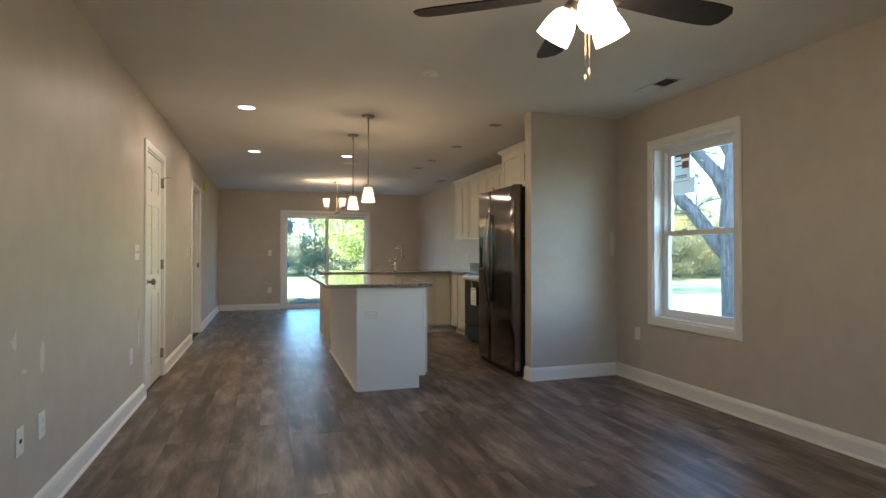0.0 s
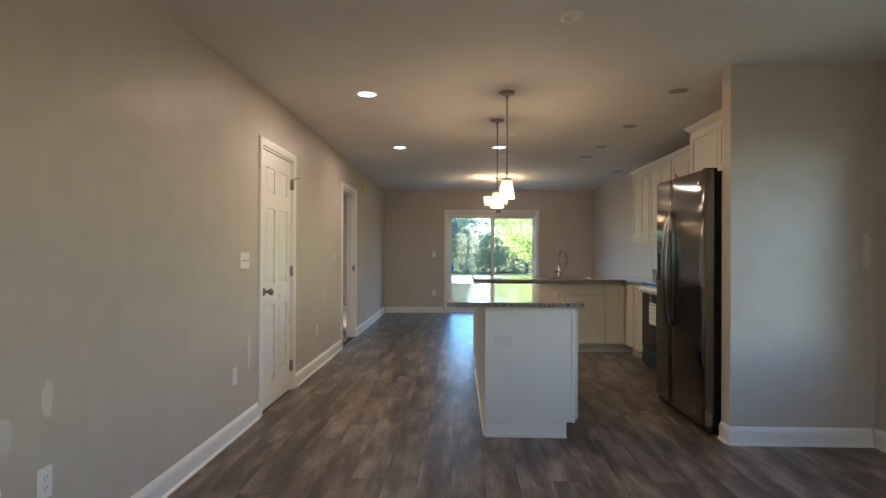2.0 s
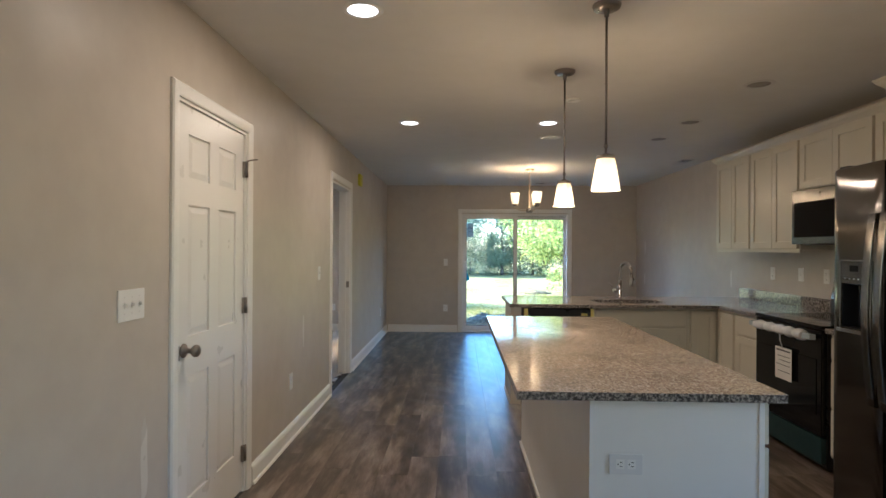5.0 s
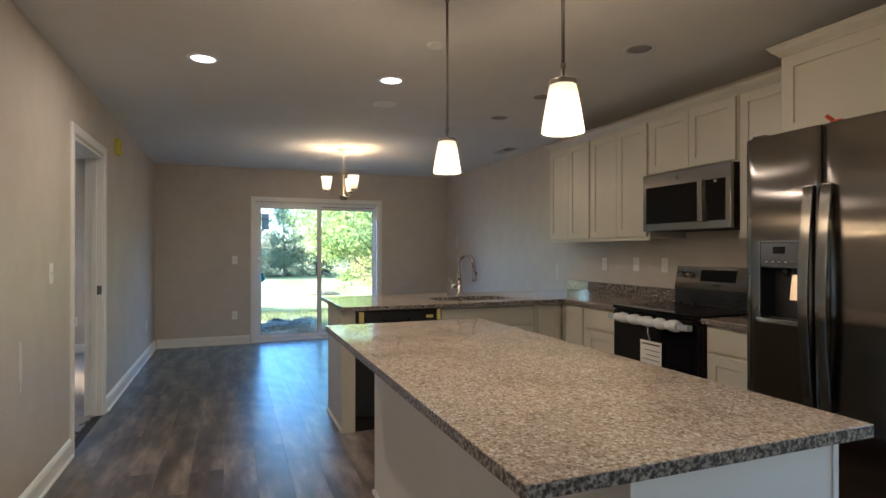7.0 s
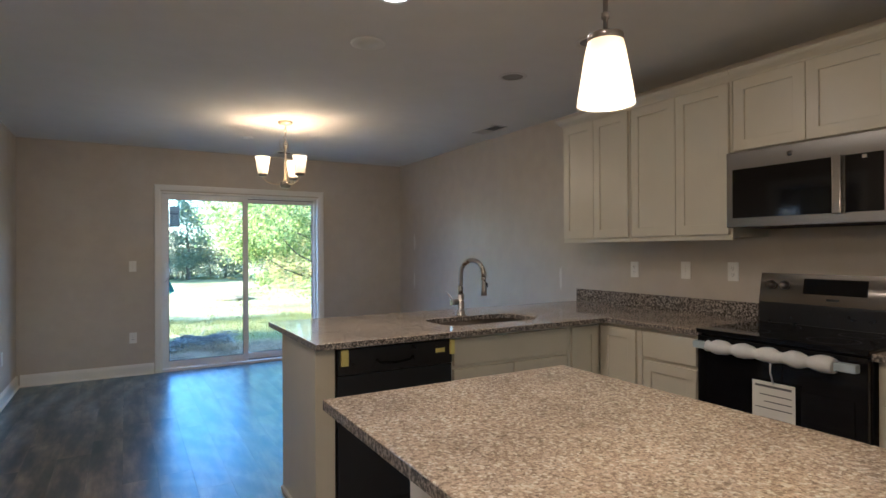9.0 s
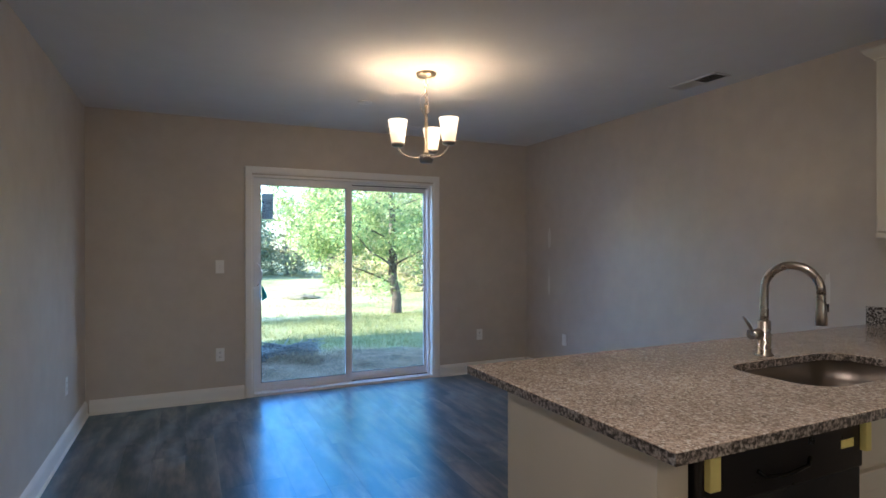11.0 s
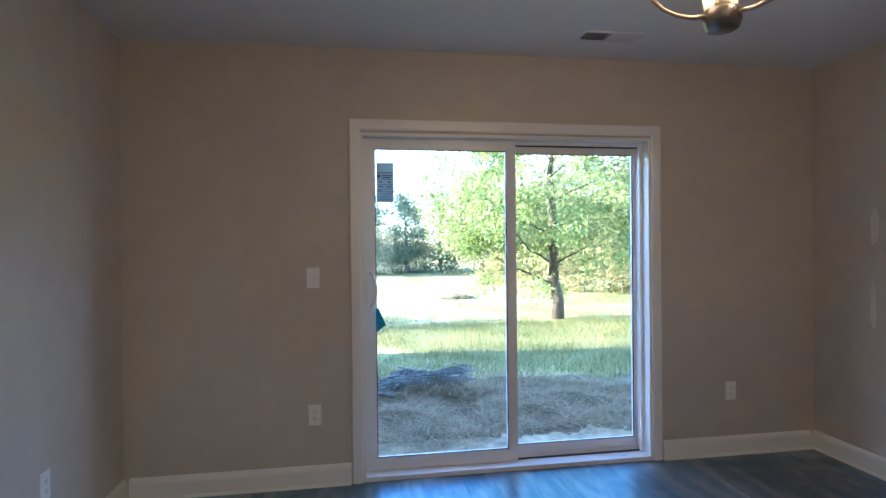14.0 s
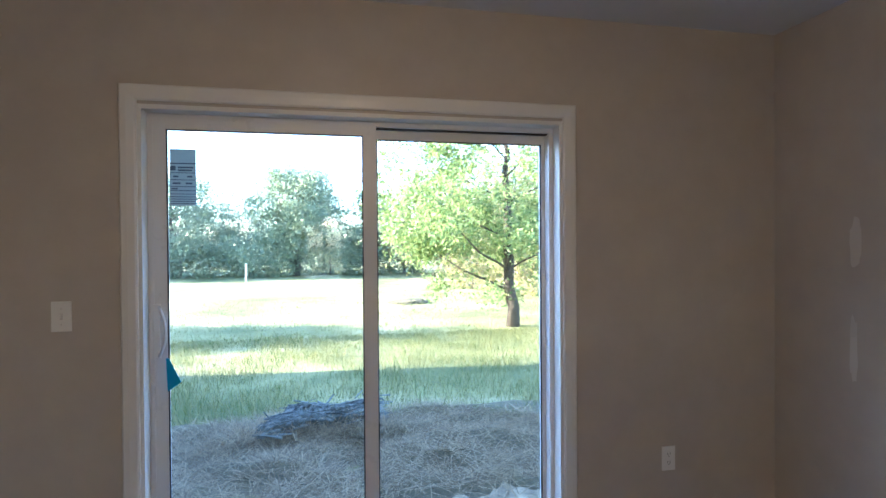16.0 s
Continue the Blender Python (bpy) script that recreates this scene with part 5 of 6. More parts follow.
# ---- ceiling fixtures ----
def recessed(x, y, on):
    c = tagged(empty("recessed_light", x, y, CEIL), "lit white recessed ceiling downlight" if on else "unlit recessed ceiling can with a thin white trim ring", "ceiling light", "recessed ceiling lights")
    bm = bmesh.new()
    lathe(bm, [(0.068, -0.0005), (0.070, -0.006), (0.088, -0.005), (0.094, -0.0005)], (x, y, CEIL), 40)
    part("trim_ring", bm, PLATE if on else VENTM, c)
    bm = bmesh.new()
    lathe(bm, [(0, -0.003), (0.068, -0.003), (0.0695, -0.0005)], (x, y, CEIL), 40)
    part("diffuser" if on else "recess_shadow", bm, DISC if on else VENTD, c)
    return c


# flat grey for unlit cans: the shadow of the unmodelled recess as a colour
VENTD = simple("can_recess_shadow", (0.30, 0.28, 0.26), 0.6, var=0.1)
for x, y in ((0.155, 5.325), (0.17, 7.525), (1.345, 7.53)):
    recessed(x, y, True)
for x, y in ((2.525, 5.27), (2.52, 6.45), (2.52, 7.50), (2.51, 8.20)):
    recessed(x, y, False)


def disc(x, y, r, h, label):
    bm = bmesh.new()
    lathe(bm, [(r, 0), (r, -h * 0.6), (r * 0.9, -h), (r * 0.5, -h), (r * 0.48, -h * 0.85), (0, -h * 0.85)], (x, y, CEIL), 32)
    tagged(part("smoke_detector", bm, PLATE), label, "smoke detector", "round ceiling devices")


disc(1.450, 3.93, 0.062, 0.018, "round white ceiling detector above the living room")
disc(1.408, 6.81, 0.055, 0.012, "small round white ceiling cap between the pendants")
disc(1.462, 8.12, 0.095, 0.008, "wide flat round white ceiling cover")
disc(1.369, 11.03, 0.055, 0.009, "small round white ceiling detector near the sliding door")


def vent(x, y, along_y):
    v = tagged(empty("ceiling_vent", x, y, CEIL), "white metal ceiling air register with two banks of louvres", "vent", "ceiling registers")
    L_, W_ = (0.19, 0.075) if along_y else (0.165, 0.07)

    def P(a, b, z):
        return (x + b, y + a, z) if along_y else (x + a, y + b, z)

    def bx(nm, a0, a1, b0, b1, z0, z1, m):
        p, q = P(a0, b0, z0), P(a1, b1, z1)
        part(nm, box_bm(p[0], q[0], p[1], q[1], z0, z1), m, v)
    for q in ((-L_, L_, -W_, -W_ + 0.016), (-L_, L_, W_ - 0.016, W_), (-L_, -L_ + 0.016, -W_ + 0.016, W_ - 0.016), (L_ - 0.016, L_, -W_ + 0.016, W_ - 0.016), (-0.006, 0.006, -W_ + 0.016, W_ - 0.016)):
        bx("frame", *q, CEIL - 0.007, CEIL - 0.0004, VENTM)
    bx("duct", -L_ + 0.016, L_ - 0.016, -W_ + 0.016, W_ - 0.016, CEIL - 0.002, CEIL - 0.0004, VDARK)
    for s in (-1, 1):
        for k in range(11):
            a = s * (0.016 + k * 0.0145)
            bm = bmesh.new()
            t = 0.0055 * s
            q4 = [P(a - t, -W_ + 0.017, CEIL - 0.0022), P(a + t, -W_ + 0.017, CEIL - 0.0085), P(a + t, W_ - 0.017, CEIL - 0.0085), P(a - t, W_ - 0.017, CEIL - 0.0022)]
            lo = [bm.verts.new(c) for c in q4]
            hi = [bm.verts.new((c[0] + (0 if along_y else 0.001), c[1] + (0.001 if along_y else 0), c[2])) for c in q4]
            bm.faces.new(lo)
            bm.faces.new(hi[::-1])
            for j in range(4):
                bm.faces.new((lo[j], hi[j], hi[(j + 1) % 4], lo[(j + 1) % 4]))
            part("slat", bm, VENTM, v)


vent(3.20, 3.68, True)
vent(3.285, 9.58, True)
vent(1.974, 11.725, False)


def shade_profile(bm, r_top, r_bot, h, t=0.004):
    pr = []
    for k in range(9):
        u = k / 8
        pr.append((r_top + (r_bot - r_top) * (u ** 0.85), -h * u))
    pr += [(r_bot - t, -h + 0.001), (r_bot - t - 0.002, -h + 0.006)]
    for k in range(7, -1, -1):
        u = k / 8
        pr.append((r_top - t + (r_bot - r_top) * (u ** 0.85), -h * u - 0.002))
    return pr


for x, y in ((1.237, 5.292), (1.226, 6.188)):
    p = tagged(empty("pendant_light", x, y, CEIL), "lit pendant light, tapered frosted glass shade on a nickel rod", "pendant light", "pendant lights over the island")
    bm = bmesh.new()
    lathe(bm, [(0, -0.022), (0.045, -0.022), (0.058, -0.016), (0.062, -0.004), (0.062, -0.0003), (0, -0.0003)], (x, y, CEIL))
    part("canopy", bm, NICKELD, p)
    for s in (-1, 1):
        bm = bmesh.new()
        lathe(bm, [(0, -0.028), (0.005, -0.027), (0.006, -0.021)], (x + s * 0.035, y, CEIL), 10)
        part("screw", bm, NICKEL, p)
    bm = bmesh.new()
    lathe(bm, [(0, -0.055), (0.010, -0.052), (0.012, -0.022)], (x, y, CEIL), 14)
    tube(bm, [(x, y, CEIL - 0.05), (x, y, 1.806)], 0.0055, 10)
    lathe(bm, [(0.0055, 1.85), (0.009, 1.848), (0.009, 1.836), (0.0055, 1.834)], (x, y, 0), 12)
    part("rod", bm, NICKELD, p)
    bm = bmesh.new()
    lathe(bm, [(0, 1.809), (0.014, 1.809), (0.019, 1.803), (0.0385, 1.800), (0.0400, 1.797), (0.0400, 1.787), (0.0385, 1.784), (0, 1.784)], (x, y, 0))
    part("shade_cap", bm, NICKELD, p)
    bm = bmesh.new()
    lathe(bm, shade_profile(bm, 0.038, 0.063, 0.142), (x, y, 1.788), 32)
    sh = part("shade", bm, SHADE, p, "glowing frosted white glass shade")
    sh.visible_shadow = False

# chandelier
HANG = 2.44   # drop heights below are from this level
cx, cy = 1.53, 10.19
ch = tagged(empty("chandelier", cx, cy, HANG), "three-arm satin nickel chandelier with lit upturned glass shades", "chandelier")
bm = bmesh.new()
lathe(bm, [(0, -0.030), (0.012, -0.030), (0.030, -0.024), (0.060, -0.020), (0.064, -0.004), (0.064, -0.0003), (0, -0.0003)], (cx, cy, HANG))
part("canopy", bm, BRASSY, ch)
z = HANG - 0.03
k = 0
while z > 2.245:
    bm = bmesh.new()
    n = 12
    pts = []
    for j in range(n + 1):
        a = 2 * math.pi * j / n
        lx, lz = 0.011 * math.cos(a), 0.019 * math.sin(a)
        pts.append((cx + (lx if k % 2 else 0), cy + (0 if k % 2 else lx), z - 0.016 + lz))
    tube(bm, pts, 0.0022, 6, caps=False)
    part("chain_link", bm, BRASSY, ch)
    z -= 0.031
    k += 1
bm = bmesh.new()
lathe(bm, [(0, 2.235), (0.008, 2.233), (0.013, 2.22), (0.011, 2.205), (0.011, 1.94), (0.018, 1.93), (0.022, 1.918), (0, 1.918)], (cx, cy, 0), 20)
part("stem", bm, BRASSY, ch)
bm = bmesh.new()
lathe(bm, [(0, 1.912), (0.040, 1.910), (0.045, 1.905), (0.045, 1.876), (0.043, 1.874), (0.040, 1.862), (0.034, 1.858), (0, 1.858)], (cx, cy, 0), 28)
part("hub", bm, NICKELD, ch)
bm = bmesh.new()
tube(bm, [(cx, cy, 2.33), (cx - 0.02, cy - 0.01, 2.30), (cx - 0.052, cy - 0.02, 2.27), (cx - 0.050, cy - 0.02, 2.215), (cx - 0.012, cy - 0.005, 2.16), (cx + 0.03, cy + 0.02, 2.20), (cx + 0.015, cy + 0.01, 2.28)], 0.0022, 6)
part("cord", bm, BRASSY, ch)
for deg in (175, 55, -65):
    a = radians(deg)
    ux, uy = math.cos(a), math.sin(a)
    R = 0.19
    bm = bmesh.new()
    arm = [(0.035, 1.892), (0.08, 1.887), (0.12, 1.892), (0.152, 1.905), (0.174, 1.924), (0.186, 1.940), (0.19, 1.952)]
    tube(bm, [(cx + r * ux, cy + r * uy, z) for r, z in arm], 0.0058, 10)
    arm_ob = part("arm", bm, BRASSY, ch)
    bm = bmesh.new()
    lathe(bm, [(0, 1.950), (0.022, 1.950), (0.034, 1.955), (0.041, 1.963), (0.0415, 1.974), (0, 1.974)], (cx + R * ux, cy + R * uy, 0), 24)
    part("cup", bm, NICKELD, arm_ob)
    bm = bmesh.new()
    pr = [(0.040, 1.975), (0.043, 1.99), (0.049, 2.03), (0.056, 2.08), (0.0625, 2.122), (0.0605, 2.1225), (0.053, 2.08), (0.046, 2.03), (0.040, 1.992), (0.0, 1.988)]
    lathe(bm, pr, (cx + R * ux, cy + R * uy, 0), 28)
    sh = part("shade", bm, SHADE_UP, arm_ob, "glowing frosted white glass shade")
    sh.visible_shadow = False
ch.location.z = CEIL

# ceiling fan
fnx, fny = 1.455, 1.92
fan = tagged(empty("ceiling_fan", fnx, fny, HANG), "ceiling fan with five dark blades and lit glass shades", "ceiling fan")
bm = bmesh.new()
lathe(bm, [(0, 0.0328), (0.07, 0.0325), (0.072, 0.0), (0.045, -0.050), (0.018, -0.062), (0.016, -0.12), (0.030, -0.125), (0.085, -0.140), (0.115, -0.165), (0.118, -0.235), (0.100, -0.262), (0.065, -0.275), (0.062, -0.315), (0.045, -0.335), (0, -0.337)], (fnx, fny, HANG), 36)
part("motor_housing", bm, NICKELD, fan)
for k in range(5):
    a = radians(2 + 72 * k)
    M = pose(fnx, fny, 2.14, 0, 0, math.degrees(a)) @ pose(0, 0, 0, -11, 0, 0)
    bm = bmesh.new()
    outl = [(0.17, -0.050), (0.30, -0.060), (0.45, -0.068), (0.58, -0.070), (0.64, -0.062), (0.665, -0.035), (0.668, 0.0), (0.665, 0.035), (0.64, 0.058), (0.58, 0.066), (0.45, 0.064), (0.30, 0.056), (0.17, 0.046)]
    lo = [bm.verts.new(M @ Vector((x, y, -0.003))) for x, y in outl]
    hi = [bm.verts.new(M @ Vector((x, y, 0.003))) for x, y in outl]
    bm.faces.new(lo[::-1])
    bm.faces.new(hi)
    for j in range(len(outl)):
        bm.faces.new((lo[j], lo[(j + 1) % len(outl)], hi[(j + 1) % len(outl)], hi[j]))
    part("fan_blade", bm, BLADE, fan)
    bm = bmesh.new()
    lo = [M @ Vector(p) for p in ((0.10, -0.018, 0.004), (0.21, -0.035, 0.004), (0.21, 0.035, 0.004), (0.10, 0.018, 0.004))]
    a_ = [bm.verts.new(p) for p in lo]
    b_ = [bm.verts.new(p + Vector((0, 0, 0.006))) for p in lo]
    bm.faces.new(a_[::-1])
    bm.faces.new(b_)
    for j in range(4):
        bm.faces.new((a_[j], a_[(j + 1) % 4], b_[(j + 1) % 4], b_[j]))
    part("blade_arm", bm, NICKELD, fan)
for k in range(3):
    deg = -108 + 120 * k
    M = pose(fnx, fny, HANG - 0.33, 0, 0, deg) @ pose(0.055, 0, -0.005, 0, -34, 0)
    bm = bmesh.new()
    lathe(bm, [(0, 0.01), (0.020, 0.008), (0.026, -0.012), (0.028, -0.028), (0, -0.028)], axis=M, n=20)
    socket = part("light_socket", bm, NICKELD, fan)
    bm = bmesh.new()
    pr = [(0.030, -0.026), (0.044, -0.04), (0.056, -0.07), (0.063, -0.105), (0.066, -0.140), (0.062, -0.140), (0.058, -0.105), (0.050, -0.07), (0.038, -0.044), (0.0, -0.034)]
    lathe(bm, pr, axis=M, n=28)
    sh = part("shade", bm, SHADE_F, socket, "brightly lit frosted bell shade")
    sh.visible_shadow = False
for dx, zb in ((-0.026, 1.783), (-0.010, 1.808)):
    bm = bmesh.new()
    tube(bm, [(fnx + dx, fny - 0.03, HANG - 0.33), (fnx + dx, fny - 0.03, zb + 0.04)], 0.0016, 6)
    lathe(bm, [(0, 0.04), (0.003, 0.038), (0.0045, 0.02), (0.003, 0.0), (0, 0.0)], (fnx + dx, fny - 0.03, zb), 8)
    part("pull_chain", bm, BRASSY, fan)
fan.location.z = CEIL - 0.033


# ---- wall plates ----
def plate(fn, u, v, kind, label, gangs=1, horizontal=False):
    """fn(u, v, w), w out of the wall."""
    W, H = 0.070 + 0.046 * (gangs - 1), 0.115
    if horizontal:
        W, H = 0.115, 0.070
    o = fn(u, v, 0)
    pl = tagged(empty("light_switch" if kind == "switch" else "wall_outlet", *o), label, "light switch" if kind == "switch" else "outlet")

    def bx(nm, a, b, c, d, w0, w1, m, bev=0.0):
        bm = bmesh.new()
        p, q = fn(u + a, v + c, w0), fn(u + b, v + d, w1)
        bm_box(bm, p[0], q[0], p[1], q[1], p[2], q[2], bev=bev)
        part(nm, bm, m, pl)
    bx("plate", -W / 2, W / 2, -H / 2, H / 2, 0.0002, 0.006, PLATED if horizontal else PLATE, 0.002)
    if kind == "switch":
        for gk in range(gangs):
            c = (gk - (gangs - 1) / 2) * 0.046
            bx("toggle_slot", c - 0.005, c + 0.005, -0.012, 0.012, 0.0060, 0.0064, VENTM)
            bx("toggle", c - 0.004, c + 0.004, -0.004, 0.008, 0.0064, 0.018, PLATE, 0.001)
            for s in (-1, 1):
                bx("screw", c - 0.0025, c + 0.0025, s * 0.030 - 0.0025, s * 0.030 + 0.0025, 0.006, 0.0066, VENTM)
    elif kind == "outlet":
        for s in (-1, 1):
            def R(a, b, c, d, w0, w1, nm, m):
                if horizontal:
                    a, b, c, d = c, d, a, b
                bx(nm, a, b, c, d, w0, w1, m)
            R(-0.016, 0.016, s * 0.0195 - 0.014, s * 0.0195 + 0.014, 0.006, 0.0072, "receptacle", PLATE)
            R(-0.008, -0.0055, s * 0.0195 - 0.002, s * 0.0195 + 0.007, 0.0072, 0.0075, "slot", SLOT)
            R(0.0055, 0.008, s * 0.0195 - 0.002, s * 0.0195 + 0.007, 0.0072, 0.0075, "slot", SLOT)
            R(-0.0025, 0.0025, s * 0.0195 - 0.010, s * 0.0195 - 0.006, 0.0072, 0.0075, "slot", SLOT)
    elif kind == "jack":
        bx("jack", -0.010, 0.010, -0.008, 0.008, 0.006, 0.009, SLOT, 0.002)
    return pl


plate(west, 4.862, 1.172, "switch", "white three-gang toggle switch plate beside the closet door", 3)
plate(west, 2.80, 0.405, "jack", "white wall plate with a dark cable jack near the floor")
plate(west, 3.025, 0.405, "outlet", "white duplex outlet beside the cable jack")
plate(west, 4.70, 0.405, "outlet", "white duplex outlet before the closet door")
plate(west, 6.81, 0.42, "outlet", "white duplex outlet between the two doorways")
plate(west, 7.595, 1.172, "switch", "white toggle switch plate beside the open doorway")
plate(west, 11.33, 0.405, "outlet", "white duplex outlet near the far corner")
plate(north, 0.376, 1.170, "switch", "white switch plate beside the sliding door with its toggle down")
plate(north, 0.377, 0.402, "outlet", "white duplex outlet under the switch plate")
plate(north, 2.95, 0.405, "outlet", "white duplex outlet between sliding door and corner")
plate(east, 11.40, 0.405, "blank", "blank white wall plate low on the dining wall")
plate(east, 4.385, 0.435, "blank", "blank white wall plate beside the window")
plate(east, 8.105, 1.178, "outlet", "white outlet over the corner worktop")
plate(east, 7.68, 1.185, "switch", "white toggle switch plate over the worktop")
plate(east, 7.35, 1.185, "outlet", "white outlet beside the range")
plate(lambda u, v, w: (u, iy0 + 0.004 - w, v), 1.176, 0.645, "outlet", "white duplex outlet set sideways in the island end", horizontal=True)
plate(lambda u, v, w: (u, FW - w, v), -1.52, 0.40, "outlet", "white outlet in the bedroom")

yc = tagged(empty("door_chime", LW, 9.47, 2.21), "door chime wrapped in yellow tape high on the wall", "chime")
part("cover", box_bm(LW, LW + 0.035, 9.40, 9.545, 2.145, 2.285, bev=0.012), YTAPE, yc)
part("mark", box_bm(LW + 0.0352, LW + 0.036, 9.462, 9.468, 2.19, 2.25), INKR, yc)


def light_fleck(fn, u, v, w, h, seed):
    rnd_ = random.Random(seed)
    bm = bmesh.new()
    n = 18
    ring = []
    for k in range(n):
        a = 2 * math.pi * k / n
        r = 1 + rnd_.uniform(-0.16, 0.16)
        ring.append((u + w / 2 * r * math.copysign(abs(math.cos(a)) ** 0.7, math.cos(a)), v + h / 2 * r * math.copysign(abs(math.sin(a)) ** 0.7, math.sin(a))))
    lo = [bm.verts.new(fn(a, b, 0.0002)) for a, b in ring]
    hi = [bm.verts.new(fn(a, b, 0.0006)) for a, b in ring]
    bm.faces.new(hi)
    for k in range(n):
        bm.faces.new((lo[k], lo[(k + 1) % n], hi[(k + 1) % n], hi[k]))
    tagged(part("light_fleck_patch", bm, FLECK), "smooth pale wall patch painted as a fleck of light", "paint patch", kind="structure")


# sunlight flecks on the walls, painted as thin pale patches
pantry = lambda u, v, w: (u, 4.69 - w, v)
for fn, u, v, w_, h_, s in ((pantry, 3.49, 1.25, 0.05, 0.24, 1), (east, 11.65, 1.43, 0.05, 0.20, 2), (east, 11.66, 0.98, 0.035, 0.28, 3),
                            (east, 8.9, 1.08, 0.03, 0.2, 8), (west, 2.74, 0.83, 0.07, 0.12, 4), (west, 3.04, 0.70, 0.05, 0.13, 5), (west, 2.85, 0.63, 0.06, 0.12, 6),
                            (west, 4.955, 0.56, 0.05, 0.34, 7), (west, 7.13, 0.74, 0.05, 0.25, 9)):
    light_fleck(fn, u, v, w_, h_, s)

# ---- house outside: unseen masses added to block sky and sun ----
tagged(part("roof", box_bm(-4.7, RW + 0.5, BW - 0.6, FW + 0.2, CEIL + 0.21, CEIL + 0.35), SIDING), "unseen roof slab with eaves added to block the sky", "roof", kind="structure")
# out-of-view block with a gable, added to throw shade over the near lawn
tagged(part("shading_wing", box_bm(-12.0, -4.45, 12.2, 19.4, -1.2, 2.8), SIDING), "unseen wing block added to shade the straw and lawn", "wall", kind="structure")
bm = bmesh.new()
extrude_profile(bm, [(-12.3, 2.8), (-4.15, 2.8), (-8.2, 5.4)], 12.1, 19.7, lambda s, u, v: (u, s, v))
tagged(part("shading_wing_roof", bm, SIDING), "unseen gable top added to lengthen the wing's shadow", "roof", kind="structure")


# gable out of view, added so its shadow covers the lawn by the side window
bm = bmesh.new()
extrude_profile(bm, [(-4.9, CEIL + 0.352), (RW + 0.6, CEIL + 0.352), (-0.6, 5.5)], BW - 0.7, FW, lambda s, u, v: (u, s, v))
tagged(part("shading_roof", bm, SIDING), "unseen gable roof added to shade the east lawn", "roof", kind="structure")


# ---- ground ----
def gz(x, y):
    z = -0.26
    if y > 12:
        z -= 0.54 * min(1, max(0, (y - 13.2) / 10.5)) ** 0.9
    else:
        z = -0.26 - 0.45 * min(1, max(0, (x - 4.0) / 6))
    z += 0.05 * noise.noise(Vector((x * 0.25, y * 0.25, 0.3))) * min(1, max(0, (y - 14) / 4) + max(0, (x - 6) / 5))
    return z


bm = bmesh.new()
xs = sorted(set([-400, -200, -110, -70, -45, -30, -22, -16, -12] + [k * 0.75 - 9 for k in range(45)] + [28, 34, 42, 52, 66, 90, 130, 200, 400]))
ys = sorted(set([-400, -200, -100, -50, -25, -12, -6, -3] + [k * 0.75 for k in range(44)] + [36, 42, 50, 60, 75, 100, 150, 250, 500]))
grid = [[bm.verts.new((x, y, gz(x, y) if 0 <= y else -0.5)) for x in xs] for y in ys]
for j in range(len(ys) - 1):
    for i in range(len(xs) - 1):
        bm.faces.new((grid[j][i], grid[j][i + 1], grid[j + 1][i + 1], grid[j + 1][i])).smooth = True
gob = tagged(part("ground", bm, GROUND), "lawn of mown and rough grass reaching to the trees", "lawn", kind="structure")

# concrete pad under the door
bm = bmesh.new()
rnd = random.Random(3)
edge = [(0.3, 12.24), (3.3, 12.24)] + [(3.3 - 0.05 * k, 13.08 + 0.2 * noise.noise(Vector((k * 0.16, 1, 0))) + 0.12 * noise.noise(Vector((k * 0.6, 5, 0))) + rnd.uniform(-0.02, 0.02)) for k in range(61)]
top = [bm.verts.new((x, y, -0.155)) for x, y in edge]
low = [bm.verts.new((x, y, -0.4)) for x, y in edge]
bm.faces.new(top)
for k in range(len(edge)):
    bm.faces.new((top[k], low[k], low[(k + 1) % len(edge)], top[(k + 1) % len(edge)]))
tagged(part("pavement", bm, CONC), "pale sandy concrete step pad at the sliding door", "pavement", kind="structure")


def straw_back(x):
    """Far edge of the straw, curving nearer at both ends."""
    return 15.6 - 0.34 * max(0.0, x - 1.9) ** 2 - 0.42 * max(0.0, 0.9 - x) ** 1.6


def mound(x, y):
    """Height of the straw over the ground."""
    f = max(0.0, 1 - ((x - 1.9) / 3.6) ** 2) * max(0.0, 1 - ((y - 14.5) / 1.35) ** 2)
    return 0.09 * f ** 0.5 + 0.12 * noise.noise(Vector((x * 2.2, y * 2.6, 1))) * min(1, f * 3)


bm = bmesh.new()
nx, ny = 56, 30
gr = []
for j in range(ny + 1):
    row = []
    for i in range(nx + 1):
        x, y = -1.7 + 7.2 * i / nx, 13.1 + 2.8 * j / ny
        row.append(bm.verts.new((x, y, gz(x, y) - 0.012 + mound(x, y))))
    gr.append(row)
for j in range(ny):
    for i in range(nx):
        bm.faces.new((gr[j][i], gr[j][i + 1], gr[j + 1][i + 1], gr[j + 1][i])).smooth = True
tagged(part("straw_bed", bm, STRAWG), "matted bed of dry straw over the bare ground", "straw", kind="stuff")


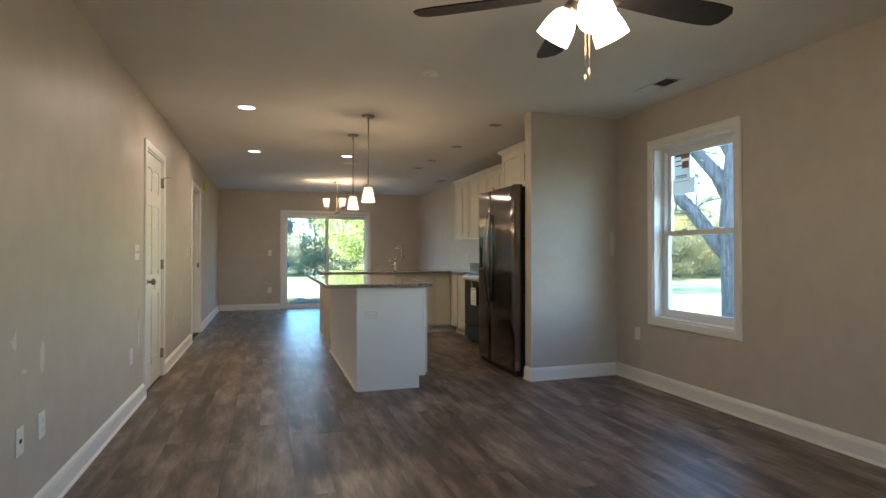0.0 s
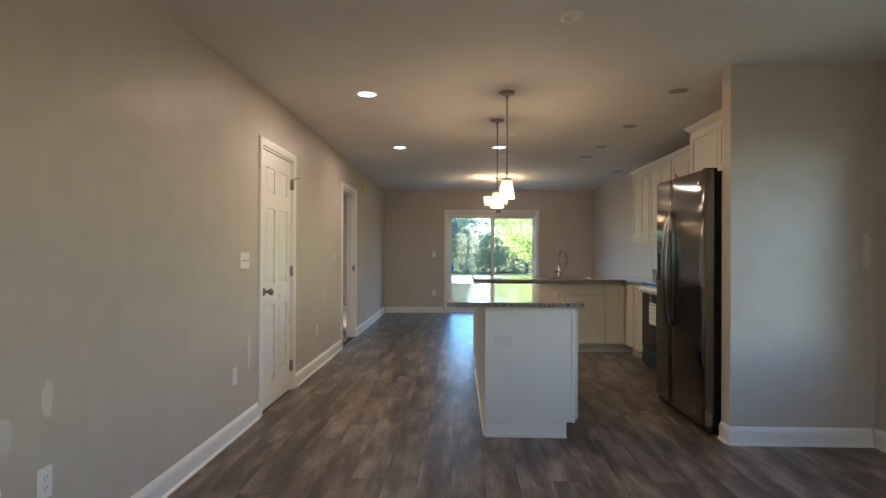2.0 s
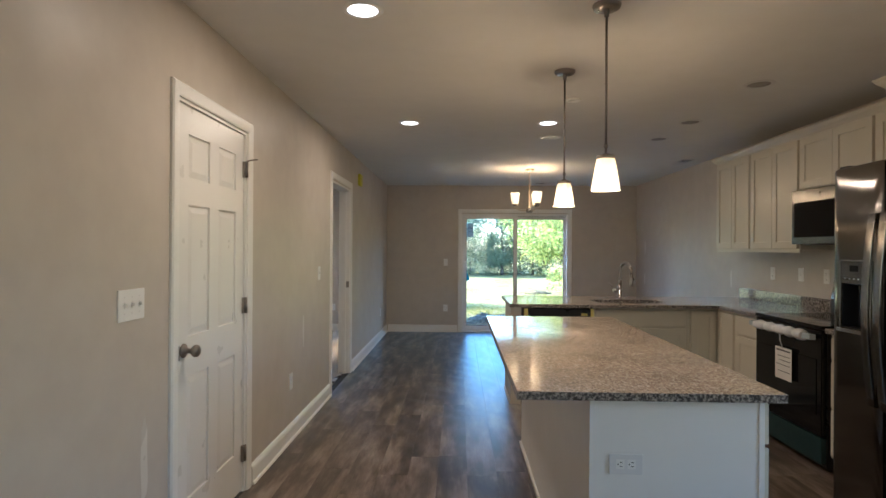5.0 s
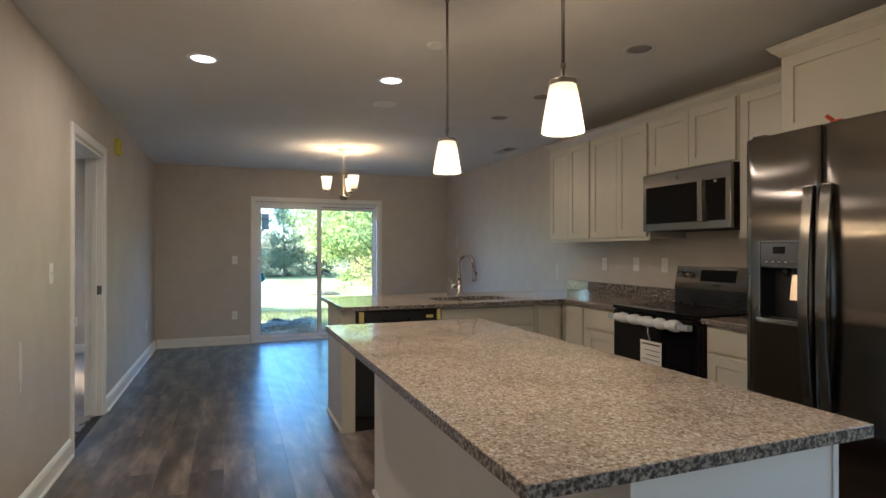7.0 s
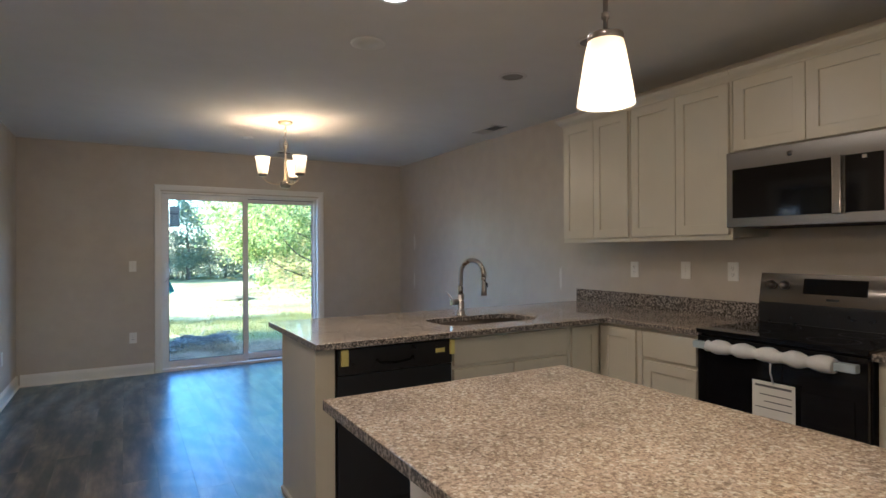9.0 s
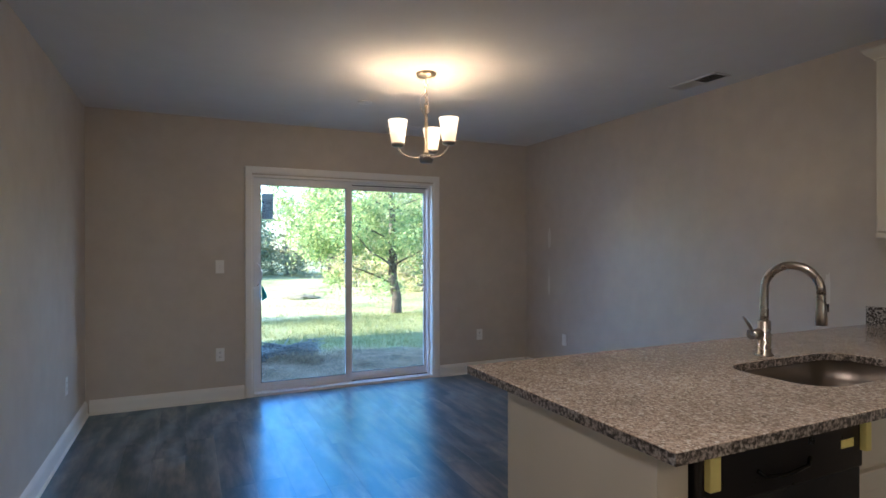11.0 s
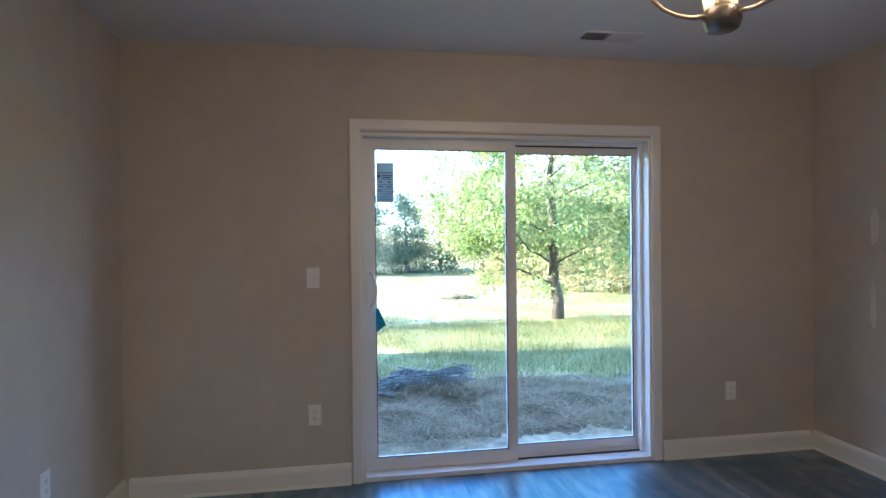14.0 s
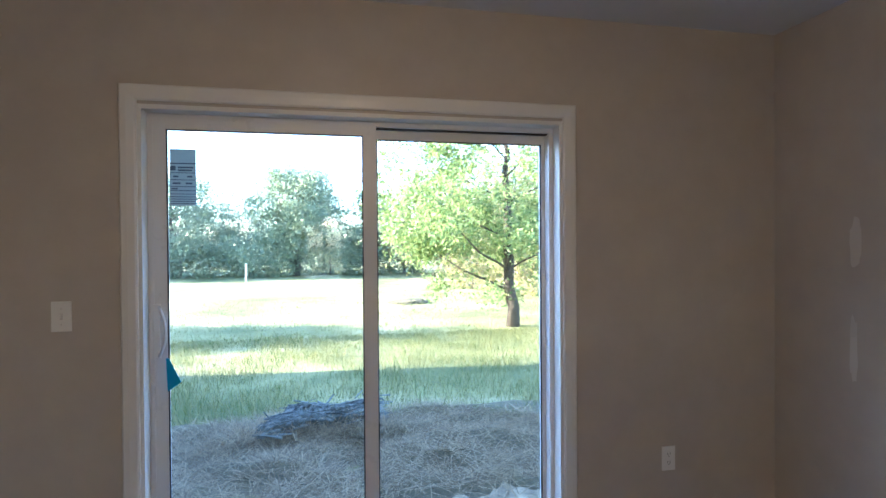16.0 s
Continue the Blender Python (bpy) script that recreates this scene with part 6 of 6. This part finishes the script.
def blades(name, count, area, length, width, flat, material, label, seed, lift, keep=None, cat="grass", jit=0.4, clumpy=0.0):
    rnd_ = np.random.RandomState(seed)
    vs, fs = [], []
    n = 0
    while n < count:
        x = area[0] + (area[1] - area[0]) * rnd_.rand()
        y = area[2] + (area[3] - area[2]) * rnd_.rand()
        if keep and not keep(x, y, rnd_.rand()):
            count -= 1
            continue
        z = gz(x, y) + lift(x, y)
        a = rnd_.rand() * 2 * math.pi
        L_ = length * (0.5 + rnd_.rand()) * (1 + 0.9 * clumpy * noise.noise(Vector((x * 1.1, y * 1.4, 4))))
        tilt = flat * (1 - jit + 2 * jit * rnd_.rand())
        ux, uy = math.cos(a), math.sin(a)
        sx, sy = -uy * width, ux * width
        h1, h2 = L_ * 0.55, L_
        t1, t2 = tilt * (0.6 if flat < 1.2 else 0.93), tilt * (1 if flat < 1.2 else 1.03)
        x1, y1, z1_ = x + ux * math.sin(t1) * h1, y + uy * math.sin(t1) * h1, z + math.cos(t1) * h1
        x2, y2, z2_ = x1 + ux * math.sin(t2) * (h2 - h1), y1 + uy * math.sin(t2) * (h2 - h1), z1_ + math.cos(t2) * (h2 - h1)
        b = len(vs)
        vs += [(x - sx, y - sy, z - 0.01), (x + sx, y + sy, z - 0.01), (x1 + sx * 0.8, y1 + sy * 0.8, z1_), (x1 - sx * 0.8, y1 - sy * 0.8, z1_), (x2, y2, z2_)]
        fs += [(b, b + 1, b + 2, b + 3), (b + 3, b + 2, b + 4)]
        n += 1
    me = bpy.data.meshes.new(name)
    me.from_pydata(vs, [], fs)
    me.materials.append(material)
    return tagged(new(name, me), label, cat, kind="stuff")


blades("straw", 34000, (-1.5, 5.2, 12.8, 16.2), 0.21, 0.0030, 1.51, STRAWM, "loose dry straw strewn over the ground", 1, lambda x, y: mound(x, y) + (0.004 if y > 13.35 else 0.11),
       lambda x, y, r: y > 13.0 + 0.5 * noise.noise(Vector((x * 1.3, 0, 7))) + 0.35 * min(1, max(0, x - 1.3)) - 0.5 * r ** 3 and y < straw_back(x) + 0.3 * r, cat="straw", jit=0.085)
blades("straw", 1600, (0.3, 2.1, 14.5, 15.1), 0.22, 0.0028, 1.25, STRAWM, "loose straw piled against the brush heap", 8, lambda x, y: mound(x, y) + 0.03, cat="straw", jit=0.25)
blades("rough_grass", 75000, (-3.5, 10.5, 13.2, 23.0), 0.15, 0.0030, 1.12, GRASSM, "tall rough grass with seed heads behind the straw", 2, lambda x, y: 0.05 * noise.noise(Vector((x * 0.8, y * 0.9, 6))) * min(1, max(0, y - 16)),
       lambda x, y, r: noise.noise(Vector((x * 0.6, y * 0.9, 2))) + 0.9 * r > -0.1 and y > straw_back(x) + 0.25 * noise.noise(Vector((x * 0.9, 3, 1))) - 0.35 * r, clumpy=1.0)
blades("short_grass", 20000, (-4, 14, 21.5, 34.0), 0.06, 0.006, 0.6, GRASSM, "shorter grass further out", 4, lambda x, y: 0.0, clumpy=0.8)

# dark brush heap
bh = tagged(empty("brush_heap", 1.3, 14.95, gz(1.3, 14.95)), "low heap of weathered grey brush and twigs lying in the straw", "brush")
bm = bmesh.new()
rnd = random.Random(9)
for k in range(260):
    t = rnd.random()
    x = 0.85 + 1.0 * t
    y = 14.82 + 0.25 * t + rnd.gauss(0, 0.12)
    hh = 0.09 + 0.12 * t
    z = gz(x, y) + mound(x, y) + 0.06 + rnd.uniform(0, hh)
    d = Vector((rnd.gauss(0.9, 0.4), rnd.gauss(0.3, 0.3), rnd.gauss(0.0, 0.11))).normalized() * rnd.uniform(0.12, 0.30)
    tube(bm, [Vector((x, y, z)) - d * 0.5, Vector((x, y, z)) + Vector((0, 0, 0.01)), Vector((x, y, z)) + d * 0.5], rnd.uniform(0.003, 0.009), 5)
part("twigs", bm, bark("grey_twigs", (0.19, 0.215, 0.21)), bh)
bm = bmesh.new()
for k in range(10):
    t = k / 9
    x, y = 0.88 + 0.88 * t, 14.85 + 0.22 * t
    v0 = bmesh.ops.create_icosphere(bm, subdivisions=2, radius=0.15)["verts"]
    for v in v0:
        n_ = 1 + 0.35 * noise.noise(v.co * 14 + Vector((k, 0, 0)))
        v.co = Vector((v.co.x * 1.1 * n_ + x, v.co.y * n_ + y, v.co.z * (0.7 + 0.45 * t) * n_ + gz(x, y) + mound(x, y) + 0.04))
part("brush_core", bm, bark("dark_brush", (0.15, 0.17, 0.16)), bh)


# ---- trees ----
def branch(bm, p, d, length, r, depth, rnd_, tips, bend=0.35, n=7):
    pts, rs = [p], [r]
    q = Vector(p)
    steps = 4
    for k in range(steps):
        d = (d + Vector((rnd_.gauss(0, bend * 0.4), rnd_.gauss(0, bend * 0.4), rnd_.gauss(0.05, bend * 0.25)))).normalized()
        q = q + d * length / steps
        pts.append(q.copy())
        rs.append(r * (1 - 0.45 * (k + 1) / steps))
    tube(bm, pts, rs, n)
    if depth == 0:
        tips.append((pts[-1], d))
        tips.append((pts[2], d))
        return
    for k in range(rnd_.choice((2, 3, 3))):
        e = pts[rnd_.choice((2, 3, 4))]
        nd = (d + Vector((rnd_.gauss(0, 0.75), rnd_.gauss(0, 0.75), rnd_.gauss(0.1, 0.45)))).normalized()
        branch(bm, e, nd, length * rnd_.uniform(0.55, 0.8), rs[-1] * 0.75, depth - 1, rnd_, tips, bend, max(4, n - 1))


def leaves(bm, centres, per, spread, size, rnd_):
    for c, sp in centres:
        for k in range(per):
            p = Vector(c) + Vector((rnd_.gauss(0, 1), rnd_.gauss(0, 1), rnd_.gauss(0, 0.75))) * sp
            a = Vector((rnd_.gauss(0, 1), rnd_.gauss(0, 1), rnd_.gauss(0, 1))).normalized()
            b = a.orthogonal().normalized()
            s = size * rnd_.uniform(0.6, 1.4)
            bm.faces.new([bm.verts.new(q) for q in (p - a * s, p - b * s * 0.55, p + a * s, p + b * s * 0.55)])


def tree(x, y, height, trunk_r, rx, z_low, seed, leafm, clumps=60, per=40, size=0.2, clump=0.6, lean=(0, 0), label="", cat="tree", name="tree", group="", taper=0.0, limbs=0.4, trunk_top=0.8, barkm=BARK):
    """Trunk, limbs that reach out to leaf clumps, and the clumps. The crown goes from z_low to height over the ground; taper narrows it upwards."""
    rnd_ = random.Random(seed)
    z0 = gz(x, y) - 0.05
    t = tagged(empty(name, x, y, z0), label, cat, group)
    bm = bmesh.new()
    top = height * trunk_top
    pts = [Vector((x + lean[0] * k / 10 * top, y + lean[1] * k / 10 * top, z0 + top * k / 10)) + Vector((rnd_.gauss(0, 0.008), rnd_.gauss(0, 0.008), 0)) * top * (k > 0) for k in range(11)]
    rs = [trunk_r * (1.12 if k == 0 else 1.0) * (1 - 0.82 * k / 10) + 0.008 for k in range(11)]
    tube(bm, pts, rs, 10)
    cs, zc, rz = [], (z_low + height) / 2, (height - z_low) / 2
    while len(cs) < clumps:
        p = Vector((rnd_.uniform(-1, 1), rnd_.uniform(-1, 1), rnd_.uniform(-1, 1)))
        if p.length > 1 or p.length < 0.35 or noise.noise(p * 2.1 + Vector((seed, 0, 0))) < -0.12:
            continue
        wide = rx * (1 - taper * (p.z + 1) / 2) * (1 + 0.25 * noise.noise(p * 1.4 + Vector((0, seed, 0))))
        q = Vector((x + lean[0] * zc + p.x * wide, y + lean[1] * zc + p.y * wide, z0 + zc + p.z * rz))
        cs.append(q)
        if rnd_.random() < limbs:
            f = min(0.97, max(0.12, (q.z - z0 - 0.35 * wide * rnd_.uniform(0.6, 1.3)) / top))
            j = min(9, int(f * 10))
            s = pts[j].lerp(pts[j + 1], f * 10 - j)
            m = s.lerp(q, 0.5) + Vector((rnd_.gauss(0, 0.12), rnd_.gauss(0, 0.12), -0.05)) * wide * 0.4
            r0 = max(0.010, rs[j] * 0.24)
            tube(bm, [s, s.lerp(m, 0.5) + Vector((0, 0, 0.03)), m, m.lerp(q, 0.6), q], [r0, r0 * 0.85, r0 * 0.65, r0 * 0.4, r0 * 0.2], 6)
    part("trunk", bm, barkm, t)
    verts, faces = [], []
    for c in cs:
        sp = clump * rnd_.uniform(0.6, 1.35)
        for k in range(per):
            p = c + Vector((rnd_.gauss(0, 1), rnd_.gauss(0, 1), rnd_.gauss(0, 0.7))) * sp
            a = Vector((rnd_.gauss(0, 1), rnd_.gauss(0, 1), rnd_.gauss(0, 1))).normalized()
            b_ = a.orthogonal().normalized()
            s = size * rnd_.uniform(0.6, 1.4)
            n0 = len(verts)
            verts += [p - a * s - Vector(t.location), p - b_ * s * 0.55 - Vector(t.location), p + a * s - Vector(t.location), p + b_ * s * 0.55 - Vector(t.location)]
            faces.append((n0, n0 + 1, n0 + 2, n0 + 3))
    me = bpy.data.meshes.new("crown")
    me.from_pydata(verts, [], faces)
    me.materials.append(leafm)
    crown = new("crown", me)
    crown.parent = t
    return t


tree(6.25, 23.8, 7.4, 0.165, 3.5, 0.6, 11, LEAF, clumps=240, per=210, size=0.052, clump=0.30, barkm=BARK_D, lean=(-0.05, 0.0), label="leafy green shade tree with a bare lower trunk on the lawn", limbs=0.07)

FAR_A = tree(-9.5, 52, 8.0, 0.22, 4.2, 0.6, 21, LEAF_HAZE, clumps=90, per=190, size=0.10, clump=0.7, label="dark leafy tree in the far tree line", group="far tree line")
FAR_B = tree(-0.8, 50.5, 8.2, 0.22, 4.3, 1.2, 22, LEAF_HAZE, clumps=120, per=230, size=0.095, clump=0.60, taper=0.5, label="tall green tree in the far tree line", group="far tree line")
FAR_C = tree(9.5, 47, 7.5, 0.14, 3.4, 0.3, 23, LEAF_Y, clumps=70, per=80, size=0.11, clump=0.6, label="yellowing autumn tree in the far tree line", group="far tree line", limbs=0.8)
FAR_D = tree(4.4, 51, 6.7, 0.16, 1.7, 1.0, 24, LEAF_HAZE, clumps=50, per=80, size=0.11, clump=0.42, taper=0.5, label="slender dark conifer in the far tree line", group="far tree line")
SHRUB = tree(10.6, 32, 3.4, 0.05, 2.4, 0.0, 25, LEAF_Y, clumps=60, per=60, size=0.08, clump=0.35, name="bush", cat="bush", label="ragged yellow-green bush at the edge of the lawn", group="bushes", limbs=0.8)
SHRUB_D = tree(-14, 50, 3.4, 0.06, 3.6, -0.4, 26, LEAF_HAZE, clumps=60, per=140, size=0.095, clump=0.55, name="bush", cat="bush", label="dark undergrowth bush below the far trees", group="bushes")
rnd = random.Random(77)
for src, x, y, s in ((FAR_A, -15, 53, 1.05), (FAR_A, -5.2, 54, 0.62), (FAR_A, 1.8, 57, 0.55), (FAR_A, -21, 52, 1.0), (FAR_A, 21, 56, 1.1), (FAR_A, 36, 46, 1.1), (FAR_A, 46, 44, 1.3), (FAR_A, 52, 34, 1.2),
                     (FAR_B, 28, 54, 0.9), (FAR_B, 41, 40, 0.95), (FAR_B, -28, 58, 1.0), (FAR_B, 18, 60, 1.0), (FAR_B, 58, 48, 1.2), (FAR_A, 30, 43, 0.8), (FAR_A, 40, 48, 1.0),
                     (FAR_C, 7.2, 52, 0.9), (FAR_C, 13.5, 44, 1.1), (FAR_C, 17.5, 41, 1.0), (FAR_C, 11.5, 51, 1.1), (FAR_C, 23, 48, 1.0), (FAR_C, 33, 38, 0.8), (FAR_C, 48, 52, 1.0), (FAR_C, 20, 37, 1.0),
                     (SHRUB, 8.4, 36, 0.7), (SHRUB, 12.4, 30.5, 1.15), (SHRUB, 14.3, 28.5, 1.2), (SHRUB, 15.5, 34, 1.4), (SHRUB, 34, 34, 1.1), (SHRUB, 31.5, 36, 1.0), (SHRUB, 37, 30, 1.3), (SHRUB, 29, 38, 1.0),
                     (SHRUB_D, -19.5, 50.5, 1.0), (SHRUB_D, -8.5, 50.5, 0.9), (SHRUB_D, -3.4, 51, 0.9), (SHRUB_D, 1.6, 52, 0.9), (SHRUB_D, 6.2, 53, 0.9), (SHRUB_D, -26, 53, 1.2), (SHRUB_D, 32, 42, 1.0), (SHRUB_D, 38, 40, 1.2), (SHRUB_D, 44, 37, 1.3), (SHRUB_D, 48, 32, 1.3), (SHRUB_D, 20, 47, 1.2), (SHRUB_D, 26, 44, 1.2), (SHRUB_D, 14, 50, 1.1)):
    c = copy_thing(src, pose(x, y, gz(x, y) - 0.05, 0, 0, rnd.uniform(0, 360)))
    c.scale = (s, s, s * rnd.uniform(0.92, 1.08))

# the old tree by the side window
bt = tagged(empty("tree", 7.75, 7.25, gz(7.75, 7.25)), "old thick-trunked tree with crooked limbs beside the house", "tree")
bm = bmesh.new()
B = Vector((7.75, 7.25, gz(7.75, 7.25) - 0.1))
tube(bm, [B, B + Vector((0.0, 0.0, 0.5)), B + Vector((-0.03, 0.03, 1.3)), B + Vector((-0.06, 0.06, 2.3)), B + Vector((-0.05, 0.05, 3.1)), B + Vector((-0.02, 0.05, 3.6))], [0.38, 0.29, 0.26, 0.24, 0.20, 0.17], 16)
side = Vector((-0.70, 0.71, 0))
tips = []
rnd = random.Random(12)
for base, pts in ((1.55, [(0.0, 0.0), (0.35, 0.38), (0.75, 0.95), (1.15, 1.45), (1.7, 1.62), (2.6, 1.75)]), (2.35, [(0.0, 0.0), (0.35, 0.75), (0.75, 1.25), (1.4, 1.55)]),
                  (3.2, [(0.0, 0.0), (0.25, 0.45), (0.75, 0.75), (1.2, 1.5)]), (3.3, [(0.0, 0.0), (-0.02, 0.8), (0.05, 1.8), (0.0, 3.0)]), (3.1, [(0.0, 0.0), (-0.4, 0.35), (-0.9, 0.9), (-1.4, 1.9)]), (2.3, [(0.0, 0.0), (-0.4, 0.3), (-1.0, 0.5), (-1.9, 1.2)])):
    P_ = [B + Vector((0, 0, base)) + side * a + Vector((0.1 * a, 0.05 * a, b)) for a, b in pts]
    r0 = 0.14 if base < 3 else 0.12
    tube(bm, P_, [r0 * (1 - 0.5 * k / len(P_)) for k in range(len(P_))], 10)
    for e in P_[2:]:
        for j in range(5):
            branch(bm, e, Vector((rnd.gauss(0, 1), rnd.gauss(0, 1), rnd.gauss(0.2, 0.6))).normalized(), rnd.uniform(0.5, 1.1), 0.018, 1, rnd, tips, 0.6, 5)
part("trunk", bm, BARK, bt)
bm = bmesh.new()
leaves(bm, [(p, 0.3) for p, d in tips if rnd.random() > 0.55], 9, 1, 0.05, rnd)
part("crown", bm, LEAF, bt)

# field marker post
bm = bmesh.new()
bm_box(bm, -2.36, -2.28, 36.55, 36.63, gz(-2.3, 36.6) - 0.1, gz(-2.3, 36.6) + 1.4, bev=0.01)
tagged(part("marker_post", bm, PLATE), "white marker post standing in the far lawn", "post")
# low heap further out on the lawn
bm = bmesh.new()
hz = gz(4.4, 30.2)
v0 = bmesh.ops.create_icosphere(bm, subdivisions=4, radius=1.0)["verts"]
for v in v0:
    n_ = 1 + 0.22 * noise.noise(v.co * 2.2) + 0.10 * noise.noise(v.co * 7)
    v.co = Vector((v.co.x * 0.75 * n_ + 4.4, v.co.y * 0.5 * n_ + 30.2, v.co.z * 0.17 * n_ + hz))
tagged(part("soil_heap", bm, STRAWG, smooth=True), "low brown heap of soil and clippings on the far lawn", "soil heap")
# unseen trees, added to throw bands of shade on the lawn
SIDE = tree(-14.5, 25.3, 6.0, 0.25, 2.2, 1.4, 41, LEAF, clumps=60, per=60, size=0.13, clump=0.5, label="unseen leafy tree added beside the lawn for its shade")
for x, y, k in ((-15.5, 21.6, 0.72), (-20.0, 18.9, 0.9)):
    c = copy_thing(SIDE, pose(x, y, gz(x, y) - 0.05, 0, 0, 70 * k * 10))
    c.scale = (k, k, k)


# ---- floor planks ----
PW, PL = 0.182, 1.22


def plank_mesh(w, l):
    me = bpy.data.meshes.new("plank")
    gp, c, z0, z1 = 0.0002, 0.0005, -0.0055, 0.0
    o = [(gp, gp), (w - gp, gp), (w - gp, l - gp), (gp, l - gp)]
    i = [(gp + c, gp + c), (w - gp - c, gp + c), (w - gp - c, l - gp - c), (gp + c, l - gp - c)]
    vs = [(x, y, z0) for x, y in o] + [(x, y, z1 - 0.0003) for x, y in o] + [(x, y, z1) for x, y in i]
    fs = [(8, 9, 10, 11)] + [(a + k, a + (k + 1) % 4, b + (k + 1) % 4, b + k) for a, b in ((0, 4), (4, 8)) for k in range(4)]
    me.from_pydata(vs, [], fs)
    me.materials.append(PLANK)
    return me


full = plank_mesh(PW, PL)
rnd = random.Random(31)
cols_n = int(math.ceil((RW - LW) / PW))
shared = {}
for i in range(cols_n):
    x = LW + i * PW
    w = min(PW, RW - x)
    if w < 0.01:
        continue
    y = BW - rnd.choice((0.1, 0.3, 0.5, 0.7, 0.9, 1.1)) - 0.12 * (i % 3)
    while y < FW:
        a, b = max(y, BW), min(y + PL, FW)
        if b - a > 0.02:
            key = (round(w, 3), round(b - a, 3))
            if key not in shared:
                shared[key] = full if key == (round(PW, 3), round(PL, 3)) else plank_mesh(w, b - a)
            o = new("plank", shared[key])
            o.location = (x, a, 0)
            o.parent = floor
        y += PL
